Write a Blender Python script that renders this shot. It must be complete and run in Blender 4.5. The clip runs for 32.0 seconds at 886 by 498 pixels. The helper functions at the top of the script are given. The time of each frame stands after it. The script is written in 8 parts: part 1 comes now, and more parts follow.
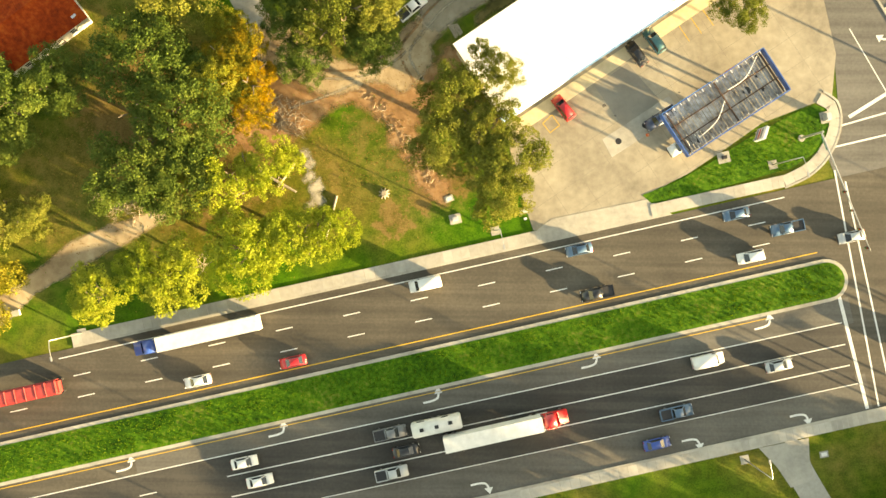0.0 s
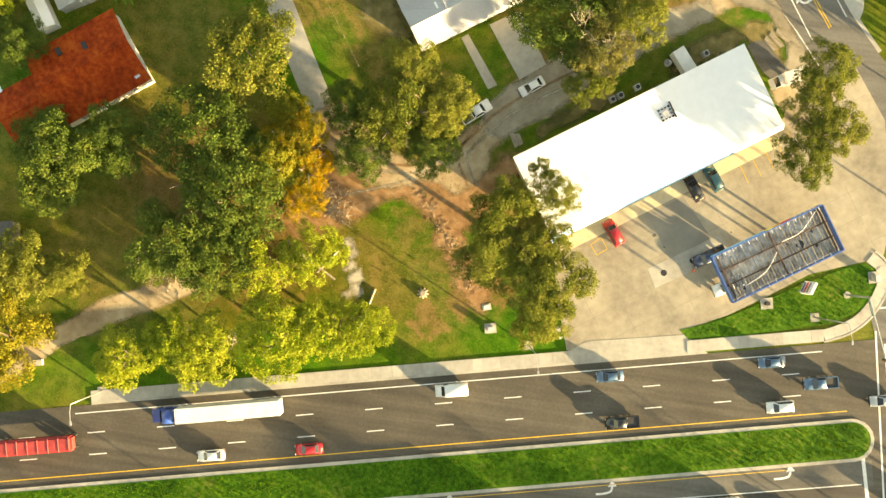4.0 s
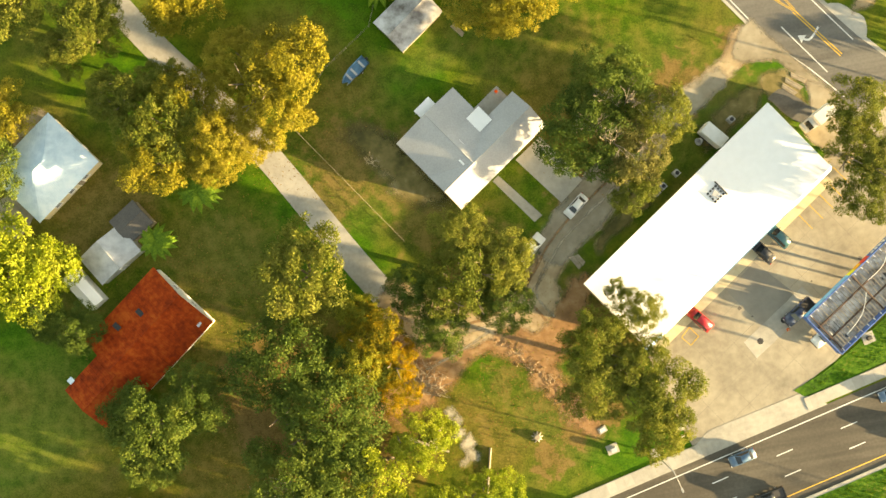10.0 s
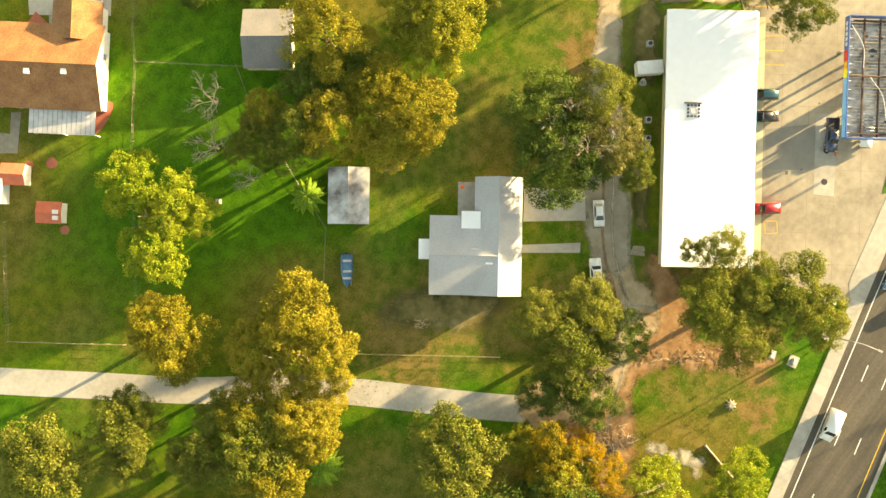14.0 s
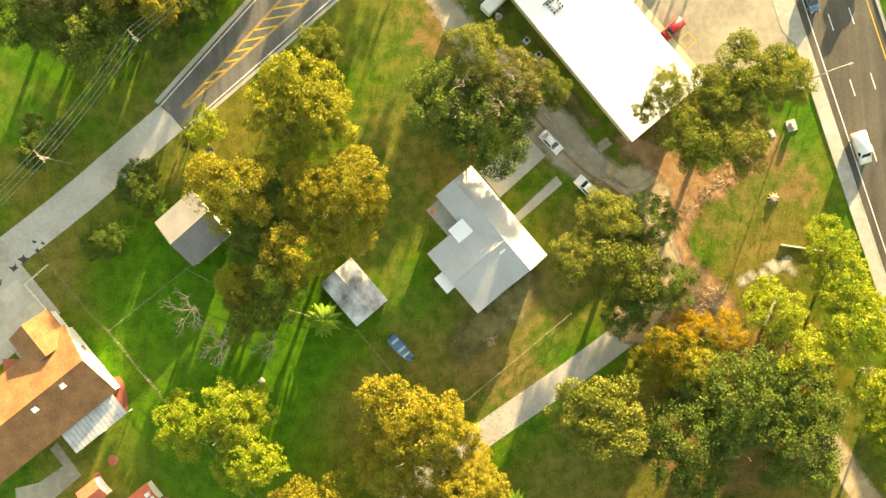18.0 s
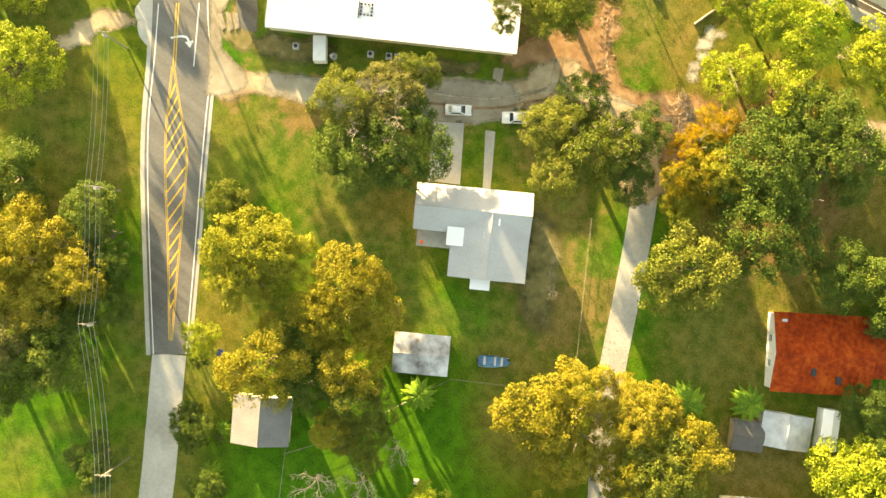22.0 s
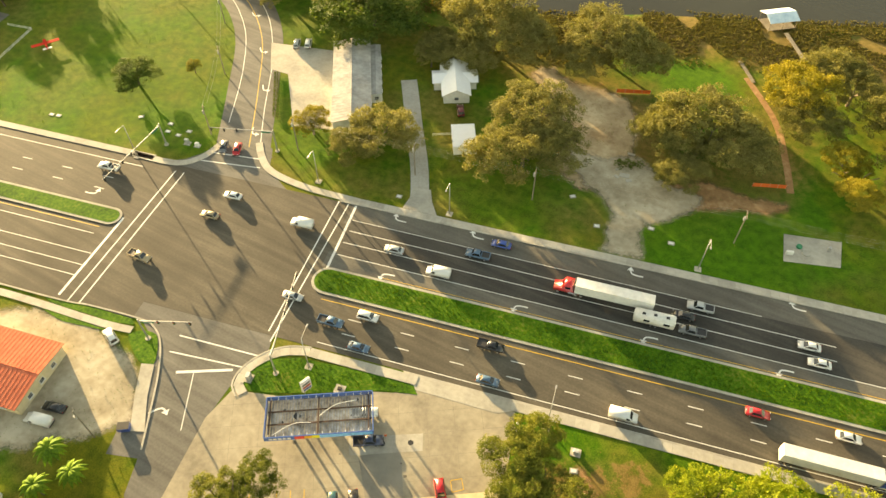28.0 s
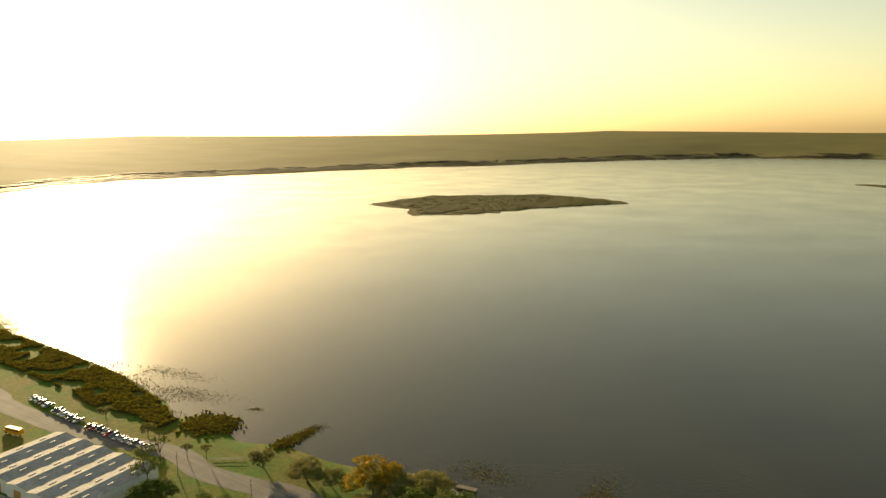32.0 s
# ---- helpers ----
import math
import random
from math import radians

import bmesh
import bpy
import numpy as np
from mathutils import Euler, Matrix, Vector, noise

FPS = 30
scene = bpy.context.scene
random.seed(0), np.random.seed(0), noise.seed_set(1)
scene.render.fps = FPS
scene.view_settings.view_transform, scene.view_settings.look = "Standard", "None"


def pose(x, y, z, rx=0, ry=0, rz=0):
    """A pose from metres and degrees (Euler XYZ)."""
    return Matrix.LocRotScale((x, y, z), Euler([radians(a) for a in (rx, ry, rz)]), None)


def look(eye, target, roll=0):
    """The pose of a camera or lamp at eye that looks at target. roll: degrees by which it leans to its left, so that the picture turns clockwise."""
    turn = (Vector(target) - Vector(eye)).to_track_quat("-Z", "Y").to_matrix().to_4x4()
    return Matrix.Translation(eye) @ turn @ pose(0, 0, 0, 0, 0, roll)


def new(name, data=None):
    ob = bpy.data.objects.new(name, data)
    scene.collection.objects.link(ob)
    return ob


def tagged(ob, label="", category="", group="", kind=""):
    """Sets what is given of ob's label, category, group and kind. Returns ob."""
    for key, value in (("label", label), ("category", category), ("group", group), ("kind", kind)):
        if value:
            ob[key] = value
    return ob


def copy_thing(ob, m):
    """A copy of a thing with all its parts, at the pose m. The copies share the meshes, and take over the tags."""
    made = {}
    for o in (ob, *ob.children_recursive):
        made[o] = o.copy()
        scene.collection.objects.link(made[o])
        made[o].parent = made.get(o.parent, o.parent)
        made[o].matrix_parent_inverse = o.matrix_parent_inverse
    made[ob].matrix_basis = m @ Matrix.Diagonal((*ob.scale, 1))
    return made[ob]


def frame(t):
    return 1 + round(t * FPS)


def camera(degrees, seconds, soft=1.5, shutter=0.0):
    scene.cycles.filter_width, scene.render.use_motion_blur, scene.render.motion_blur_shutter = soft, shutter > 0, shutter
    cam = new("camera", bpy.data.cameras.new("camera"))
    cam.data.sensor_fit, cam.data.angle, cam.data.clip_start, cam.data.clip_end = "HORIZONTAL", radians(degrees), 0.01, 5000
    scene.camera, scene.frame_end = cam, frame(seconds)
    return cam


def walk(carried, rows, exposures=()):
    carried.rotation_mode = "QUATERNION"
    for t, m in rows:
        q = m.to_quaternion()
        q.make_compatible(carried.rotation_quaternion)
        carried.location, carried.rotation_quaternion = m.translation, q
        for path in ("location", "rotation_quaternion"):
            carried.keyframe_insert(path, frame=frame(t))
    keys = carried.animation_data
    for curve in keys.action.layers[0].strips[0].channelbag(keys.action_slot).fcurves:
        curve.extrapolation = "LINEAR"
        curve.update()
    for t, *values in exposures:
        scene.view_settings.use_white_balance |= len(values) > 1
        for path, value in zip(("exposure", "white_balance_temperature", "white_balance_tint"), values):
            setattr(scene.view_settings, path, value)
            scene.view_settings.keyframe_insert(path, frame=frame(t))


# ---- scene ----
# The drone's flight: seconds, place, tilt up from straight down, roll, heading.
cam = camera(63.41, 32.0)
PATH = [
    (0, 0.00, 0.00, 124.00, -0.05, 0.35, 0.00),
    (0.5, -0.81, 2.34, 123.86, -0.08, 0.00, 0.22),
    (1, -1.76, 4.56, 123.78, -0.06, 0.00, 0.10),
    (1.5, -2.72, 6.74, 123.75, 0.00, 0.00, -0.01),
    (2, -3.62, 8.92, 123.66, 0.02, -0.01, 0.65),
    (2.5, -4.53, 11.07, 123.52, -0.00, 0.00, 3.91),
    (3, -5.59, 13.27, 123.44, -0.06, 0.01, 6.85),
    (3.5, -6.70, 15.41, 123.22, -0.06, 0.00, 8.14),
    (5.5, -11.61, 24.00, 122.85, -0.11, 0.00, 7.94),
    (6, -12.77, 26.10, 122.98, -0.05, -0.00, 7.73),
    (6.5, -13.79, 27.99, 122.67, -0.04, 0.00, 7.76),
    (7, -14.84, 29.93, 122.51, 0.03, 0.00, 7.68),
    (7.5, -15.96, 31.98, 122.52, 0.06, -0.00, 7.30),
    (8, -17.05, 34.10, 122.42, 0.08, 0.01, 6.28),
    (8.5, -18.13, 36.44, 122.55, 0.02, 0.00, 3.32),
    (9, -19.19, 39.10, 122.92, 0.02, -0.01, -1.14),
    (9.5, -19.92, 41.42, 122.71, -0.01, 0.00, -5.57),
    (10, -20.34, 43.70, 122.52, 0.06, 0.00, -10.25),
    (10.5, -20.70, 46.02, 122.47, 0.12, 0.01, -14.81),
    (11, -20.94, 48.52, 122.56, 0.19, 0.01, -19.39),
    (11.5, -20.92, 51.15, 122.70, 0.21, 0.01, -24.12),
    (12, -20.90, 54.03, 122.98, 0.27, 0.01, -28.93),
    (12.5, -20.55, 56.81, 122.96, 0.27, 0.01, -33.68),
    (13, -19.73, 59.44, 123.01, 0.14, -0.00, -39.83),
    (13.5, -18.54, 62.60, 123.05, 0.09, -0.01, -47.27),
    (14, -17.16, 65.10, 122.93, -0.05, -0.01, -54.30),
    (14.5, -16.11, 66.98, 122.84, 0.02, 0.00, -59.20),
    (16.5, -14.97, 68.61, 123.90, -0.33, 0.01, -78.77),
    (17, -14.42, 68.12, 124.14, -0.29, -0.01, -84.41),
    (17.5, -13.66, 67.62, 124.48, -0.29, -0.01, -90.10),
    (18, -12.78, 67.30, 124.65, -0.27, -0.00, -95.57),
    (18.5, -11.87, 67.15, 124.77, -0.31, 0.01, -101.90),
    (19, -11.13, 67.06, 124.70, -0.27, 0.01, -109.50),
    (19.5, -10.88, 67.22, 124.69, -0.21, -0.00, -117.50),
    (20, -10.69, 67.42, 124.77, -0.08, -0.00, -124.52),
    (20.5, -10.63, 67.40, 124.89, -0.02, 0.00, -130.13),
    (21, -10.39, 67.26, 124.92, -0.08, 0.01, -135.26),
    (21.5, -10.23, 66.98, 125.01, -0.14, -0.01, -139.27),
    (22, -10.15, 66.78, 124.97, -0.17, 0.00, -139.62),
    (22.5, -10.11, 66.76, 124.68, -0.11, 0.00, -138.78),
    (23, -10.22, 66.81, 124.45, 0.04, 0.00, -137.81),
    (23.5, -10.32, 67.02, 124.26, 0.16, -0.01, -137.00),
    (24, -10.36, 67.18, 124.00, 1.30, 0.01, -135.97),
    (24.5, -10.07, 67.17, 124.34, 5.61, -0.09, -134.95),
    (25, -9.64, 67.00, 124.92, 10.57, 0.10, -134.22),
    (25.5, -8.83, 66.79, 125.78, 15.31, 0.28, -134.48),
    (27.5, -4.07, 66.53, 128.57, 34.43, 0.03, -151.23),
    (28, -3.83, 66.36, 128.87, 39.44, 0.01, -150.50),
    (28.5, -3.84, 66.58, 128.98, 44.61, -0.02, -149.52),
    (29, -4.12, 66.76, 129.02, 49.81, -0.12, -148.49),
    (29.5, -4.69, 66.74, 129.14, 55.01, -0.30, -147.39),
    (30, -5.22, 66.85, 129.24, 60.20, -0.40, -146.41),
    (30.5, -5.52, 66.99, 129.35, 65.37, -0.47, -145.54),
    (31, -5.84, 67.13, 129.45, 70.57, -0.41, -144.70),
    (31.5, -6.28, 67.02, 129.51, 75.70, -0.56, -143.97),
    (32, -6.85, 67.13, 129.64, 80.80, -0.57, -143.31),
]
EXPOSURE = [(0.0, 2.7, 9900, 4), (6.0, 2.63, 9800, 4), (12.0, 2.7, 9700, 4), (19.0, 2.97, 9600, 3), (24.0, 3.18, 9500, 3), (28.0, 2.45, 10400, 4), (29.0, 3.08, 10900, 5), (30.0, 2.98, 10900, 5), (31.0, 2.3, 9600, 4), (32.0, 0.96, 9000, 3)]
walk(cam, [(t, pose(x, y, z, tilt, 0, heading) @ pose(0, 0, 0, 0, 0, roll)) for t, x, y, z, tilt, roll, heading in PATH], EXPOSURE)

# ---- light ----
SUN_WAY, SUN_UP = -25.0, 7.6  # where the low sun stands: degrees from +x, and above the horizon
world = bpy.data.worlds.new("evening_sky")
scene.world = world
world.use_nodes = True
sky = world.node_tree.nodes.new("ShaderNodeTexSky")
sky.sky_type, sky.sun_disc = "NISHITA", False
sky.sun_elevation, sky.sun_rotation = radians(SUN_UP), radians(90 - SUN_WAY)
sky.air_density, sky.dust_density, sky.ozone_density = 1.0, 1.0, 1.0
pale = world.node_tree.nodes.new("ShaderNodeHueSaturation")
pale.inputs["Saturation"].default_value = 0.8
world.node_tree.links.new(sky.outputs[0], pale.inputs["Color"])
world.node_tree.links.new(pale.outputs[0], world.node_tree.nodes["Background"].inputs[0])
world.node_tree.nodes["Background"].inputs[1].default_value = 0.113
sun = new("sun", bpy.data.lights.new("sun", "SUN"))
sun.data.energy, sun.data.angle, sun.data.color = 5.0, radians(0.6), (1.0, 0.82, 0.585)
a, e = radians(SUN_WAY), radians(SUN_UP)
sun.matrix_world = look((300 * math.cos(a), 300 * math.sin(a), 200), (300 * math.cos(a) - math.cos(a) * math.cos(e), 300 * math.sin(a) - math.sin(a) * math.cos(e), 200 - math.sin(e)))

# ---- materials ----
def nodes_of(name):
    m = bpy.data.materials.new(name)
    m.use_nodes = True
    nt = m.node_tree
    return m, nt, nt.nodes["Principled BSDF"]


def put(nt, kind, **inputs):
    n = nt.nodes.new(kind)
    for k, v in inputs.items():
        n.inputs[k.replace("_", " ")].default_value = v
    return n


def noise_at(nt, vec, scale, detail=4.0, rough=0.6):
    n = put(nt, "ShaderNodeTexNoise", Scale=scale, Detail=detail, Roughness=rough)
    nt.links.new(vec, n.inputs["Vector"])
    return n.outputs["Fac"]


def ramp(nt, fac, stops):
    r = nt.nodes.new("ShaderNodeValToRGB")
    el = r.color_ramp.elements
    while len(el) < len(stops):
        el.new(0.5)
    for e_, (p, c) in zip(el, stops):
        e_.position, e_.color = p, (*c, 1)
    nt.links.new(fac, r.inputs[0])
    return r.outputs[0]


def math_node(nt, op, a, b=0.0, clamp=False):
    n = nt.nodes.new("ShaderNodeMath")
    n.operation, n.use_clamp = op, clamp
    for i, v in enumerate((a, b)):
        if isinstance(v, (int, float)):
            n.inputs[i].default_value = v
        else:
            nt.links.new(v, n.inputs[i])
    return n.outputs[0]


def mix(nt, fac, a, b, how="MIX"):
    n = nt.nodes.new("ShaderNodeMix")
    n.data_type, n.blend_type = "RGBA", how
    for i, v in ((0, fac), (6, a), (7, b)):
        if isinstance(v, (int, float)):
            n.inputs[i].default_value = v
        elif isinstance(v, tuple):
            n.inputs[i].default_value = (*v, 1)
        else:
            nt.links.new(v, n.inputs[i])
    return n.outputs[2]


def mat(name, cols, fine=3.0, broad=0.15, rough=0.8, bump=0.3, metal=0.0, world_space=True, vary=0.0, spec=0.5, coat=0.0, grain=0.55, sheen=None):
    """Two scales of noise between the colours, with fine relief."""
    m, nt, b = nodes_of(name)
    if world_space:
        vec = nt.nodes.new("ShaderNodeNewGeometry").outputs["Position"]
    else:
        vec = nt.nodes.new("ShaderNodeTexCoord").outputs["Object"]
    f = math_node(nt, "ADD", math_node(nt, "MULTIPLY", noise_at(nt, vec, fine, 6.0), grain), math_node(nt, "MULTIPLY", noise_at(nt, vec, broad, 4.0), 1 - grain))
    lo, hi = 0.36, 0.64
    n = len(cols)
    col = ramp(nt, f, [(lo + (hi - lo) * i / max(1, n - 1), c) for i, c in enumerate(cols)])
    if vary:
        r = nt.nodes.new("ShaderNodeObjectInfo").outputs["Random"]
        k = math_node(nt, "ADD", math_node(nt, "MULTIPLY", r, 2 * vary), 1 - vary)
        g = nt.nodes.new("ShaderNodeCombineColor")
        for i in range(3):
            nt.links.new(k, g.inputs[i])
        col = mix(nt, 1.0, col, g.outputs[0], "MULTIPLY")
    nt.links.new(col, b.inputs["Base Color"])
    b.inputs["Roughness"].default_value, b.inputs["Metallic"].default_value = rough, metal
    b.inputs["Specular IOR Level"].default_value, b.inputs["Coat Weight"].default_value = spec, coat
    if sheen:
        grassy(b, sheen)
    if bump:
        bp = put(nt, "ShaderNodeBump", Strength=bump, Distance=0.05)
        nt.links.new(noise_at(nt, vec, fine * 4, 4.0), bp.inputs["Height"])
        nt.links.new(bp.outputs[0], b.inputs["Normal"])
    return m


def grassy(b, tint):
    """The soft sheen of upright blades in a low sun."""
    b.inputs["Sheen Weight"].default_value, b.inputs["Sheen Roughness"].default_value = 0.05, 0.6
    b.inputs["Sheen Tint"].default_value = (*tint, 1)


def road_mat(name, cols, rough):
    """Asphalt worn in long bands by the traffic, with patches and oil drips."""
    m, nt, b = nodes_of(name)
    vec = nt.nodes.new("ShaderNodeNewGeometry").outputs["Position"]
    mp = nt.nodes.new("ShaderNodeMapping")
    mp.inputs["Rotation"].default_value = (0, 0, -math.radians(12.9))
    mp.inputs["Scale"].default_value = (0.03, 1, 1)
    nt.links.new(vec, mp.inputs["Vector"])
    f = math_node(nt, "MULTIPLY", noise_at(nt, mp.outputs[0], 0.55, 3.0), 0.4)
    f = math_node(nt, "ADD", f, math_node(nt, "MULTIPLY", noise_at(nt, vec, 0.06, 4.0), 0.38))
    f = math_node(nt, "ADD", f, math_node(nt, "MULTIPLY", noise_at(nt, vec, 2.0, 5.0), 0.22))
    n = len(cols)
    nt.links.new(ramp(nt, f, [(0.38 + 0.24 * i / (n - 1), c) for i, c in enumerate(cols)]), b.inputs["Base Color"])
    b.inputs["Roughness"].default_value = rough
    b.inputs["Specular IOR Level"].default_value = 0.22
    bp = put(nt, "ShaderNodeBump", Strength=0.03, Distance=0.05)
    nt.links.new(noise_at(nt, vec, 6.0, 4.0), bp.inputs["Height"])
    nt.links.new(bp.outputs[0], b.inputs["Normal"])
    return m


def leaf_mat(name, cols, gloss=0.7):
    """Foliage: colour by clump, with some light let through."""
    m, nt, b = nodes_of(name)
    geo = nt.nodes.new("ShaderNodeNewGeometry")
    oi = nt.nodes.new("ShaderNodeObjectInfo").outputs["Random"]
    vec = nt.nodes.new("ShaderNodeTexCoord").outputs["Object"]
    f = math_node(nt, "ADD", math_node(nt, "MULTIPLY", geo.outputs["Random Per Island"], 0.2), math_node(nt, "MULTIPLY", noise_at(nt, vec, 3.0, 4.0, 0.65), 1.0))
    f = math_node(nt, "ADD", f, math_node(nt, "MULTIPLY", oi, 0.2))
    n = len(cols)
    col = ramp(nt, f, [(0.28 + 0.60 * i / (n - 1), c) for i, c in enumerate(cols)])
    nt.links.new(col, b.inputs["Base Color"])
    b.inputs["Roughness"].default_value = gloss
    b.inputs["Specular IOR Level"].default_value = 0.12
    tr = nt.nodes.new("ShaderNodeBsdfTranslucent")
    nt.links.new(mix(nt, 1.0, col, (1.0, 1.0, 0.5), "MULTIPLY"), tr.inputs["Color"])
    ms = put(nt, "ShaderNodeMixShader", Fac=0.32)
    nt.links.new(b.outputs[0], ms.inputs[1])
    nt.links.new(tr.outputs[0], ms.inputs[2])
    nt.links.new(ms.outputs[0], nt.nodes["Material Output"].inputs["Surface"])
    return m


def glass_mat(name, col, rough=0.05):
    m, nt, b = nodes_of(name)
    b.inputs["Base Color"].default_value = (*col, 1)
    b.inputs["Roughness"].default_value = rough
    b.inputs["Specular IOR Level"].default_value = 0.8
    return m


def ground_mat():
    """Rough lawn: greens and browns at several scales, worn bare in places of their own."""
    m, nt, b = nodes_of("lawn_and_soil")
    vec = nt.nodes.new("ShaderNodeNewGeometry").outputs["Position"]
    n1, n2, n3 = noise_at(nt, vec, 0.05, 4.0), noise_at(nt, vec, 0.45, 6.0), noise_at(nt, vec, 3.0, 5.0)
    f = math_node(nt, "ADD", math_node(nt, "MULTIPLY", n2, 0.42), math_node(nt, "MULTIPLY", n3, 0.36))
    f = math_node(nt, "ADD", f, math_node(nt, "MULTIPLY", noise_at(nt, vec, 9.0, 4.0, 0.7), 0.34))
    lush = ramp(nt, f, [(0.36, (0.009, 0.042, 0.002)), (0.5, (0.024, 0.095, 0.003)), (0.64, (0.062, 0.165, 0.007))])
    dry = ramp(nt, f, [(0.36, (0.026, 0.046, 0.003)), (0.5, (0.068, 0.088, 0.006)), (0.64, (0.15, 0.15, 0.014))])
    dryness = math_node(nt, "MULTIPLY", math_node(nt, "SUBTRACT", noise_at(nt, vec, 0.028, 5.0), 0.42), 6.0, True)
    brown = ramp(nt, f, [(0.36, (0.07, 0.046, 0.012)), (0.5, (0.135, 0.088, 0.026)), (0.64, (0.23, 0.155, 0.055))])
    # bare and leaf-strewn areas: centre and radius
    bare = math_node(nt, "MULTIPLY", math_node(nt, "SUBTRACT", n1, 0.44), 5.0, True)
    bare = math_node(nt, "MULTIPLY", bare, 0.5)
    edge = math_node(nt, "MULTIPLY", math_node(nt, "SUBTRACT", n2, 0.5), 14.0)
    for x, y, r, much in BARE:
        d = nt.nodes.new("ShaderNodeVectorMath")
        d.operation = "DISTANCE"
        d.inputs[1].default_value = (x, y, 0)
        nt.links.new(vec, d.inputs[0])
        k = math_node(nt, "DIVIDE", math_node(nt, "SUBTRACT", math_node(nt, "ADD", edge, r), d.outputs["Value"]), r * 0.5, True)
        if much > 0:
            bare = math_node(nt, "MAXIMUM", bare, math_node(nt, "MULTIPLY", k, much))
        else:
            kept = math_node(nt, "SUBTRACT", 1.0, math_node(nt, "MULTIPLY", k, -much))
            bare, dryness = math_node(nt, "MULTIPLY", bare, kept), math_node(nt, "MULTIPLY", dryness, kept)
    bare = math_node(nt, "MULTIPLY", bare, math_node(nt, "ADD", math_node(nt, "MULTIPLY", n2, 1.4), 0.35), True)
    col = mix(nt, bare, mix(nt, dryness, lush, dry), brown)
    # marsh and forest floor out in the far country
    far = nt.nodes.new("ShaderNodeVectorMath")
    far.operation = "LENGTH"
    nt.links.new(vec, far.inputs[0])
    past = math_node(nt, "DIVIDE", math_node(nt, "SUBTRACT", far.outputs["Value"], 900.0), 400.0, True)
    col = mix(nt, past, col, ramp(nt, noise_at(nt, vec, 0.004, 5.0), [(0.35, (0.080, 0.058, 0.018)), (0.65, (0.115, 0.084, 0.028))]))
    nt.links.new(col, b.inputs["Base Color"])
    b.inputs["Roughness"].default_value = 0.95
    b.inputs["Specular IOR Level"].default_value = 0.15
    grassy(b, (0.75, 0.85, 0.15))
    bp = put(nt, "ShaderNodeBump", Strength=0.35, Distance=0.12)
    nt.links.new(noise_at(nt, vec, 5.0, 6.0, 0.75), bp.inputs["Height"])
    nt.links.new(bp.outputs[0], b.inputs["Normal"])
    return m


def water_mat():
    m, nt, b = nodes_of("lake_water")
    vec = nt.nodes.new("ShaderNodeNewGeometry").outputs["Position"]
    col = ramp(nt, noise_at(nt, vec, 0.012, 4.0), [(0.35, (0.027, 0.025, 0.014)), (0.65, (0.040, 0.037, 0.020))])
    nt.links.new(col, b.inputs["Base Color"])
    nt.links.new(math_node(nt, "ADD", math_node(nt, "MULTIPLY", noise_at(nt, vec, 0.01, 3.0), 0.14), 0.10), b.inputs["Roughness"])
    b.inputs["IOR"].default_value = 1.33
    bp = put(nt, "ShaderNodeBump", Strength=0.25, Distance=0.2)
    nt.links.new(noise_at(nt, vec, 0.5, 4.0), bp.inputs["Height"])
    nt.links.new(bp.outputs[0], b.inputs["Normal"])
    return m


# where the soil is worn bare (x, y, radius, how much; below zero: kept lush)
BARE = [(14, 57, 8, 0.9), (24, 64, 7, 0.9), (4, 50, 5, 0.9), (36, 69, 5, 0.9), (-9, 5, 4, 0.9), (-4, 9, 4, 0.9), (2, 12, 4, 0.9), (-62, -160, 22, 1.0), (-30, -152, 22, 1.0), (0, -145, 20, 1.0), (28, -137, 18, 1.0), (52, -126, 16, 1.0), (72, -118, 14, 0.9), (-58, 47, 15, 0.45), (-76, 60, 12, 0.6), (-24, 58, 10, 0.7), (0, 62, 9, 0.5), (12, 98, 8, 0.3), (2, -74, 14, 0.9), (38, -88, 20, 0.9), (-10, -80, 12, 0.7), (60, -104, 14, 0.6), (-60, 8, 20, 0.5), (-52, 24, 16, 0.95), (-40, 14, 14, 0.9), (-38, 56, 7, 0.7), (-66, 36, 14, 0.5), (-33, 62, 11, 0.75), (-22, 50, 9, 0.6), (-40, 84, 10, 0.4),
        (6, 70, 14, 0.45), (20, 66, 12, 0.3), (-92, 25, 18, 0.35), (-14, 20, 4, 0.5), (-8, 14, 3, 0.6), (-18, 12, 3, 0.55), (-6, 19, 2.5, 0.5), (-15, 40, 12, 0.6), (8, 28, 9, 0.9), (-6, 12, 12, 0.45), (30, -86, 24, 0.8), (-8, -92, 16, 0.7),
        (6, 106, 14, 0.3), (-40, 108, 24, -0.9), (26, 76, 10, 0.2), (-15, 118, 16, -0.9), (160, -50, 60, -0.5), (-12, 100, 16, -0.95), (-27, 94, 13, -0.95), (-10, -58, 28, -0.85), (-62, -66, 30, -0.85), (45, -48, 16, -0.7), (95, -42, 14, -0.8), (-30, -9, 12, -0.6), (-58, -14, 10, -0.6), (2, 2, 6, -0.3), (14, -116, 14, -0.9)]
GRASS = ground_mat()
VERGE = mat("verge_grass", [(0.011, 0.046, 0.002), (0.027, 0.092, 0.004), (0.060, 0.150, 0.008), (0.14, 0.165, 0.030)], 1.6, 0.12, 0.9, 0.8, spec=0.15, sheen=(0.6, 0.8, 0.1))
WATER = water_mat()
ASPHALT = road_mat("asphalt", [(0.056, 0.050, 0.040), (0.082, 0.073, 0.058), (0.125, 0.111, 0.087)], 0.8)
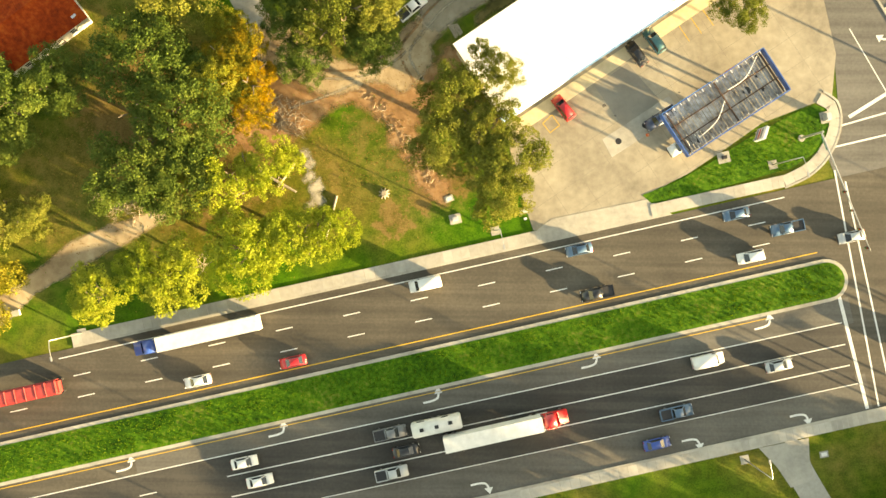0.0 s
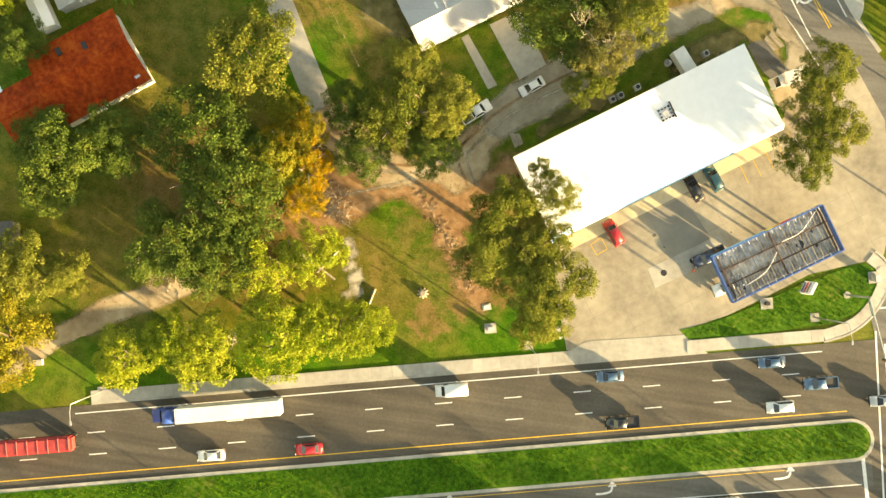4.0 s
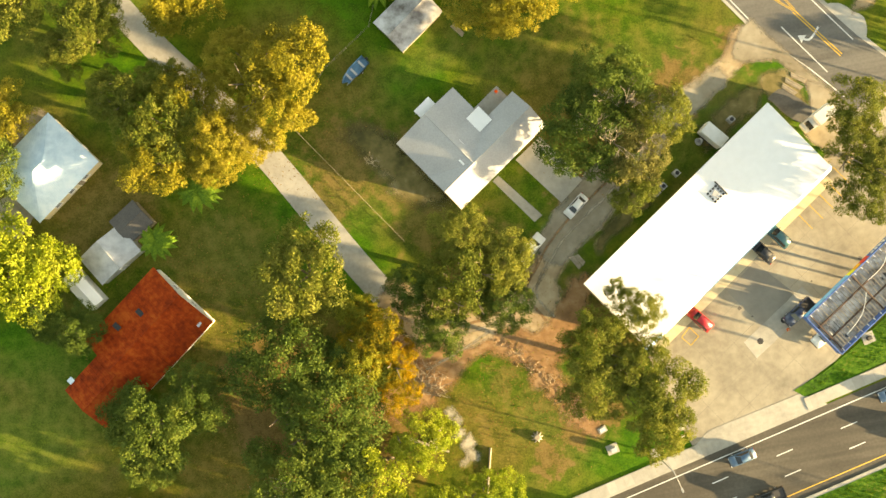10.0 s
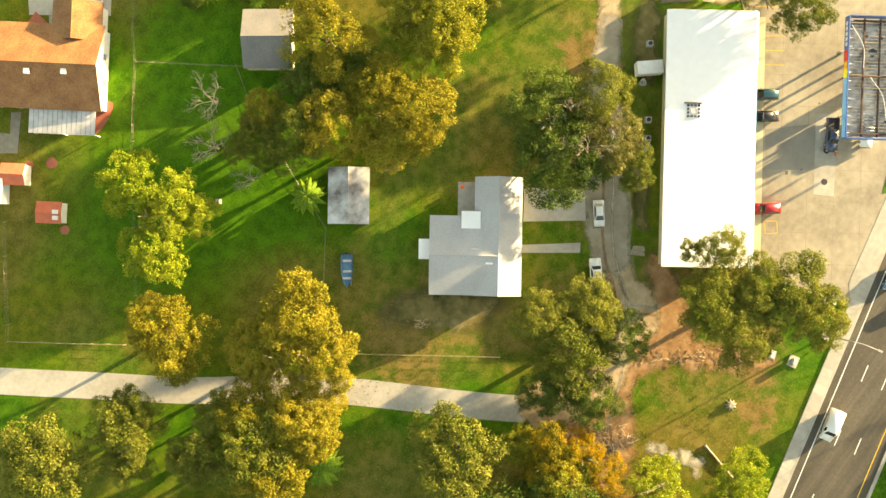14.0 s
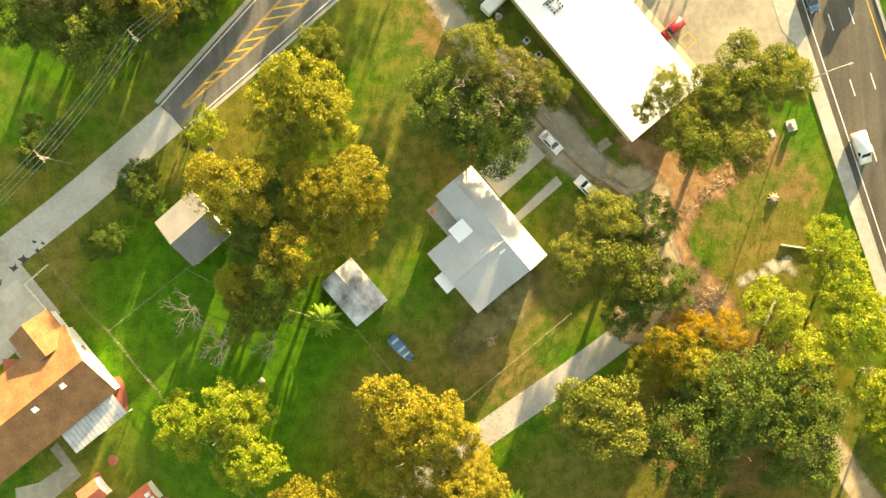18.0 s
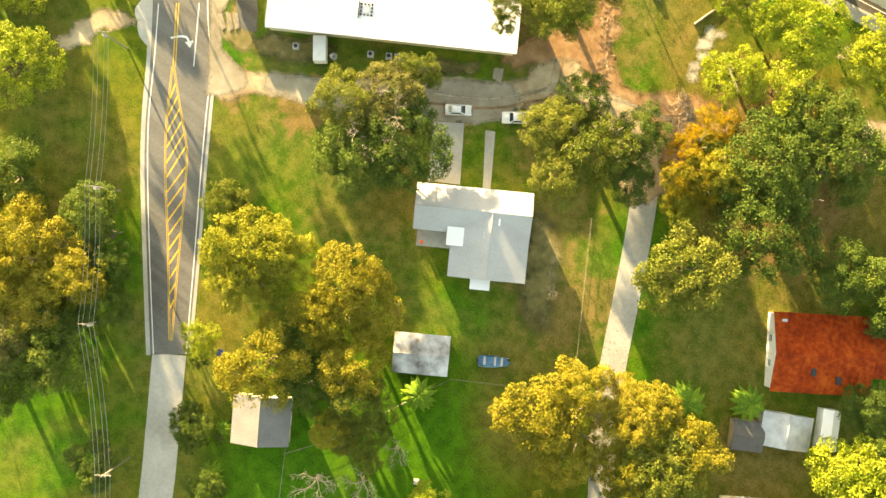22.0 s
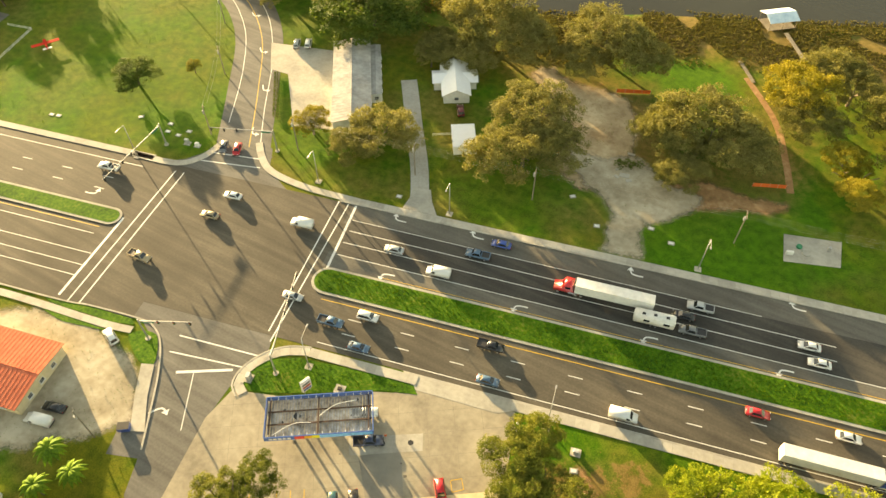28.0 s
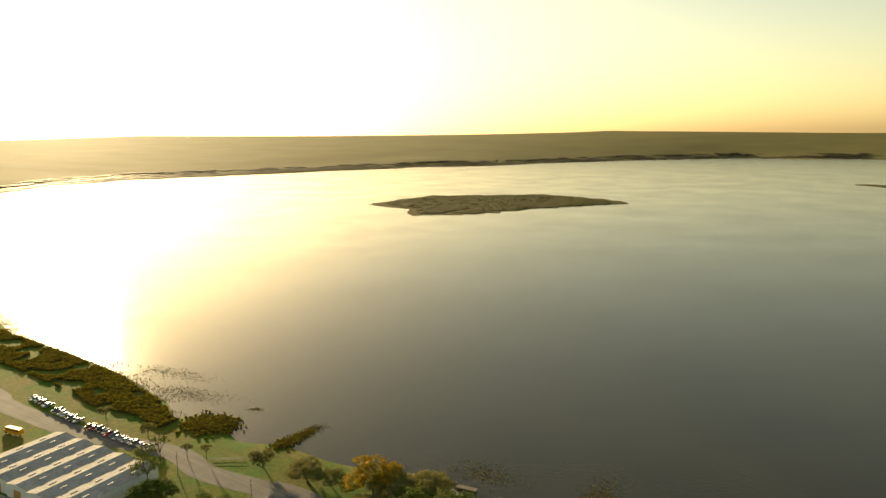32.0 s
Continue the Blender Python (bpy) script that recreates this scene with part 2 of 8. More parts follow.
FRESH_ASPHALT = road_mat("fresh_asphalt", [(0.036, 0.034, 0.031), (0.053, 0.050, 0.045), (0.080, 0.074, 0.064)], 0.75)
TURN_ASPHALT = road_mat("bleached_lane_asphalt", [(0.078, 0.073, 0.063), (0.112, 0.105, 0.091), (0.155, 0.146, 0.127)], 0.85)
OLD_ASPHALT = road_mat("worn_asphalt", [(0.09, 0.087, 0.079), (0.135, 0.130, 0.119), (0.18, 0.173, 0.158)], 0.85)
PALE_ASPHALT = mat("bleached_asphalt", [(0.29, 0.275, 0.235), (0.385, 0.365, 0.32), (0.47, 0.45, 0.40)], 1.5, 0.1, 0.8, 0.03, grain=0.3)
CONCRETE = mat("concrete", [(0.26, 0.245, 0.21), (0.36, 0.34, 0.29), (0.45, 0.42, 0.36)], 1.2, 0.12, 0.85, 0.03, grain=0.3)
LOT = mat("stained_lot_concrete", [(0.19, 0.165, 0.125), (0.30, 0.265, 0.20), (0.40, 0.355, 0.27)], 0.8, 0.06, 0.85, 0.03, grain=0.3)
LOT_PATCH = mat("grey_patch_asphalt", [(0.20, 0.182, 0.15), (0.26, 0.238, 0.195)], 1.0, 0.2, 0.8, 0.03, grain=0.3)
DIRT = mat("sandy_track", [(0.26, 0.18, 0.10), (0.40, 0.30, 0.18), (0.53, 0.43, 0.285)], 0.7, 0.12, 0.95, 0.12, grain=0.3)
RED_DIRT = mat("reddish_soil", [(0.21, 0.112, 0.047), (0.31, 0.170, 0.075), (0.42, 0.265, 0.14)], 0.6, 0.2, 0.95, 0.2)
def soft(material, name):
    """The same surface, thinning out unevenly towards its edge."""
    m = material.copy()
    m.name = name
    nt = m.node_tree
    edge = nt.nodes.new("ShaderNodeAttribute")
    edge.attribute_name = "cover"
    vec = nt.nodes.new("ShaderNodeNewGeometry").outputs["Position"]
    ragged_edge = math_node(nt, "ADD", math_node(nt, "MULTIPLY", noise_at(nt, vec, 0.9, 6.0, 0.7), 1.0), math_node(nt, "MULTIPLY", noise_at(nt, vec, 5.0, 4.0, 0.7), 0.6))
    fac = math_node(nt, "MULTIPLY", math_node(nt, "SUBTRACT", math_node(nt, "ADD", math_node(nt, "MULTIPLY", edge.outputs["Fac"], 1.4), ragged_edge), 1.3), 1.5, True)
    clear = nt.nodes.new("ShaderNodeBsdfTransparent")
    ms = nt.nodes.new("ShaderNodeMixShader")
    nt.links.new(fac, ms.inputs[0])
    nt.links.new(clear.outputs[0], ms.inputs[1])
    nt.links.new(nt.nodes["Principled BSDF"].outputs[0], ms.inputs[2])
    nt.links.new(ms.outputs[0], nt.nodes["Material Output"].inputs["Surface"])
    return m


LANE_GRAVEL = mat("grey_lane_gravel", [(0.19, 0.155, 0.105), (0.285, 0.245, 0.175), (0.39, 0.345, 0.265)], 0.5, 0.1, 0.95, 0.15, grain=0.35)
OLD_SOIL = mat("worn_leafy_soil", [(0.06, 0.055, 0.014), (0.115, 0.10, 0.028), (0.19, 0.15, 0.055), (0.30, 0.25, 0.13)], 0.8, 0.15, 0.95, 0.3, grain=0.3)
SAND = mat("white_sand", [(0.34, 0.30, 0.22), (0.54, 0.49, 0.39)], 2.0, 0.3, 0.95, 0.4)
PAINT_W = mat("road_paint_white", [(0.55, 0.55, 0.52), (0.78, 0.78, 0.75)], 3.0, 0.3, 0.6, 0.05)
PAINT_Y = mat("road_paint_yellow", [(0.55, 0.33, 0.03), (0.72, 0.45, 0.05)], 3.0, 0.3, 0.6, 0.05)
WHITE_ROOF = mat("white_roof_membrane", [(0.78, 0.78, 0.78), (0.84, 0.84, 0.84)], 0.8, 0.1, 0.5, 0.05)
WHITE_WALL = mat("white_painted_wall", [(0.62, 0.61, 0.57), (0.78, 0.77, 0.73)], 1.0, 0.3, 0.7, 0.1)
CREAM_WALL = mat("cream_stucco", [(0.50, 0.43, 0.28), (0.62, 0.54, 0.37)], 1.0, 0.3, 0.8, 0.15)
BLUE_TRIM = mat("blue_fascia_paint", [(0.22, 0.42, 0.68), (0.38, 0.58, 0.80)], 1.0, 0.4, 0.5, 0.05)
GREY_ROOF = mat("grey_shingle", [(0.33, 0.335, 0.34), (0.43, 0.435, 0.44)], 4.0, 0.3, 0.7, 0.3)
DARK_ROOF = mat("dark_shingle", [(0.07, 0.065, 0.06), (0.12, 0.11, 0.10)], 4.0, 0.3, 0.8, 0.3)
BROWN_ROOF = mat("brown_shingle", [(0.15, 0.062, 0.024), (0.24, 0.108, 0.042), (0.32, 0.16, 0.066)], 4.0, 0.4, 0.8, 0.3)
RUST_ROOF = mat("rusty_metal_sheet", [(0.15, 0.017, 0.003), (0.30, 0.036, 0.005), (0.43, 0.080, 0.012)], 1.2, 0.25, 0.8, 0.3, 0.0, spec=0.15)
BLUE_ROOF = mat("pale_blue_metal_sheet", [(0.45, 0.59, 0.68), (0.60, 0.73, 0.80), (0.74, 0.82, 0.86)], 0.7, 0.15, 0.5, 0.1, 0.0)
METAL_ROOF = mat("galvanised_sheet", [(0.34, 0.34, 0.34), (0.48, 0.48, 0.48), (0.60, 0.60, 0.59)], 0.7, 0.25, 0.45, 0.1, 0.4)
DULL_METAL = mat("weathered_warehouse_sheet", [(0.27, 0.265, 0.25), (0.37, 0.36, 0.34), (0.46, 0.45, 0.43)], 0.7, 0.2, 0.85, 0.05, 0.0, spec=0.1)
STAINED_METAL = mat("stained_galvanised_sheet", [(0.12, 0.10, 0.085), (0.38, 0.37, 0.36), (0.62, 0.62, 0.62)], 0.5, 0.3, 0.5, 0.15, 0.3)
CORAL_ROOF = mat("coral_red_metal_roof", [(0.48, 0.12, 0.07), (0.58, 0.17, 0.10)], 0.8, 0.2, 0.85, 0.1, 0.0, spec=0.1)
BRICK = mat("red_brick_paving", [(0.26, 0.07, 0.045), (0.38, 0.12, 0.075)], 3.0, 0.4, 0.85, 0.3)
SLATE_ROOF = mat("slate_grey_shingle", [(0.15, 0.15, 0.15), (0.23, 0.22, 0.21)], 4.0, 0.3, 0.9, 0.3, spec=0.2)
GRAVEL = mat("pale_gravel", [(0.24, 0.20, 0.135), (0.36, 0.31, 0.225), (0.48, 0.43, 0.33)], 0.6, 0.12, 0.95, 0.15, grain=0.35)
SOFT = {m.name: soft(m, "thin_" + m.name) for m in (DIRT, RED_DIRT, GRAVEL, SAND, OLD_SOIL, LANE_GRAVEL)}
SLAB = mat("pavement_slab", [(0.30, 0.28, 0.24), (0.38, 0.36, 0.31), (0.45, 0.42, 0.37)], 1.0, 0.15, 0.85, 0.05, vary=0.10, grain=0.35)
BARK = mat("bark", [(0.06, 0.045, 0.03), (0.13, 0.10, 0.07), (0.20, 0.17, 0.13)], 3.0, 0.6, 0.9, 0.8, world_space=False)
DEAD_WOOD = mat("bleached_dead_wood", [(0.26, 0.21, 0.15), (0.42, 0.36, 0.27)], 3.0, 0.6, 0.9, 0.5, world_space=False)
WOOD = mat("weathered_board", [(0.17, 0.14, 0.10), (0.28, 0.24, 0.18)], 3.0, 0.6, 0.85, 0.4)
STEEL = mat("galvanised_pole", [(0.36, 0.36, 0.35), (0.46, 0.46, 0.45)], 2.0, 0.4, 0.45, 0.05, 0.6)
DARK = mat("black_plastic", [(0.012, 0.012, 0.013), (0.025, 0.025, 0.027)], 3.0, 0.5, 0.5, 0.1)
TYRE = mat("tyre_rubber", [(0.012, 0.012, 0.012), (0.022, 0.022, 0.022)], 6.0, 1.0, 0.85, 0.2, world_space=False)
RIM = mat("alloy_rim", [(0.40, 0.40, 0.41), (0.55, 0.55, 0.56)], 4.0, 1.0, 0.3, 0.0, 0.9, world_space=False)
GLASS = glass_mat("dark_window_glass", (0.015, 0.02, 0.025))
HEADLAMP = glass_mat("headlamp_lens", (0.7, 0.7, 0.7), 0.1)
TAILLAMP = glass_mat("taillamp_lens", (0.4, 0.01, 0.01), 0.15)
OAK_LEAF = leaf_mat("oak_foliage", [(0.024, 0.043, 0.007), (0.070, 0.096, 0.013), (0.130, 0.152, 0.025), (0.220, 0.220, 0.045)])
DARK_LEAF = leaf_mat("dark_foliage", [(0.017, 0.040, 0.009), (0.046, 0.083, 0.015), (0.085, 0.128, 0.023), (0.145, 0.180, 0.036)])
GOLD_LEAF = leaf_mat("golden_foliage", [(0.052, 0.062, 0.008), (0.138, 0.136, 0.014), (0.240, 0.212, 0.026), (0.360, 0.295, 0.050)])
LIME_LEAF = leaf_mat("yellow_green_foliage", [(0.042, 0.082, 0.009), (0.125, 0.185, 0.015), (0.225, 0.275, 0.026), (0.350, 0.370, 0.050)])
AMBER_LEAF = leaf_mat("amber_foliage", [(0.024, 0.050, 0.008), (0.075, 0.090, 0.010), (0.21, 0.160, 0.013), (0.43, 0.255, 0.018)])
OLIVE_LEAF = leaf_mat("olive_brown_foliage", [(0.045, 0.052, 0.017), (0.105, 0.108, 0.030), (0.185, 0.175, 0.053), (0.285, 0.258, 0.092)])
MOSS_LEAF = leaf_mat("mossy_foliage", [(0.040, 0.058, 0.008), (0.115, 0.130, 0.014), (0.220, 0.225, 0.026), (0.370, 0.340, 0.055)])
PALM_LEAF = leaf_mat("palm_foliage", [(0.04, 0.09, 0.012), (0.10, 0.19, 0.02), (0.20, 0.30, 0.03)])
THICKET = leaf_mat("thicket_foliage", [(0.08, 0.07, 0.016), (0.13, 0.11, 0.024), (0.20, 0.16, 0.04)])
TUFT = leaf_mat("grass_tuft", [(0.020, 0.075, 0.003), (0.055, 0.135, 0.006), (0.14, 0.20, 0.016)])
LITTER = leaf_mat("leaf_litter", [(0.09, 0.045, 0.012), (0.20, 0.11, 0.03), (0.34, 0.22, 0.08)])
FAR_WOOD = leaf_mat("far_wood_foliage", [(0.085, 0.068, 0.024), (0.10, 0.08, 0.029), (0.12, 0.095, 0.035)])
REED = leaf_mat("reed_foliage", [(0.10, 0.092, 0.028), (0.135, 0.118, 0.037), (0.18, 0.152, 0.05)])

# ---- building blocks ----
ROAD = radians(12.9)  # the highway's direction


def uv(u, v):
    """A place from metres along and across the highway."""
    return (u * math.cos(ROAD) - v * math.sin(ROAD), u * math.sin(ROAD) + v * math.cos(ROAD))


def mesh_of(name, bm, material, smooth=False):
    me = bpy.data.meshes.new(name)
    bmesh.ops.recalc_face_normals(bm, faces=bm.faces)
    bm.to_mesh(me)
    bm.free()
    for m in material if isinstance(material, (list, tuple)) else [material]:
        me.materials.append(m)
    if smooth:
        for p in me.polygons:
            p.use_smooth = True
    return me


def thing(name, label, category, at=(0, 0, 0), turn=0, group="", kind=""):
    """An empty at a thing's base, to carry its parts."""
    ob = new(name)
    ob.matrix_basis = pose(*at, 0, 0, turn)
    ob.empty_display_size = 0.2
    return tagged(ob, label, category, group, kind)


def part(name, bm, material, parent, label="", smooth=False):
    ob = new(name, mesh_of(name, bm, material, smooth))
    ob.parent = parent
    return tagged(ob, label)


def solo(name, bm, material, label, category="", kind="", group="", smooth=False):
    """A thing, or a piece of the setting, that is one mesh."""
    return tagged(new(name, mesh_of(name, bm, material, smooth)), label, category, group, kind)


def box(bm, x, y, z, sx, sy, sz, turn=0.0, top=(1.0, 1.0), shift=(0.0, 0.0), mi=0):
    """A box on z, its top scaled and shifted."""
    c, s = math.cos(radians(turn)), math.sin(radians(turn))
    vs = []
    for dz, (kx, ky), (ox, oy) in ((0, (1, 1), (0, 0)), (sz, top, shift)):
        for ax, ay in ((-1, -1), (1, -1), (1, 1), (-1, 1)):
            px, py = ax * sx / 2 * kx + ox, ay * sy / 2 * ky + oy
            vs.append(bm.verts.new((x + px * c - py * s, y + px * s + py * c, z + dz)))
    for f in ((3, 2, 1, 0), (4, 5, 6, 7), (0, 1, 5, 4), (1, 2, 6, 5), (2, 3, 7, 6), (3, 0, 4, 7)):
        bm.faces.new([vs[i] for i in f]).material_index = mi
    return vs


def rounded(bm, width, segments=2):
    bmesh.ops.bevel(bm, geom=bm.edges[:] + bm.verts[:], offset=width, segments=segments, affect="EDGES", clamp_overlap=True)
    return bm


def tube(bm, a, b, r0, r1=None, n=8, caps=True):
    """A tapered round bar from a to b."""
    a, b, r1 = Vector(a), Vector(b), r0 if r1 is None else r1
    q = (b - a).to_track_quat("Z", "Y").to_matrix()
    rings = []
    for p, r in ((a, r0), (b, r1)):
        rings.append([bm.verts.new(p + q @ Vector((r * math.cos(2 * math.pi * i / n), r * math.sin(2 * math.pi * i / n), 0))) for i in range(n)])
    for i in range(n):
        bm.faces.new((rings[0][i], rings[0][(i + 1) % n], rings[1][(i + 1) % n], rings[1][i]))
    if caps:
        bm.faces.new(rings[0][::-1])
        bm.faces.new(rings[1])


def slab(bm, pts, z0, z1):
    """A flat plate of any outline."""
    lo, hi = [bm.verts.new((x, y, z0)) for x, y in pts], [bm.verts.new((x, y, z1)) for x, y in pts]
    bm.faces.new(lo[::-1])
    bm.faces.new(hi)
    n = len(pts)
    for i in range(n):
        bm.faces.new((lo[i], lo[(i + 1) % n], hi[(i + 1) % n], hi[i]))


def smooth_line(pts, step=2.0):
    """Points along a soft curve through pts."""
    out, n = [], len(pts)
    for i in range(n - 1):
        p0, p1, p2, p3 = (Vector((*pts[max(0, min(n - 1, j))][:2], 0)) for j in (i - 1, i, i + 1, i + 2))
        k = max(1, int((p2 - p1).length / step))
        for j in range(k):
            t = j / k
            q = 0.5 * (2 * p1 + (p2 - p0) * t + (2 * p0 - 5 * p1 + 4 * p2 - p3) * t * t + (3 * p1 - p0 - 3 * p2 + p3) * t**3)
            out.append((q.x, q.y))
    out.append(tuple(pts[-1][:2]))
    return out


def ragged(pts, amount, step=1.5, seed=0):
    """A closed outline with an uneven, worn edge."""
    line = smooth_line([*pts, pts[0]], step)[:-1]
    out = []
    for i, (x, y) in enumerate(line):
        n = noise.noise_vector(Vector((x * 0.35, y * 0.35, seed))) * amount + noise.noise_vector(Vector((x * 1.3, y * 1.3, seed + 5))) * amount * 0.4
        out.append((x + n.x, y + n.y))
    return out


def ribbon(line, left, right):
    """The outline of a strip that runs along a line, from left to right of it."""
    a, b = [], []
    for i, (x, y) in enumerate(line):
        x0, y0 = line[max(0, i - 1)]
        x1, y1 = line[min(len(line) - 1, i + 1)]
        d = math.hypot(x1 - x0, y1 - y0) or 1
        nx, ny = -(y1 - y0) / d, (x1 - x0) / d
        a.append((x + nx * left, y + ny * left))
        b.append((x - nx * right, y - ny * right))
    return a + b[::-1]


def strip_mesh(bm, line, left, right, z0, z1):
    """A strip in quads, so that long bends keep their shape."""
    o = ribbon(line, left, right)
    n = len(line)
    L, R = o[:n], o[n:][::-1]
    rows = [[bm.verts.new((*L[i], z0)), bm.verts.new((*L[i], z1)), bm.verts.new((*R[i], z1)), bm.verts.new((*R[i], z0))] for i in range(n)]
    for p, q in zip(rows, rows[1:]):
        for k in range(4):
            bm.faces.new((p[k], p[(k + 1) % 4], q[(k + 1) % 4], q[k]))
    bm.faces.new(rows[0])
    bm.faces.new(rows[-1][::-1])


PAVED = []  # outlines on which no grass grows


def plate(name, pts, z0, z1, material, label, category="", kind="structure"):
    if category not in ("water", "grass", "island"):
        PAVED.append(pts)
    bm = bmesh.new()
    slab(bm, pts, z0, z1)
    return solo(name, bm, material, label, category, kind)


def track(name, line, left, right, z0, z1, material, label, category="", kind="structure", step=3.0):
    if category != "road marking":
        PAVED.append(ribbon(smooth_line(line, step), left, right))
    bm = bmesh.new()
    strip_mesh(bm, smooth_line(line, step), left, right, z0, z1)
    return solo(name, bm, material, label, category, kind)


def soil(name, pts, z, material, label, category, rim=1.6, amount=1.2, step=0.8, seed=0):
    """Bare ground whose edge fades raggedly into the grass round it: a sheet of small squares that know how far inside they lie."""
    line = np.array(ragged(pts, amount, step, seed))
    cell = 0.35 if rim < 1.3 else 0.6
    xs_, ys_ = (np.arange(line[:, k].min() - rim, line[:, k].max() + rim + cell, cell) for k in (0, 1))
    px, py = (g.ravel() for g in np.meshgrid(xs_, ys_))
    near, hit = np.full(len(px), 1e9), np.zeros(len(px), bool)
    for (x0, y0), (x1, y1) in zip(line, np.roll(line, -1, 0)):
        dx, dy = x1 - x0, y1 - y0
        t = np.clip(((px - x0) * dx + (py - y0) * dy) / max(dx * dx + dy * dy, 1e-9), 0, 1)
        near = np.minimum(near, np.hypot(px - x0 - t * dx, py - y0 - t * dy))
        if y0 != y1:
            hit ^= ((y0 > py) != (y1 > py)) & (px < dx * (py - y0) / dy + x0)
    cover = np.clip(np.where(hit, near, -near) / rim + 0.5, 0, 1)
    w_, h_ = len(xs_), len(ys_)
    c = cover.reshape(h_, w_)
    keep = (c[:-1, :-1] + c[1:, :-1] + c[:-1, 1:] + c[1:, 1:]) > 0
    jj, ii = np.nonzero(keep)
    quads = np.stack([jj * w_ + ii, jj * w_ + ii + 1, (jj + 1) * w_ + ii + 1, (jj + 1) * w_ + ii], 1)
    used, back = np.unique(quads, return_inverse=True)
    me = bpy.data.meshes.new(name)
    me.from_pydata([(px[k], py[k], z) for k in used], [], back.reshape(-1, 4).tolist())
    me.attributes.new("cover", "FLOAT", "POINT").data.foreach_set("value", cover[used].astype(np.float32))
    me.materials.append(SOFT[material.name])
    return tagged(new(name, me), label, category, kind="structure")


# ---- ground, lake and distance ----
# The near shore as metres along and across the highway, and the far shore as bearing and distance from the town.
SHORE = [(-2500, -420), (-600, -200), (-66, -157), (-43, -152), (-18, -148), (7, -143), (31, -135), (48, -132), (69, -137), (92, -152), (124, -158), (158, -157), (187, -163), (206, -158),
         (217, -164), (228, -176), (241, -178), (250, -167), (268, -181), (323, -204), (388, -222), (463, -239), (900, -430), (2500, -1300)]
FAR = [(-180, 1200), (-150, 2500), (-120, 3400), (-100, 3600), (-85, 3600), (-75.6, 3614), (-67.6, 3320), (-57.2, 2865), (-45.7, 2643), (-36.3, 2411), (-29.3, 2355), (-22.3, 1998), (-10, 1500), (30, 1200)]
EDGE = 4700.0


def ground_height(x, y):
    """Flat land, a shelving lake bed, and far country that rises to the skyline."""
    u, v = x * math.cos(ROAD) + y * math.sin(ROAD), -x * math.sin(ROAD) + y * math.cos(ROAD)
    near = float(np.interp(u, [p[0] for p in SHORE], [p[1] for p in SHORE])) - v  # metres out from the near shore
    r, bearing = math.hypot(x + 5, y - 66), math.degrees(math.atan2(y - 66, x + 5))
    if near < 0:
        return max(0.0, (r - 1500) / (EDGE - 1500)) * 60
    wob = noise.noise(Vector((x * 0.004, y * 0.004, 1.0))) * 90
    past = r - float(np.interp(bearing, [p[0] for p in FAR], [p[1] for p in FAR])) + wob * min(1.0, r / 1500)
    bed = -min(near * 0.06, 2.5)
    if past < -40:
        return bed
    far = past * 0.02 if past < 60 else 1.2 + (past - 60) * (97 - 1.2) / max(300.0, EDGE - (r - past) - 60)
    return max(bed, far) if past < 0 else far


def stops(lo, hi, step, out_lo, out_hi, grow):
    line, s = list(np.arange(lo, hi + step / 2, step)), step
    while line[-1] < out_hi:
        s *= grow
        line.append(min(out_hi, line[-1] + s))
    s = step
    while line[0] > out_lo:
        s *= grow
        line.insert(0, max(out_lo, line[0] - s))
    return line


xs, ys = stops(-160, 480, 4.0, -EDGE, EDGE, 1.07), stops(-280, 220, 4.0, -EDGE, 2600, 1.07)
verts = [(x, y, ground_height(x, y)) for y in ys for x in xs]
w = len(xs)
faces = [(j * w + i, j * w + i + 1, (j + 1) * w + i + 1, (j + 1) * w + i) for j in range(len(ys) - 1) for i in range(w - 1)]
me = bpy.data.meshes.new("ground")
me.from_pydata(verts, [], faces)
me.materials.append(GRASS)
for p in me.polygons:
    p.use_smooth = True
tagged(new("ground", me), "flat lawn and bare soil reaching to a wooded horizon", "ground", kind="structure")
plate("water", [(-3500, -130), (-60, -140), (60, -120), (150, -110), (260, -90), (520, -110), (2600, -500), (2900, -2000), (1900, -4600), (-3400, -4600)], -0.6, -0.28, WATER, "calm grey lake mirroring the bright evening sky", "water")

# ---- highway ----
FROM, TO = -420.0, 430.0
bm = bmesh.new()
line = [uv(u, 0) for u in np.linspace(FROM, TO, 60)]
strip_mesh(bm, line, -2.9, 43.3, -0.3, 0.03)
solo("road", bm, ASPHALT, "dark grey asphalt divided highway with several lanes each way", "road", "structure")


def lane_strip(name, u0, u1, v0, v1, z0, z1, material, label, category="", kind="structure", n=None):
    bm = bmesh.new()
    strip_mesh(bm, [uv(u, 0) for u in np.linspace(u0, u1, n or max(2, int((u1 - u0) / 15)))], v1, -v0, z0, z1)
    return solo(name, bm, material, label, category, kind)


for name, v0, v1, label in (("turn_lane", -28.0, -23.4, "bleached asphalt of a left-turn lane"), ("outer_lane", -43.3, -37.0, "bleached asphalt of the outer lane")):
    lane_strip(name, -60, 66.5, v0, v1, -0.2, 0.0325, TURN_ASPHALT, label, "road")
plate("road_south", [uv(*p) for p in ((FROM, -37.4), (-45, -37.4), (64.8, -38.3), (64.6, -27.4), (-45, -26.6), (FROM, -26.6))], -0.2, 0.035, FRESH_ASPHALT, "dark newer asphalt of the through lanes", "road")


def outline_uv(pts):
    return [uv(*p) for p in pts]


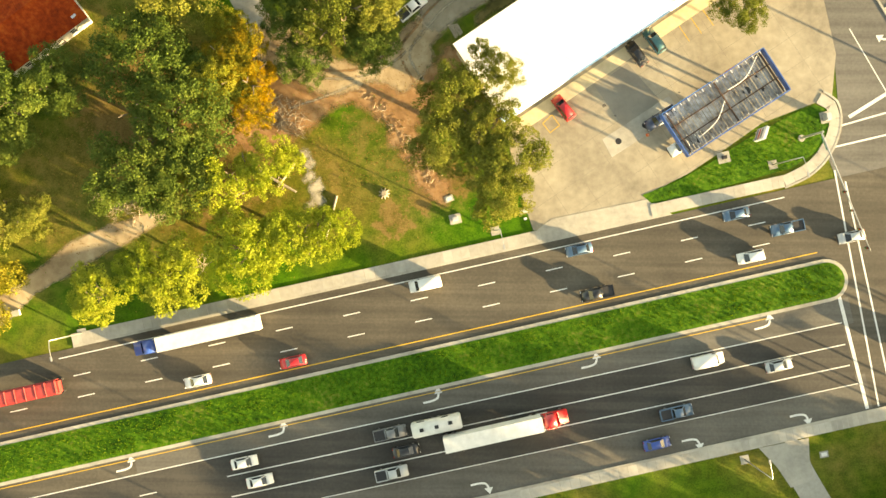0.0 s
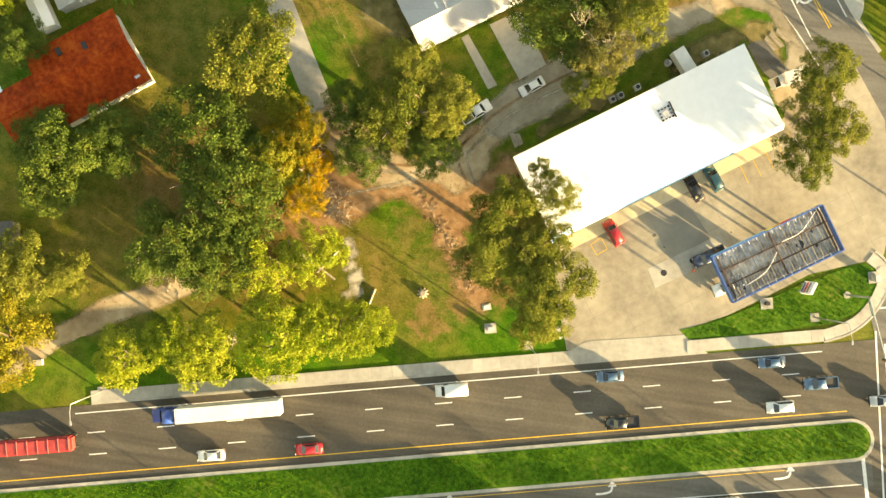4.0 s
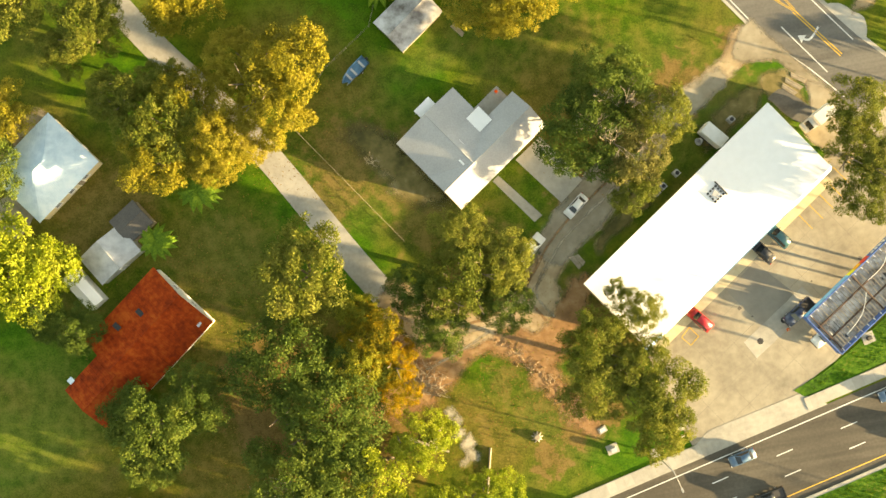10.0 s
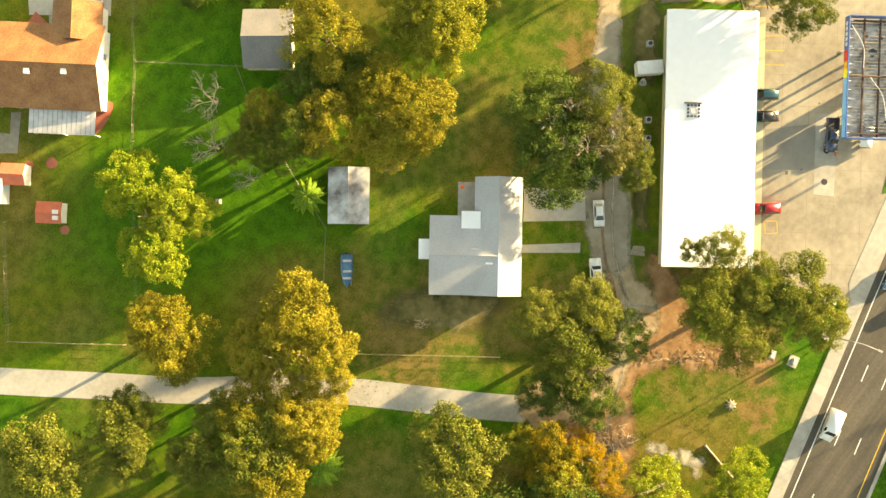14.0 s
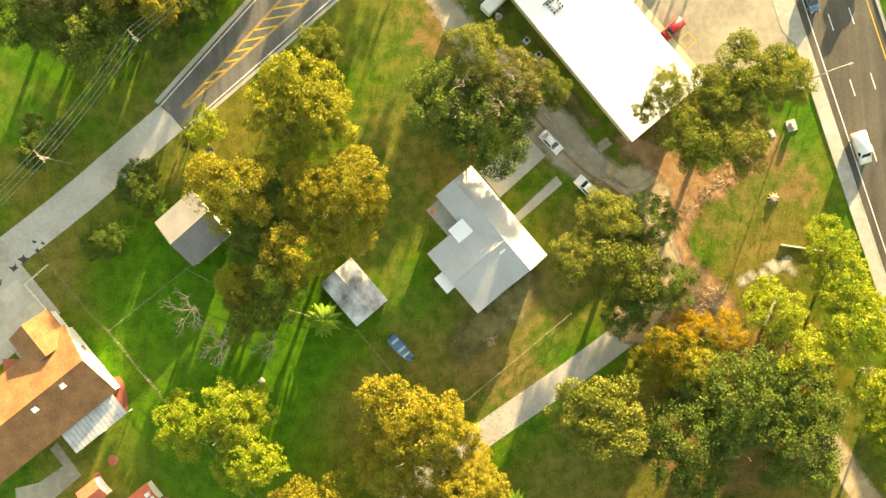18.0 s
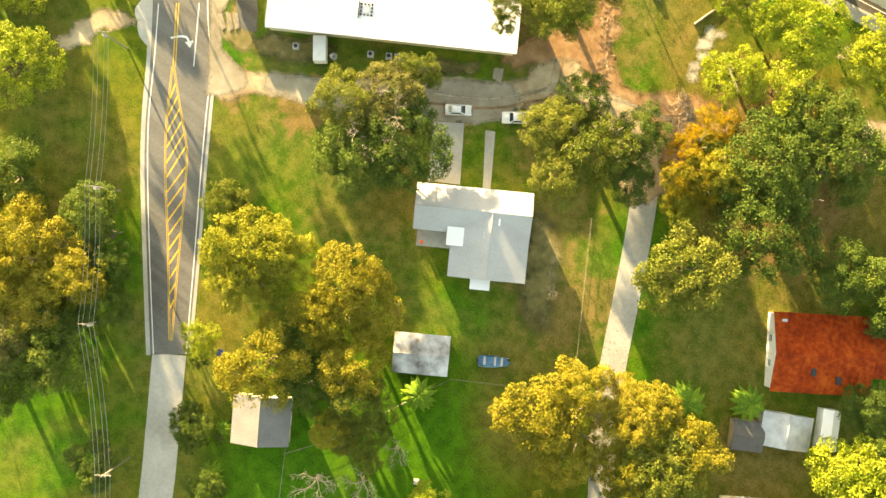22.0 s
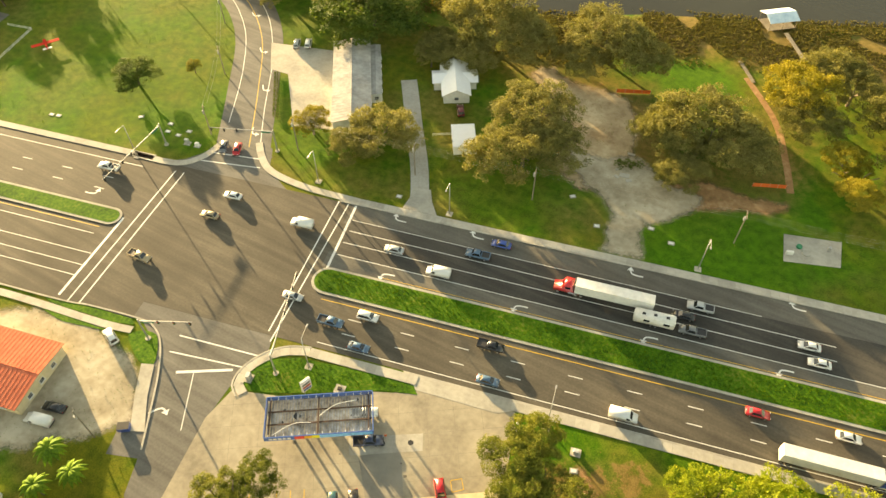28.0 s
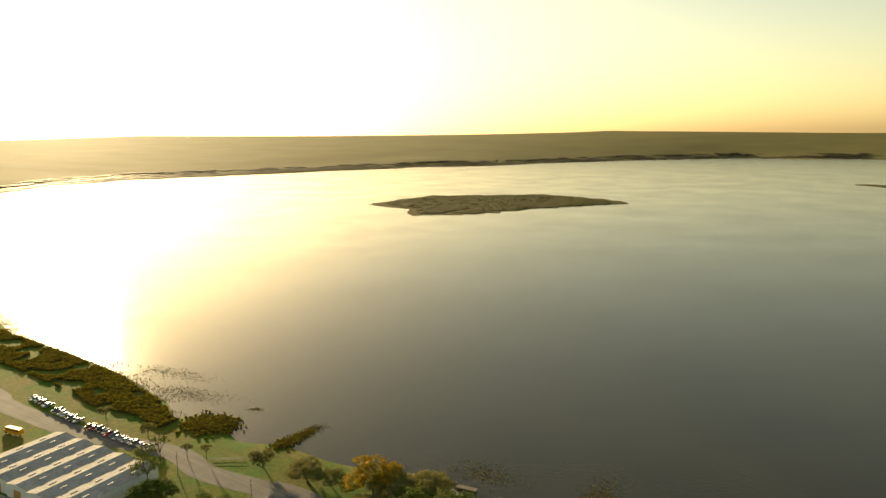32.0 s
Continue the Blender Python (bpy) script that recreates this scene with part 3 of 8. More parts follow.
def arc(cu, cv, r, a0, a1, n=8):
    return [(cu + r * math.cos(radians(a0 + (a1 - a0) * i / n)), cv + r * math.sin(radians(a0 + (a1 - a0) * i / n))) for i in range(n + 1)]


def ring_slab(name, pts, width, z0, z1, material, label, category):
    """A kerb that runs round an outline."""
    n = len(pts)
    inner = []
    for i in range(n):
        (x0, y0), (x1, y1), (x2, y2) = pts[i - 1], pts[i], pts[(i + 1) % n]
        d = math.hypot(x2 - x0, y2 - y0) or 1
        inner.append((x1 - (y2 - y0) / d * width, y1 + (x2 - x0) / d * width))
    bm = bmesh.new()
    for i in range(n):
        j = (i + 1) % n
        q = [pts[i], pts[j], inner[j], inner[i]]
        lo, hi = [bm.verts.new((*p, z0)) for p in q], [bm.verts.new((*p, z1)) for p in q]
        bm.faces.new(hi)
        for k in (0, 2):
            bm.faces.new((lo[k], lo[k + 1], hi[k + 1], hi[k]))
    return solo(name, bm, material, label, category, "structure"), inner


def median(u_nose, u_far, v_s, v_n, tag):
    mid, half = (v_s + v_n) / 2, (v_n - v_s) / 2
    if u_far < u_nose:
        pts = [(u_far, v_s)] + [(u, v_s) for u in np.linspace(u_far, u_nose - half, 20)][1:-1] + arc(u_nose - half, mid, half, -90, 90, 10) + [(u, v_n) for u in np.linspace(u_nose - half, u_far, 20)][1:]
    else:
        pts = [(u_far, v_n)] + [(u, v_n) for u in np.linspace(u_far, u_nose + half, 20)][1:-1] + arc(u_nose + half, mid, half, 90, 270, 10) + [(u, v_s) for u in np.linspace(u_nose + half, u_far, 20)][1:]
    _, inner = ring_slab("median_kerb", outline_uv(pts), 0.6, 0.0, 0.17, CONCRETE, "pale concrete kerb round a grassy median", "kerb")
    plate("median_grass_" + tag, inner, 0.0, 0.2, VERGE, "bright green grass strip between the carriageways", "grass")


median(67.2, FROM, -23.5, -16.1, "east")
median(118.5, TO, -25.6, -20.3, "west")

# pavements and kerbs along both sides
lane_strip("pavement_1", -66, 17, -2.5, -0.5, -0.1, 0.15, CONCRETE, "pale concrete pavement along the highway", "pavement")
lane_strip("pavement_2", -400, -82, -2.5, -0.5, -0.1, 0.15, CONCRETE, "pale concrete pavement along the highway", "pavement")
lane_strip("pavement_3", 36.5, 60, -2.5, -0.4, -0.1, 0.15, CONCRETE, "pale concrete pavement along the highway", "pavement")
lane_strip("kerb_north", -66, 17, -2.9, -2.46, -0.1, 0.17, CONCRETE, "concrete kerb along the highway", "kerb")
lane_strip("kerb_south", -400, 70, -43.7, -43.25, -0.1, 0.17, CONCRETE, "concrete kerb along the highway", "kerb")
lane_strip("pavement_south", -400, 66, -45.5, -43.66, -0.1, 0.15, CONCRETE, "pale concrete pavement along the highway", "pavement")
lane_strip("pavement_far", 122, 420, -45.0, -43.1, -0.1, 0.15, CONCRETE, "pale concrete pavement along the highway", "pavement")
plate("lot_apron", outline_uv([(17, -2.92), (40, -2.92), (36.5, 0.6), (19.5, 0.9), (16.6, -0.4)]), -0.1, 0.075, CONCRETE, "pale concrete apron leading into a car park", "driveway")

lane_strip("road_widening", 100, 420, -2.95, 1.7, -0.2, 0.028, ASPHALT, "asphalt turning lane beside the highway", "road")


def paving(line, half, z, name="paving_slab", step=1.5):
    """Slabs laid end to end along a line."""
    pts = smooth_line(line, step)
    for p, q in zip(pts, pts[1:]):
        d = math.hypot(q[0] - p[0], q[1] - p[1])
        if d > 0.4:
            yield (p[0] + q[0]) / 2, (p[1] + q[1]) / 2, math.degrees(math.atan2(q[1] - p[1], q[0] - p[0])), d


def lay(parent, line, half, z):
    made = {}
    for x, y, turn, d in paving(line, half, z):
        key = round(d, 1)
        if key not in made:
            bm = bmesh.new()
            box(bm, 0, 0, -0.04, d - 0.05, half * 2 - 0.03, 0.045)
            made[key] = mesh_of("slab", bm, SLAB)
        ob = new("slab", made[key])
        ob.parent = parent
        ob.matrix_basis = pose(x, y, z, 0, 0, turn)


SLABS = []  # the pavement under the slabs, their line, half width and height
for name, line, half in (("pavement_corner", [(60, -1.45), (64, -0.5), (67.3, 1.4), (69.8, 4.4), (71.0, 7.2), (70.8, 9.6), (69.0, 11.2)], 0.95), ("pavement_west", [(170, 3.9), (133, 3.8), (121, 4.0), (112, 4.4), (104, 4.6), (98.4, 4.3)], 0.85),
                         ("pavement_bend", [(128, -43.9), (119, -43.6), (113.5, -44.6), (109.8, -48.4), (107.6, -54.5)], 0.95), ("pavement_turn", [(66, -44.6), (80, -45.4), (90.5, -48.0), (95.3, -52.2), (98.4, -57.0)], 0.95)):
    line = outline_uv(line)
    SLABS.append((track(name, line, half, half, -0.1, 0.13, CONCRETE, "pale concrete pavement round the junction corner", "pavement", step=1.5), line, half, 0.145))
for name, u0, u1, v, half in (("pavement_1", -66, 17, -1.5, 1.0), ("pavement_3", 36.5, 60, -1.45, 1.05), ("pavement_south", -120, 66, -44.58, 0.92)):
    SLABS.append((bpy.data.objects[name], [uv(u0, v), uv(u1, v)], half, 0.158))
for name, line in (("kerb_west", [(170, 1.75), (121, 1.9), (110.8, 1.3), (98, 1.3), (94, 2.5), (90.9, 5.5), (87.6, 11.8), (84.4, 20.4), (82, 27.4)]), ("kerb_corner", [(60, -2.6), (64.4, -1.6), (68.1, 0.6), (70.8, 3.9), (72.1, 7.2), (71.9, 10.2), (70.0, 12.2)])):
    track(name, outline_uv(line), 0.18, 0.18, -0.1, 0.17, CONCRETE, "concrete kerb round a junction corner", "kerb", step=1.0)
for name, pts in (("verge_strip", [(121.5, 2.2), (110.8, 1.6), (100, 1.8), (98.6, 2.9), (104, 3.6), (111, 3.4), (119, 3.0)]), ("verge_island", [(120, 5.1), (114, 5.0), (107, 5.5), (104, 5.9), (109, 6.3), (116, 6.3)]), ("verge_bend", [(98.6, 5.4), (95.8, 3.8), (92.8, 3.9), (90.8, 6.9), (89.6, 10.4), (92.4, 10.8), (96.2, 8.0)])):
    plate(name, ragged(outline_uv(pts), 0.25, 1.0), -0.1, 0.1, VERGE, "small grass strip beside a junction corner", "grass")
plate("yard_path", [(87.3, 31.2), (84.8, 30.1), (80.8, 36.2), (75.9, 42.0), (78.4, 43.3), (83.1, 37.4)], -0.1, 0.12, CONCRETE, "pale concrete path beside a side road", "pavement")

# ---- side roads ----
NORTH_ROAD = [(79, 19), (74, 32), (66, 50), (52.5, 64.1), (40.2, 79), (28.5, 94.1), (13.4, 113), (6, 123.5), (-0.5, 133), (-14, 155), (-40, 200), (-120, 330)]
plate("side_road", [(73.8, 16.8), (68.8, 29.8), (61.3, 46.9), (51.4, 56.8), (46.4, 62.6), (40.8, 68.5), (35.7, 75.8), (30.0, 83.9), (21.3, 95.9), (11.6, 109.8), (16.5, 114.1), (27.9, 101.6), (37.8, 90.7), (44.0, 83.0), (49.7, 75.0), (55.8, 67.2), (61.5, 61.0), (70.3, 52.9), (78.8, 34.0), (83.8, 20.9)], -0.2, 0.024, OLD_ASPHALT, "worn grey asphalt side road with a hatched middle", "road")
for line in ([(61.5, 61.4), (55.9, 67.5), (49.9, 75.2), (44.2, 83.2), (38.0, 90.9), (28.1, 101.9), (16.7, 114.4)], [(40.6, 68.4), (35.5, 75.7), (29.8, 83.8), (21.1, 95.8), (11.4, 109.6)]):
    track("road_shoulder", line, 0.3, 0.45, -0.1, 0.021, PALE_ASPHALT, "pale crumbling edge of a side road", "road")
track("side_road_far", [(14.1, 112.0), *NORTH_ROAD[7:]], 3.0, 2.9, -0.2, 0.024, PALE_ASPHALT, "bleached narrow asphalt road", "road")
plate("side_road_mouth", outline_uv([(69, -3), (68, 3), (72, 9), (73, 16), (74, 28), (88, 30), (90, 14), (92, 6), (97, 2), (112, -3)]), -0.2, 0.019, OLD_ASPHALT, "worn grey asphalt at the junction mouth", "road")
SOUTH_ROAD = [(106, -25), (110.5, -29.5), (123.9, -50), (139.5, -72.3), (157, -86.7), (176.6, -93.6), (195.6, -92), (224.8, -87), (251, -90), (300, -78), (365, -73), (420, -76), (700, -60)]
track("south_road", SOUTH_ROAD[:7], 7.4, 7.0, -0.2, 0.024, OLD_ASPHALT, "worn asphalt road curving away to the lake", "road", step=2.0)
track("lake_road", SOUTH_ROAD[6:], 5.5, 5.5, -0.2, 0.028, OLD_ASPHALT, "sunlit asphalt road along the lake", "road")
plate("south_mouth", outline_uv([(84, -43), (88, -46), (92, -50), (94, -56), (108, -56), (110, -50), (114, -46), (120, -43)]), -0.2, 0.019, OLD_ASPHALT, "worn asphalt at the junction mouth", "road")

# ---- painted lines ----
LINE_Z = 0.042


def stripe(u0, u1, v0, v1, material=PAINT_W, label="white painted lane line", z=LINE_Z, width=0.17, name="lane_line"):
    a, b = Vector((*uv(u0, v0), 0)), Vector((*uv(u1, v1), 0))
    d = (b - a).normalized()
    n = Vector((-d.y, d.x, 0)) * width / 2
    bm = bmesh.new()
    slab(bm, [(p.x, p.y) for p in (a + n, a - n, b - n, b + n)], z - 0.006, z)
    return solo(name, bm, material, label, "road marking", "structure")


for u0, u1, v0, v1 in ((-69, 59.5, -4.2, -4.2), (-400, -84, -4.2, -4.2), (-300, -50, -26.7, -26.7), (-50, 64.5, -26.7, -27.5), (-45, 64.3, -30.4, -31.3), (-45, 64.3, -34.0, -35.0), (123, 400, -40.3, -40.3), (122, 160, -17, -17), (119, 400, -8, -8), (119, 180, -11.5, -11.5), (119, 180, -5, -5)):
    stripe(u0, u1, v0, v1)
stripe(-30, 65, -37.6, -38.4, width=0.13)
stripe(-400, 52, -23.95, -24.0, PAINT_Y, "yellow painted edge line", width=0.12)
stripe(-400, 63, -14.75, -14.75, PAINT_Y, "yellow painted edge line")
stripe(122, 400, -19.2, -19.2, PAINT_Y, "yellow painted edge line")
for i in range(-20, 6):
    for v, o in ((-7.65, 6.05), (-11.4, 6.0)):
        u = o + 11.95 * i
        if u < 58:
            stripe(u - 1.5, u + 1.5, v, v, name="lane_dash", label="short white painted lane dash")
for i in range(4, 14):
    for v in (-30.4, -34.0):
        stripe(-35 - 12 * (i - 2) - 1.5, -35 - 12 * (i - 2) + 1.5, v, v, name="lane_dash", label="short white painted lane dash")
for i in range(0, 8):
    for v in (-30.5, -34.5):
        stripe(128 + 12 * i, 131 + 12 * i, v, v, name="lane_dash", label="short white painted lane dash")
for u0, v0, u1, v1, width in ((65, -21.5, 65.6, -43, 0.6), (119, 0.8, 118, -23.4, 0.6), (84.2, 10.7, 73.4, 6.9, 0.6),
                              (69.0, -1.5, 67.6, -43, 0.3), (70.4, -3.8, 70.2, -43.4, 0.3), (116.2, 1.6, 114.2, -41.3, 0.3), (113.4, 1.4, 111.8, -41.3, 0.3),
                              (69.5, 2.4, 88, 2.6, 0.3), (70.5, 5.7, 88, 6.7, 0.3), (94, -48.4, 110, -46.6, 0.3), (94, -51.5, 110, -50, 0.3)):
    stripe(u0, u1, v0, v1, width=width, name="stop_line" if width > 0.5 else "crossing_line", label="broad white stop line" if width > 0.5 else "white crossing line")


def arrow(x, y, turn, flip=1, size=1.0, z=LINE_Z):
    """A white turn arrow: a bent stem and a head."""
    bm = bmesh.new()
    stem = smooth_line([(0, -1.6), (0, -0.4), (0.25, 0.5), (0.9, 0.75)], 0.25)
    o = ribbon(stem, 0.14, 0.14)
    c, s = math.cos(radians(turn)), math.sin(radians(turn))
    for pts in (o, [(0.85, 1.35), (0.85, 0.15), (1.75, 0.75)]):
        slab(bm, [(x + (px * flip * c - py * s) * size, y + (px * flip * s + py * c) * size) for px, py in pts], z - 0.006, z)
    return solo("turn_arrow", bm, PAINT_W, "white painted turn arrow", "road marking", "structure")


for x, y in ((-54.3, -38.5), (-28, -32.3), (-1.3, -26.3), (26, -20.1), (55.9, -13.2)):
    arrow(x, y, -77, -1, 1.25)
for x, y in ((62.1, -28.3), (43.4, -32.7), (7, -40.5), (-27, -49)):
    arrow(x, y, -77, 1, 1.25)
arrow(133, 1.5, 103, -1, 1.25)
arrow(139, 27, 103, 1, 1.25)
arrow(48.2, 68.2, 140, 1, 1.3, 0.03)
arrow(77, 37, 150, 1, 1.3, 0.03)
for x, y, turn in ((113, -36, 30), (122, -52, 40), (134, -66, 45), (148, -80, 55)):
    arrow(x, y, turn, -1, 1.2, 0.03)

# the side road's edge lines and hatched middle
HATCH_L = [(46.0, 73.3), (40.3, 81.7), (35.0, 88.2), (28.4, 95.4), (21.8, 102.8), (15.5, 110.0)]
HATCH_R = [(46.0, 73.3), (40.9, 77.7), (35.2, 82.5), (33.3, 84.7), (27.3, 93.2), (21.0, 102.1), (15.4, 109.9)]


def along(line, t):
    """The point at a share t of a line's run, counted along the road."""
    at = [(46.0 - p[0]) / 30.6 for p in line]
    return tuple(float(np.interp(t, at, [p[k] for p in line])) for k in (0, 1))


for line, material in (([(55.0, 66.6), (49.2, 74.6), (43.6, 82.7), (37.4, 90.3), (27.6, 101.3), (16.2, 113.7)], PAINT_W), ([(51.8, 57.2), (46.8, 63.0), (41.2, 68.8), (36.1, 76.1), (30.4, 84.2), (21.7, 96.2), (11.9, 110.0)], PAINT_W),
                       ([(52.7, 64.5), (46.0, 73.3)], PAINT_Y), ([(52.4, 64.2), (45.7, 73.0)], PAINT_Y), ([(49.7, 61.9), (43.3, 70.9)], PAINT_W), ([(76.8, 27), (70, 38.4)], PAINT_W)):
    white = material is PAINT_W
    track("edge_line", line, 0.09, 0.09, 0.024, 0.030, material, "white painted edge line" if white else "yellow painted line", "road marking")
for line in (HATCH_L, HATCH_R):
    for off in (0.0, 0.24):
        side = off if line is HATCH_L else -off
        track("edge_line", line, 0.05 - side, 0.05 + side, 0.024, 0.030, PAINT_Y, "yellow painted double line", "road marking")
for i in range(15):
    t = 0.09 + 0.055 * i
    track("hatch_stripe", [along(HATCH_L, t + 0.016), along(HATCH_R, t - 0.016 + 0.02 * (i > 5))], 0.13, 0.13, 0.024, 0.029, PAINT_Y, "slanted yellow hatch stripe", "road marking")
for line in ([(121, -36), (133, -56.5), (147, -74), (166, -86.5), (190, -88)], [(108.5, -34), (116, -45), (129.6, -66), (147, -84.5), (172, -98)]):
    track("edge_line", line, 0.1, 0.1, 0.024, 0.030, PAINT_W, "white painted edge line", "road marking")
track("centre_line", [(110, -31), (123, -51), (138, -71.5), (156, -86), (176, -93)], 0.1, 0.1, 0.024, 0.030, PAINT_Y, "yellow painted centre line", "road marking")

# ---- tracks, drives and lots ----
LANE = [(-28.5, 33.5), (-31.8, 38.3), (-37, 47), (-46.3, 63.6), (-53, 74), (-61.7, 85.3), (-71.2, 100), (-81.6, 116.2), (-96, 140), (-130, 190)]
track("lane", LANE, 2.3, 2.3, -0.1, 0.028, PALE_ASPHALT, "pale narrow asphalt lane between gardens", "road")
soil("soil_patch", [(-34, 36), (-30, 31), (-20, 27), (-13, 30), (-6, 28.5), (2, 36), (5, 33), (-1, 25), (-4, 18), (2, 10), (-1, 7.5), (-7.5, 15.5), (-12, 23), (-17, 24.6), (-22, 21.5), (-29, 16.5), (-37, 17.5), (-38, 26)], 0.03, RED_DIRT, "churned reddish soil round a rough triangle of grass", "soil", 3.4, 1.7, 1.0, 3)
soil("dirt_track", [(41, 65.6), (36.2, 65.7), (30.3, 62), (23.4, 57.8), (18.3, 52.4), (14, 49.2), (7.9, 43.2), (2.7, 39.8), (-1.2, 36), (-2.5, 31.2), (-7, 26.5), (-11, 28.5), (-20, 26.5), (-30, 31), (-33.5, 35.5), (-29, 40), (-20, 33.5), (-13, 31.8), (-9, 36.1), (-5, 39.9), (-2, 43.7), (1.9, 48.8), (10.8, 56.1), (17.5, 60.0), (23.3, 62.5), (27.5, 65.2), (32.2, 67.8), (34.5, 70.8), (36.7, 72.2), (39, 72)], 0.036, DIRT, "pale sandy track with wheel ruts behind the buildings", "track", 2.4, 0.7)
soil("track_mouth", [(38.6, 73.6), (41.6, 69.0), (46.7, 62.8), (51.2, 57), (54.5, 53.2), (50.5, 53.5), (47.6, 57.3), (44.8, 61.2), (41, 65.6), (36.2, 65.7), (34, 67.8), (36.3, 71.5)], 0.041, LANE_GRAVEL, "sandy apron where a track meets the side road", "track", 1.8, 0.5)
soil("shop_end_soil", [(38.6, 63.6), (41.7, 63.9), (44.6, 61.4), (45.5, 58), (43, 55), (39.4, 58.8), (37.6, 60.8)], 0.050, OLD_SOIL, "leaf-strewn ground at the end of a long building", "soil", 2.6, 0.9, 0.8, 5)
soil("truck_stand", [(45.0, 61.5), (48, 60.5), (51.0, 57.0), (50.5, 52.0), (48.2, 47.4), (46.2, 49.0), (43.5, 53.0), (45.5, 57)], 0.054, LANE_GRAVEL, "trampled sandy ground beside a parked truck", "soil", 2.0, 0.6, 0.8, 6)
soil("lane_gravel", [(31.5, 66.6), (26.8, 64.5), (17.5, 60), (10.8, 56), (2.5, 49.6), (-2, 45), (-4.8, 40.8), (-1, 37.5), (3.6, 40.6), (8, 43.6), (14.5, 49.6), (18.9, 52.7), (24.3, 57.5), (28.4, 60.2), (32.5, 63.5)], 0.043, LANE_GRAVEL, "grey compacted gravel of a sandy lane", "track", 2.2, 0.6, 0.8, 7)
soil("shop_back_soil", [(34.6, 61.4), (36.6, 62.4), (38.0, 59.4), (33, 55.4), (27, 51.8), (26, 54), (26.6, 56.2), (29.8, 58.4)], 0.033, OLD_SOIL, "leaf-strewn worn grass behind a long building", "soil", 3.4, 1.2, 0.8, 8)
soil("shop_back_soil", [(18.5, 47), (9, 40.5), (5.2, 38.0), (5.6, 40.6), (11, 45.6), (16, 50.2)], 0.033, OLD_SOIL, "leaf-strewn worn grass behind a long building", "soil", 2.4, 0.9, 0.8, 9)
plate("asphalt_patch", ragged([(38.9, 59.4), (41.5, 60.4), (45.9, 56.4), (44.4, 54.2), (42.0, 55.4)], 0.3, 0.6), 0.03, 0.058, OLD_ASPHALT, "grey asphalt patch at a building's end", "pavement")
soil("yard_soil", [(-34.5, 65.6), (-29.5, 58.6), (-25, 52.2), (-20, 50.6), (-16.5, 52.5), (-21, 58), (-25, 63.8), (-30, 68.5)], 0.033, OLD_SOIL, "worn sandy grass in a garden", "soil", 5.0, 1.6, 1.0, 12)
for k, line in enumerate(([(-30, 34), (-22, 29.5), (-13, 30), (-6, 34.5), (0, 41.5), (9, 48), (20, 55.5)], [(-29, 35.2), (-21.5, 30.9), (-13.6, 31.3), (-7.2, 35.6), (-1.2, 42.7), (8, 49.3), (19.2, 56.8)], [(-3.5, 29), (-6, 33.5), (-3, 39)], [(-5, 28.6), (-7.6, 33.8), (-4.6, 39.6)], [(-27, 24), (-21, 26), (-15, 28.5)])):
    soil("wheel_rut", ribbon(smooth_line(line, 1.5), 0.22, 0.22), 0.046, RED_DIRT if k % 2 else GRAVEL, "worn wheel rut in a sandy track", "track", 0.7, 0.12, 0.8, k)
for name, pts, z, material, label in (
        ("sand_track", [(-78, -9.5), (-71, -4.6), (-62, 2), (-52.5, 5.5), (-48, 7.5), (-48, 4.8), (-51.2, 2.4), (-61.2, -3), (-70.2, -8.4), (-75, -13), (-80, -16)], 0.03, DIRT, "pale sandy drive curving into the trees"),
        ("oak_soil", [(20, -72), (22, -84), (27, -96), (36, -100), (46.5, -99), (56, -102), (58, -95), (47, -86.5), (39, -76), (38, -66), (30, -60), (24, -62)], 0.04, DIRT, "bare sandy soil under oaks"),
        ("red_soil", [(12, -71), (2, -77.5), (-10, -78), (-18, -80), (-17, -75), (-6, -70), (4, -66)], 0.044, RED_DIRT, "bare reddish soil beside a drive"),
        ("gravel_drive", [(16.2, -43.5), (7.6, -45.6), (9.4, -52), (9.4, -56), (4, -62), (0, -68), (3, -73), (11, -72), (19, -78), (28, -73), (36, -72), (30, -63), (21, -58.5), (17.6, -52)], 0.056, GRAVEL, "pale gravel drive spreading under oaks"),
        ("gravel_yard", [(124, 36.5), (116, 32), (104, 29.6), (94, 30.6), (87.2, 32.1), (79.2, 42.5), (82.3, 44.6), (84.3, 48.2), (90, 52), (97, 58), (112, 58), (128, 52)], 0.03, GRAVEL, "pale worn gravel yard")):
    soil(name, pts, z, material, label, "track", 1.6 if name == "sand_track" else 4.5, 0.45 if name == "sand_track" else 1.2, 0.7, len(name))
plate("car_park", [(15.6, 3.2), (12.4, 12.6), (10.6, 21.6), (45.4, 46.2), (50, 52), (58, 58), (64, 50), (67.7, 34), (67, 26), (64, 25.5), (55, 22), (48, 17), (42, 13), (35.5, 9.8), (35.4, 7.6), (33, 6.0), (20, 3.2)], -0.1, 0.05, LOT, "stained tan concrete car park before a long building", "car park")
# a four-sided grey patch, a little darker than the lot's concrete
plate("car_park_patch", [(31.6, 32.2), (37.4, 25.8), (31.1, 20.8), (26.1, 28.1)], 0.04, 0.058, LOT_PATCH, "grey patch in the car park, darker than the concrete round it", "car park")
plate("tank_slab", [(27.4, 19.0), (38.9, 26.6), (41.1, 23.7), (29.1, 15.9)], 0.04, 0.063, CONCRETE, "pale concrete slab over buried tanks", "slab")
plate("shop_walk", [(10.9, 21.2), (46.0, 45.2), (47.2, 43.3), (12.2, 19.3)], 0.04, 0.09, CREAM_WALL, "cream concrete walk along a shop front", "pavement")
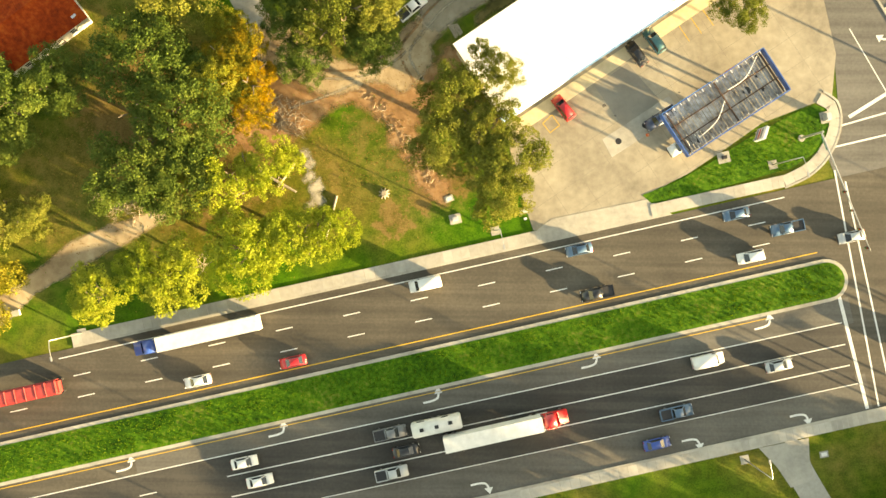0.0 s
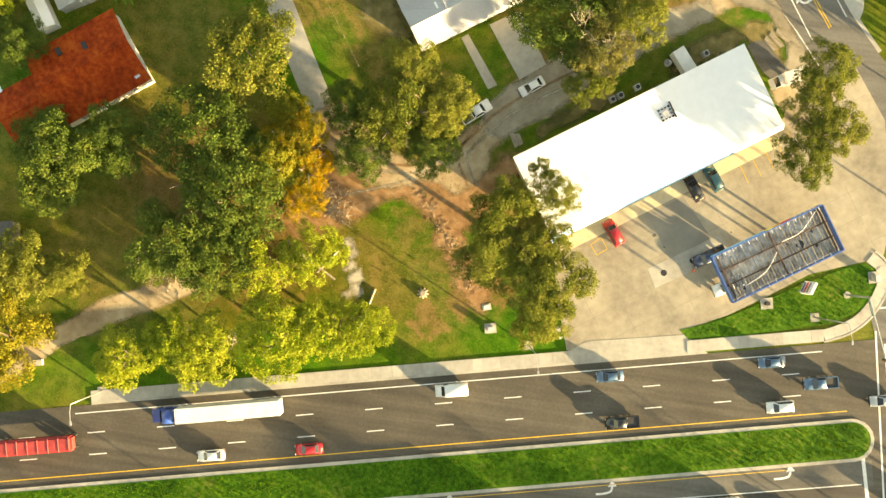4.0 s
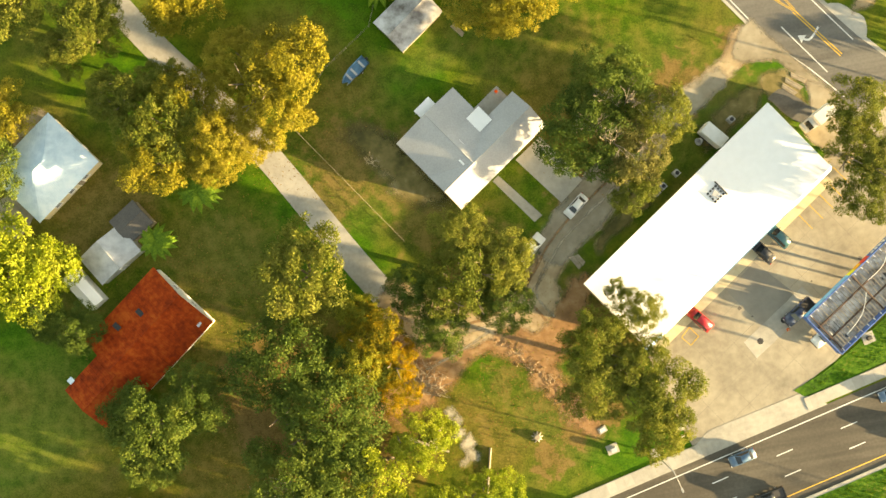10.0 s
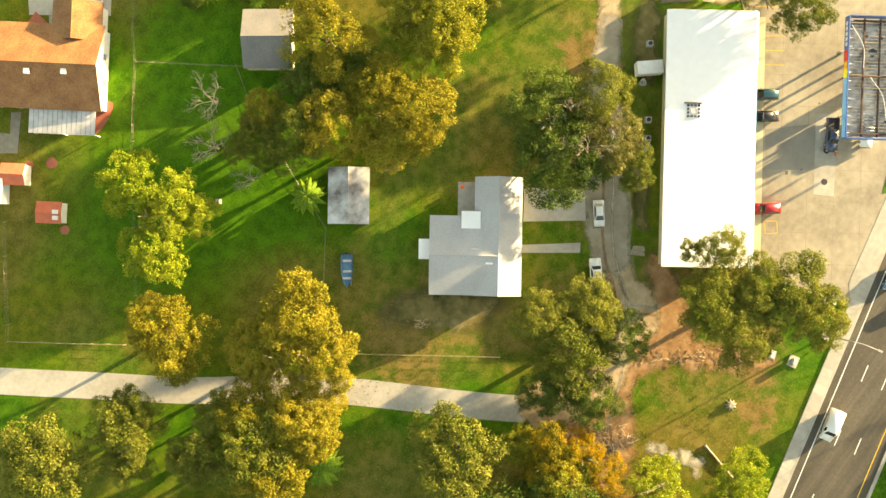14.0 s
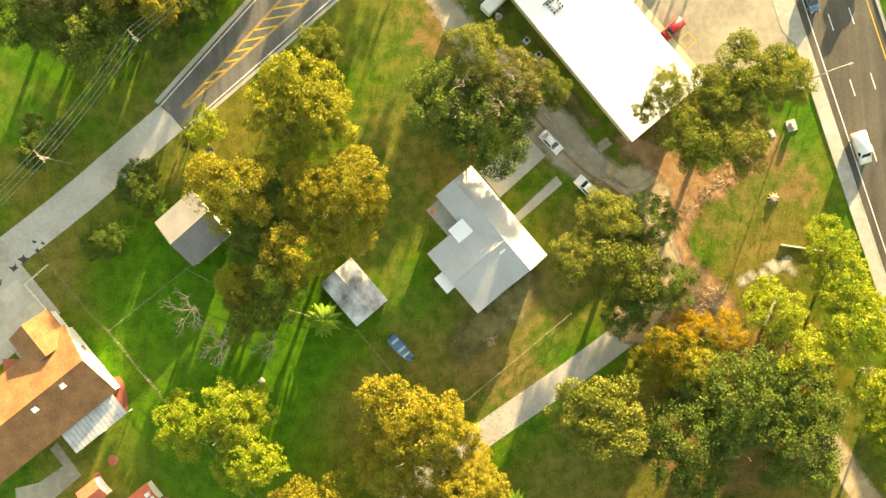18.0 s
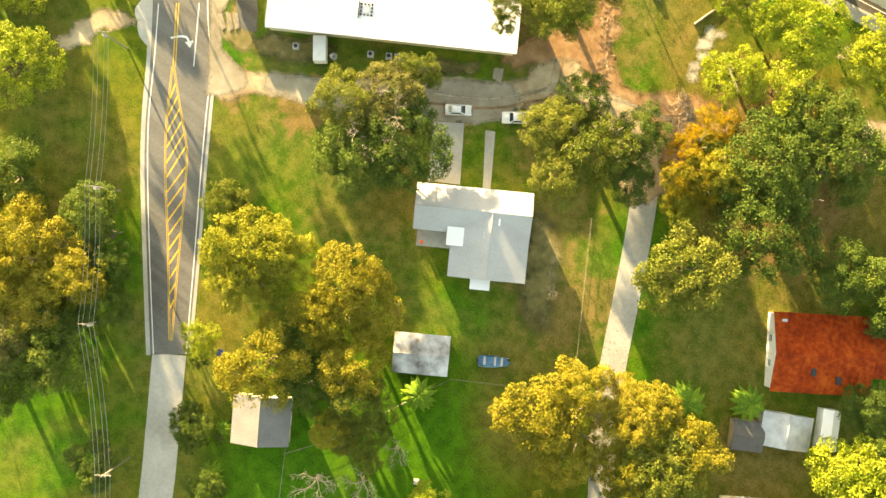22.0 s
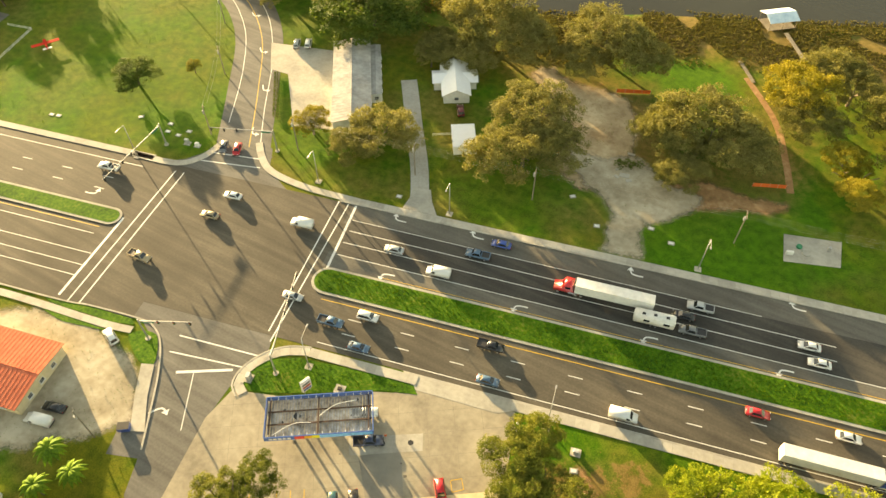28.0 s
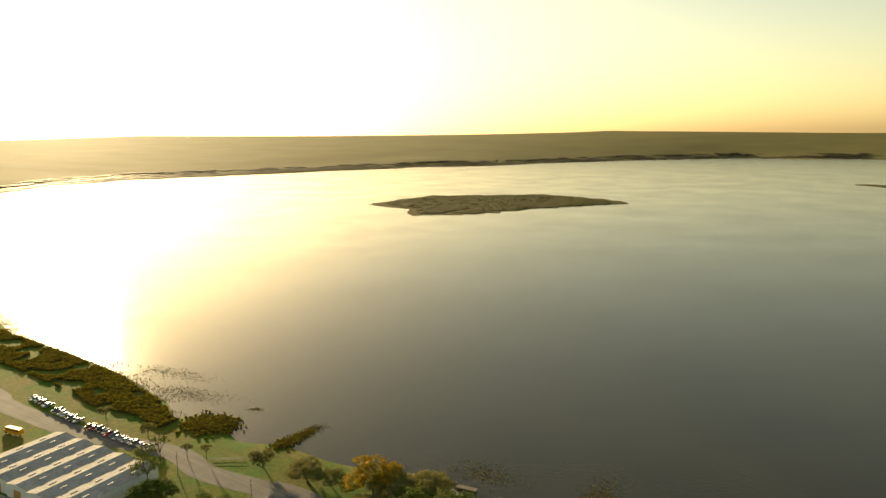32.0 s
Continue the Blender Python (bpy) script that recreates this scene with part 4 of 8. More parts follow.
plate("verge_corner", [(34.3, 9.4), (36.0, 8.0), (46, 10.2), (60, 14.2), (64.6, 17.2), (67, 21.5), (67.4, 24.2), (64, 25.2), (59.5, 23.2), (52, 19), (46, 15), (40, 11.6)], -0.05, 0.09, VERGE, "green corner verge with signs and boxes", "grass")
plate("garden_path", [(-2.6, 46.5), (-4.1, 45.6), (-9.9, 53.7), (-8.8, 54.5)], -0.05, 0.05, CONCRETE, "narrow concrete garden path", "path")
plate("house_drive", [(1.0, 48.0), (-5.4, 56.6), (-0.6, 59.8), (5.2, 51.2)], -0.05, 0.05, CONCRETE, "pale concrete drive beside a house", "driveway")
track("long_drive", [(59.2, -33.3), (63, -40), (68, -48), (76, -59), (83, -69), (88, -76)], 2.3, 2.3, -0.1, 0.056, PALE_ASPHALT, "narrow asphalt drive between lawns", "driveway")
plate("drive_mouth", [(54.8, -34.2), (63.4, -32.4), (63.6, -36.0), (64.6, -39.6), (60.4, -41.0), (58.0, -37.5)], -0.1, 0.062, CONCRETE, "pale concrete mouth of a drive", "driveway")
plate("paved_lot", [(134, -71), (115, -77), (94.5, -47.5), (105, -43.5), (120, -61), (126, -60.5)], -0.1, 0.04, CONCRETE, "pale concrete car park beside a metal building", "car park")
track("shore_path", [(3.5, -125), (-8, -110), (-14, -96), (-18, -84)], 0.9, 0.9, -0.1, 0.03, RED_DIRT, "worn brown footpath to the shore", "path")
plate("yard_concrete", [(-2, 145), (-9.5, 140.2), (-18, 134.6), (-26, 146), (-14, 156), (2, 150)], -0.1, 0.04, CONCRETE, "pale concrete forecourt", "driveway")
plate("works_lot", [(214, -8), (204, -16), (202, -22), (213, -28), (216, -42), (228, -40.5), (225, -26), (240, -20), (250, -12)], -0.1, 0.045, OLD_ASPHALT, "grey asphalt car park", "car park")
plate("works_yard", [(236, -37), (214, -28), (200, -2), (262, -6), (290, -30)], -0.1, 0.03, CONCRETE, "pale concrete works yard", "yard")

for k, (x, y, r) in enumerate(((-24.4, 16.2, 1.0), (-23.2, 14.4, 1.3), (-23.4, 12.2, 1.1), (-22.2, 10.6, 1.5), (-21.6, 8.4, 1.4), (-23.0, 7.6, 0.9))):
    soil("sand_patch", [(x - r, y), (x - r * 0.3, y - r), (x + r, y - r * 0.4), (x + r * 0.4, y + r)], 0.046 + 0.004 * k, SAND, "broken patch of white sand on rough ground", "sand", 2.0, 0.8, 0.4, k)
soil("sand_pull_off", [(65, 83.1), (63.9, 80.2), (63.3, 77.7), (62.2, 74.8), (60.9, 72.1), (58.3, 70.8), (55.7, 71.7), (57.4, 74.8), (59.9, 77.4), (60.6, 81.3), (62.8, 84)], 0.03, DIRT, "worn sandy strip beside the road", "sand", 2.0, 1.3, 0.5, 4)
plate("road_shoulder", ragged([(56.3, 64.5), (57.8, 68.5), (56.6, 70.9), (53.5, 73.1), (50.5, 72.8), (52.5, 66)], 0.4, 0.8, 2), -0.1, 0.02, PALE_ASPHALT, "crumbling pale road shoulder", "road")
plate("house_patio", ragged([(-91.5, 66.4), (-95.8, 63.0), (-92.7, 58.0), (-88.2, 62.1)], 0.3, 0.8, 5), -0.1, 0.05, LOT, "stained concrete patio behind a house", "patio")
soil("sandy_yard", [(-94.6, 76.7), (-90.2, 77.6), (-84.5, 80.0), (-83.7, 77.3), (-92.1, 72.1), (-95.6, 71.8)], 0.03, DIRT, "pale sandy yard beside a house", "sand", 1.6, 1.2, 0.5, 6)
plate("brick_porch", [(-24.9, 145.4), (-25.3, 142.5), (-27.4, 141.6), (-29.7, 143.0), (-30.4, 145.5)], -0.1, 0.12, BRICK, "red brick porch floor", "porch")
plate("brick_pad", ragged([(-33.6, 128.7), (-30.0, 126.4), (-30.8, 125.0), (-34.8, 124.5), (-36.4, 125.3), (-36.2, 126.8)], 0.1, 0.6), -0.1, 0.06, BRICK, "curved red brick path round a house corner", "path")
plate("back_path", [(-41.4, 138.8), (-40.3, 137.4), (-46.5, 133.8), (-52.1, 141.9), (-53.9, 145.5), (-47.6, 145.5), (-47.0, 141.3), (-44.5, 136.8)], -0.1, 0.05, LOT, "stained concrete yard behind a house", "yard")
for x, y, r in ((-44.4, 128.1, 0.95), (-52.4, 119.6, 0.8), (-47.0, 131.0, 0.8)):
    plate("brick_disc", [(x + r * math.cos(a), y + r * math.sin(a)) for a in np.linspace(0, 6.0, 20)], -0.1, 0.05, BRICK, "round red brick pad in a lawn", "pad")
court = bpy.data.objects["yard_concrete"]
bm = bmesh.new()
box(bm, 0, 0, 0, 2.3, 2.1, 0.03)
court_slab = mesh_of("slab", bm, SLAB)
ca, sa = math.cos(radians(35.5)), math.sin(radians(35.5))
for i in range(5):
    for j in range(4):
        p, q = 1.1 + i * 2.4, 1.2 + j * 2.2
        ob = new("slab", court_slab)
        ob.parent = court
        ob.matrix_basis = pose(-20.9 + p * ca - q * sa, 134.6 + p * sa + q * ca, 0.026, 0, 0, 35.5)
plate("islet", ragged([(120, -1840), (150, -1800), (190, -1835), (225, -1868), (180, -1880)], 6, 9, 3), -2.0, 0.4, THICKET, "small reedy islet out in the lake", "island")

# ---- trees ----
def crown_mesh(name, material, seed, lobes, clumps, per_clump, size, flat=0.75, gap=0.5, droop=0.0):
    """A crown one metre in radius: uneven lobes carry rounded clumps, each clump a cloud of small bent leaf sprays."""
    rng = np.random.default_rng(seed)
    cs = [(0, 0, 0.28, 0.45)]
    for i in range(lobes):
        a, r = 2.4 * i + rng.uniform(-0.6, 0.6), 0.3 + 0.46 * math.sqrt((i + 0.5) / lobes) * rng.uniform(0.75, 1.2)
        cs.append((r * math.cos(a), r * math.sin(a), rng.uniform(-0.3, 0.3) + 0.4 * (1 - r), rng.uniform(0.17, 0.33)))
    verts, faces = [], []
    area = np.array([c[3] ** 2 for c in cs])
    for (cx, cy, cz, cr), n in zip(cs, np.ceil(area / area.sum() * clumps).astype(int)):
        for _ in range(n):
            d = rng.normal(size=3)
            d[2] = abs(d[2]) * 1.2 - 0.45
            d /= np.linalg.norm(d)
            m = np.array([cx, cy, cz * flat]) + d * cr * rng.uniform(0.7, 1.1) * np.array([1, 1, flat])
            m[2] -= droop * (m[0] ** 2 + m[1] ** 2)
            rad = rng.uniform(0.055, 0.125)
            k = int(per_clump * (rad / 0.09) ** 2 * rng.uniform(0.7, 1.3))
            o = rng.normal(size=(k, 3)) + d * 0.5
            o /= np.linalg.norm(o, axis=1)[:, None]
            p = m + o * rad * [1, 1, 0.75] * rng.uniform(gap, 1.3, (k, 1))
            up = o * 0.55 + d * 0.2 + rng.normal(size=(k, 3)) * 0.5 + [0, 0, 0.3]
            up /= np.linalg.norm(up, axis=1)[:, None]
            s = np.cross(up, o + rng.normal(size=(k, 3)) * 0.5)
            s /= np.linalg.norm(s, axis=1)[:, None]
            t = np.cross(s, up)
            w = size * rng.uniform(0.55, 1.3, (k, 1))
            fold = up * w * rng.uniform(0.15, 0.5, (k, 1))
            b = len(verts)
            quad = np.stack([p - s * w * 0.8 - fold, p + s * w * 0.8 - fold * 0.5, p + t * w * 1.7], 1).reshape(-1, 3)
            verts += quad.tolist()
            for q in range(k):
                f = b + 3 * q
                faces.append((f, f + 1, f + 2))
    me = bpy.data.meshes.new(name)
    me.from_pydata(verts, [], faces)
    me.materials.append(material)
    return me


def limb_mesh(name, seed, bare=False, material=None):
    """A tapered trunk with forking limbs, for a crown one metre in radius whose middle is at height one."""
    rng = random.Random(seed)
    bm = bmesh.new()
    tube(bm, (0, 0, 0), (0.02, 0.01, 0.55), 0.07, 0.05, 7)

    def fork(p, d, r, left):
        q = p + d
        tube(bm, p, q, r, r * 0.6, 5, False)
        if left:
            for _ in range(3 if bare else 2):
                turn = Vector((rng.uniform(-1, 1), rng.uniform(-1, 1), rng.uniform(-0.15, 0.7)))
                fork(q, (d.normalized() + turn * 0.8).normalized() * d.length * rng.uniform(0.6, 0.85), r * 0.6, left - 1)

    for i in range(5):
        a = i * 1.257 + rng.uniform(-0.3, 0.3)
        fork(Vector((0.02, 0.01, 0.5)), Vector((math.cos(a) * 0.3, math.sin(a) * 0.3, 0.3)), 0.028 if bare else 0.04, 4 if bare else 2)
    return mesh_of(name, bm, material or BARK)


LABELS = {"oak": "spreading live oak with dull green foliage", "dark": "dense dark green shade tree", "olive": "big spreading oak with olive-brown foliage", "gold": "broad oak with golden evening foliage",
          "moss": "broad round tree with mossy yellow-green foliage", "lime": "airy tree with yellow-green foliage", "amber": "tree with amber and orange autumn foliage", "bush": "low rounded dark green bush", "pine": "tall slim tree with sparse green foliage"}
KINDS = {}
for kind, leaf, variants, lobes, clumps, per_clump, size, flat in (("oak", OAK_LEAF, 3, 12, 330, 54, 0.021, 0.8), ("olive", OLIVE_LEAF, 3, 20, 420, 50, 0.020, 0.85), ("dark", DARK_LEAF, 3, 12, 330, 54, 0.021, 0.8), ("gold", GOLD_LEAF, 3, 12, 330, 54, 0.021, 0.8), ("moss", MOSS_LEAF, 2, 12, 330, 54, 0.021, 0.8),
                                                                    ("lime", LIME_LEAF, 3, 13, 250, 44, 0.024, 0.8), ("amber", AMBER_LEAF, 2, 12, 330, 54, 0.021, 0.8), ("bush", DARK_LEAF, 1, 9, 80, 36, 0.04, 0.8), ("pine", OAK_LEAF, 1, 9, 60, 40, 0.03, 0.6)):
    KINDS[kind] = [(crown_mesh("crown", leaf, 11 * i + len(kind), lobes, clumps, per_clump, size, flat, 0.5, 0.12), limb_mesh("trunk", 7 * i + len(kind))) for i in range(variants)]


def tree(*masses, limbs=None):
    """A tree: a trunk that forks into limbs, under one or more crown masses (x, y, radius, kind, height of the middle)."""
    x, y, r, kind, z = masses[0]
    rng = random.Random(int(x * 13 + y * 7))
    area = sum(m[2] ** 2 for m in masses)
    cx, cy = sum(m[0] * m[2] ** 2 for m in masses) / area, sum(m[1] * m[2] ** 2 for m in masses) / area
    ob = thing("bush" if kind == "bush" else "tree", LABELS[kind], "bush" if kind == "bush" else "tree", (cx, cy, 0), 0, "trees")
    for i, (x, y, r, kind, z) in enumerate(masses):
        crown, trunk = KINDS[kind][rng.randrange(len(KINDS[kind]))]
        if i == 0:
            t = new("trunk", limbs or trunk)
            t.parent = ob
            spread = max([r] + [math.hypot(m[0] - cx, m[1] - cy) + m[2] * 0.4 for m in masses]) * 0.9
            spread = min(spread, 7.5)
            t.matrix_basis = pose(0, 0, 0, 0, 0, rng.uniform(0, 360)) @ Matrix.Diagonal((spread, spread, z, 1))
        c = new("crown", crown)
        c.parent = ob
        k = r * rng.uniform(1.14, 1.24) * (1.1 if kind == "lime" else 1.0)
        c.matrix_basis = pose(x - cx, y - cy, z, 0, 0, rng.uniform(0, 360)) @ Matrix.Diagonal((k, k * rng.uniform(0.92, 1.08), min(r * rng.uniform(0.75, 0.95), z / 0.62), 1))
    return ob


OLD_LIMBS = limb_mesh("trunk", 5, True, WOOD)
# the big group between the lane and the highway
tree((-42.7, 43.7, 7.3, "oak", 7))
tree((-48.6, 29.5, 8.2, "dark", 7), (-51.7, 12.0, 7.4, "dark", 6), (-42.4, 22.1, 7.7, "dark", 7.5), (-43.6, 10.7, 6.0, "dark", 6))
tree((-34.2, 31.5, 5.0, "amber", 7), (-30.5, 27.4, 3.4, "amber", 6), (-31.7, 22.6, 3.4, "amber", 6), (-36.5, 27.5, 4.6, "moss", 7), (-35.5, 35.5, 3.4, "moss", 6.5), (-33.5, 26.0, 2.6, "oak", 6.5))
tree((-29.2, 13.6, 4.6, "lime", 5.5), (-37.1, 9.2, 5.5, "lime", 5))
tree((-57.5, -7.8, 4.2, "lime", 4.5))
tree((-50.1, -3.9, 4.5, "lime", 4.5), (-44.3, -5.0, 5.4, "lime", 4.5))
tree((-32.9, -1.0, 6.2, "lime", 5))
tree((-25.7, 0.8, 4.8, "lime", 4.5), (-18.9, 2.5, 4.0, "lime", 4))
# round the rusty house
tree((-71.4, 23.3, 7.3, "dark", 6), (-76.4, 25.9, 4.1, "dark", 5), (-73.5, 17.9, 4.2, "dark", 5))
tree((-64.0, 27.0, 5.4, "dark", 6))
tree((-81.4, 41.6, 3.9, "dark", 5))
tree((-77.3, -6.1, 7.5, "gold", 5), (-78.7, -12.9, 4.1, "gold", 5))
tree((-76.0, 4.0, 5.5, "oak", 5.5), (-69.3, 4.3, 3.9, "oak", 5))
tree((-86.7, 50.9, 5.6, "lime", 6), (-87.0, 45.1, 4.1, "dark", 5))
# round the grey house, the shop and the lane
tree((-17.0, 46.2, 4.4, "oak", 8), (-11.3, 40.5, 5.0, "oak", 7), (-18.5, 38.7, 6.2, "oak", 7), (-12.4, 33.4, 4.4, "dark", 6.5), (-26.4, 38.5, 3.9, "dark", 6), (-22.7, 30.9, 4.4, "dark", 6))
tree((10.0, 64.8, 6.4, "dark", 7), (17.4, 59.0, 4.9, "oak", 7.5), (6.2, 57.6, 6.9, "dark", 7), (12.7, 53.3, 5.0, "olive", 7), (11.6, 47.1, 3.5, "oak", 6), limbs=OLD_LIMBS)
tree((1.3, 25.4, 5.5, "oak", 7), (-0.2, 17.9, 5.5, "oak", 6.5), (10.7, 15.3, 5.7, "oak", 7), (8.6, 9.5, 5.1, "oak", 6.5), (8.3, 20.3, 4.5, "oak", 7), (9.4, 28.9, 3.1, "oak", 8), (6.0, 32.1, 1.8, "oak", 7))
tree((-38.7, 112.5, 4.8, "lime", 6), (-36.7, 104.9, 4.7, "lime", 6), (-36.8, 101.2, 3.2, "lime", 5), (-44.8, 103.6, 4.8, "lime", 6))
tree((-54.9, 92.3, 6.4, "gold", 6), (-54.5, 96.6, 4.2, "gold", 6))
tree((-39.4, 77.4, 6.5, "gold", 8), (-48.3, 80.3, 4.7, "gold", 7), (-43.1, 69.9, 5.2, "gold", 7), (-51.1, 72.9, 5.0, "gold", 6))
tree((-61.7, 72.0, 6.4, "oak", 6.5), (-53.9, 66.1, 4.9, "gold", 7))
tree((-63.5, 66.3, 5.5, "gold", 6))
tree((-69.3, 77.9, 4.2, "oak", 5))
tree((-57.0, 76.0, 5.0, "gold", 6), (-50.5, 67.5, 4.5, "gold", 6), (-57.0, 69.0, 5.0, "moss", 6))
tree((-60.5, 79.0, 4.2, "oak", 5))
# the grove behind the sheds
tree((13.1, 88.1, 6.8, "moss", 8.5), (11.4, 93.0, 4.6, "moss", 8), (9.2, 84.4, 5.0, "moss", 8))
tree((-0.3, 100.2, 6.6, "gold", 8))
tree((-1.9, 88.8, 4.6, "gold", 8), (-1.7, 81.8, 5.7, "gold", 8.5), (-7.2, 81.6, 4.8, "gold", 7))
tree((-11.5, 90.4, 5.8, "gold", 7), (-16.6, 95.3, 5.6, "oak", 6))
tree((-16.5, 102.1, 3.5, "gold", 5), (-20.9, 100.7, 4.2, "oak", 5))
tree((22.4, 85.2, 3.9, "oak", 4))
# beyond the side road
tree((43.2, 110.1, 6.9, "gold", 8), (34.3, 110.0, 5.5, "gold", 7.5))
tree((38.0, 100.6, 4.6, "dark", 6.5), (30.7, 105.0, 4.2, "dark", 6))
tree((36.1, 117.0, 5.7, "gold", 7), (26.0, 110.5, 3.6, "dark", 6))
tree((30.5, 119.0, 5.0, "dark", 6), (30.0, 127.5, 5.4, "dark", 6))
tree((36.5, 126.0, 5.8, "olive", 7), (32.5, 135.5, 6.2, "dark", 6.5))
tree((63.7, 89.7, 6.1, "lime", 5.5))
tree((73.0, 79.2, 4.1, "lime", 3.5))
tree((76.2, 66.6, 5.0, "oak", 7), (68.1, 63.7, 5.5, "oak", 7))
tree((77.2, 86.3, 5.4, "oak", 5))
# at the shop's end
tree((49.4, 54.2, 4.8, "oak", 7.5), (49.1, 47.9, 4.4, "oak", 7), (47.9, 40.2, 4.4, "oak", 6.5), (52.6, 46.0, 4.5, "oak", 7))
# near the brown house
tree((-6.2, 124.6, 3.6, "dark", 3.5))
tree((11.0, 131.6, 4.9, "dark", 5))
tree((3.2, 117.6, 3.6, "dark", 3))
tree((11.2, 105.4, 2.9, "lime", 2.6))
# along the lane
tree((-71.9, 90.3, 5.7, "oak", 6), (-67.7, 90.1, 4.1, "oak", 6), (-76.2, 86.4, 4.2, "oak", 5))
tree((-67.8, 77.5, 4.6, "oak", 6))
tree((-90.2, 53.1, 7.2, "lime", 6), (-97.8, 53.8, 4.7, "lime", 5))
tree((-87.7, 78.9, 4.8, "gold", 5))
# between the highway and the lake
tree((160.0, -112.7, 10.8, "amber", 6))
tree((146.9, -91.9, 8.1, "olive", 5))
tree((112.0, -90.6, 15.2, "dark", 8), (110.0, -103.9, 9.3, "dark", 7))
tree((135.9, -107.8, 9.8, "dark", 6))
tree((75.4, -103.3, 13.0, "olive", 8), (64.4, -102.7, 8.5, "olive", 6), (76.8, -89.9, 7.6, "olive", 5))
tree((43.7, -113.6, 10.5, "olive", 8), (32.3, -111.9, 9.1, "olive", 6), (46.9, -104.7, 6.8, "olive", 5))
tree((78.5, -48.4, 9.2, "olive", 5), (83.8, -41.9, 5.8, "olive", 4.5))
tree((99.5, -45.1, 5.2, "gold", 3))
tree((47.1, -72.8, 10.1, "olive", 8))
tree((48.7, -56.4, 8.8, "olive", 6), (39.8, -64.2, 8.6, "olive", 6))
tree((7.7, -91.4, 11.7, "olive", 8), (-2.4, -86.2, 9.1, "olive", 7), (15.2, -82.9, 8.7, "olive", 7), (7.6, -73.1, 6.2, "olive", 5))
tree((-10.8, -116.4, 9.5, "gold", 8), (-16.8, -129.0, 7.9, "olive", 8), (-16.6, -106.3, 7.4, "olive", 6))
tree((-24.0, -126.0, 7.7, "olive", 7))
tree((-27.6, -96.8, 5.7, "gold", 5), (-32.0, -86.2, 5.2, "gold", 5))
tree((154.2, -36.1, 6.3, "dark", 4))
tree((143.6, -48.1, 2.3, "gold", 3))
tree((221.9, -63.3, 6.9, "dark", 3.5))
tree((221.0, -44.5, 5.4, "dark", 4))
tree((234.0, -68.4, 6.2, "pine", 8))
tree((209.8, -103.3, 4.9, "olive", 4))
tree((185.7, -104.3, 5.8, "olive", 4))
tree((176.1, -107.5, 4.7, "olive", 4))
tree((234.3, -94.6, 2.2, "olive", 5))
tree((241.3, -90.4, 2.2, "olive", 5))
tree((85.5, -84.6, 4.3, "olive", 5))
# farther off
for x, y, r, kind, z in ((-3, 93, 5.5, "dark", 5), (-8, 99, 5, "dark", 4.5), (28, 121, 7, "dark", 6), (46, 119, 8, "gold", 7), (-87, 1, 7, "oak", 6), (91, 80, 5, "dark", 5), (100, 75, 7, "oak", 6), (-84, 98, 7, "oak", 6), (-92, 70, 6, "dark", 5), (52, 104, 6, "dark", 6), (56, 112, 7, "gold", 7)):
    tree((x, y, r, kind, z))
for x, y, r, kind, z in ((85, -89, 6, "olive", 5), (121, -110, 10, "dark", 7), (141, -121, 8, "olive", 6), (150, -99, 6, "olive", 5), (127, -97, 8, "olive", 6), (243, -73, 4.5, "pine", 9), (246, -81.5, 4, "pine", 9), (274, -93, 3.5, "olive", 4), (309, -93, 3.2, "olive", 4), (-45, -100, 10, "olive", 7), (150, -112, 8, "olive", 6), (205, -18.5, 3, "dark", 2.2), (190, -107, 6, "olive", 4), (-36, -118, 9, "olive", 7)):
    tree((x, y, r, kind, z))
for x, y, r, z in ((22.6, -72.4, 1.5, 0.8), (20.4, -73.4, 1.5, 0.8), (18.3, -74.2, 1.4, 0.8), (9.0, 109.0, 1.6, 1.0), (4.0, 117.0, 2.2, 1.3), (1.6, 120.4, 2.3, 1.3), (-2.1, 117.0, 1.3, 0.8)):
    tree((x, y, r, "bush", z))

# ---- buildings ----
def window(parent, x, y, z, w, h, turn, frame_mat=None):
    """A framed window set on a wall; turn: the way that it faces."""
    ob = new("window")
    ob.parent = parent
    ob.matrix_basis = pose(x, y, z, 0, 0, turn)
    bm = bmesh.new()
    for dx, dz, sx, sz in ((0, 0, w + 0.16, 0.08), (0, h - 0.08, w + 0.16, 0.08), (-w / 2, 0.08, 0.08, h - 0.16), (w / 2, 0.08, 0.08, h - 0.16), (0, h / 2 - 0.02, w - 0.1, 0.05)):
        box(bm, dx, -0.03, dz, sx, 0.08, sz)
    fr = part("window_frame", bm, frame_mat or WHITE_WALL, ob)
    bm = bmesh.new()
    box(bm, 0, 0.0, 0.06, w - 0.06, 0.03, h - 0.12)
    part("pane", bm, GLASS, ob)
    bm = bmesh.new()
    box(bm, 0, -0.1, -0.06, w + 0.3, 0.16, 0.06)
    part("sill", bm, frame_mat or WHITE_WALL, ob)
    return ob


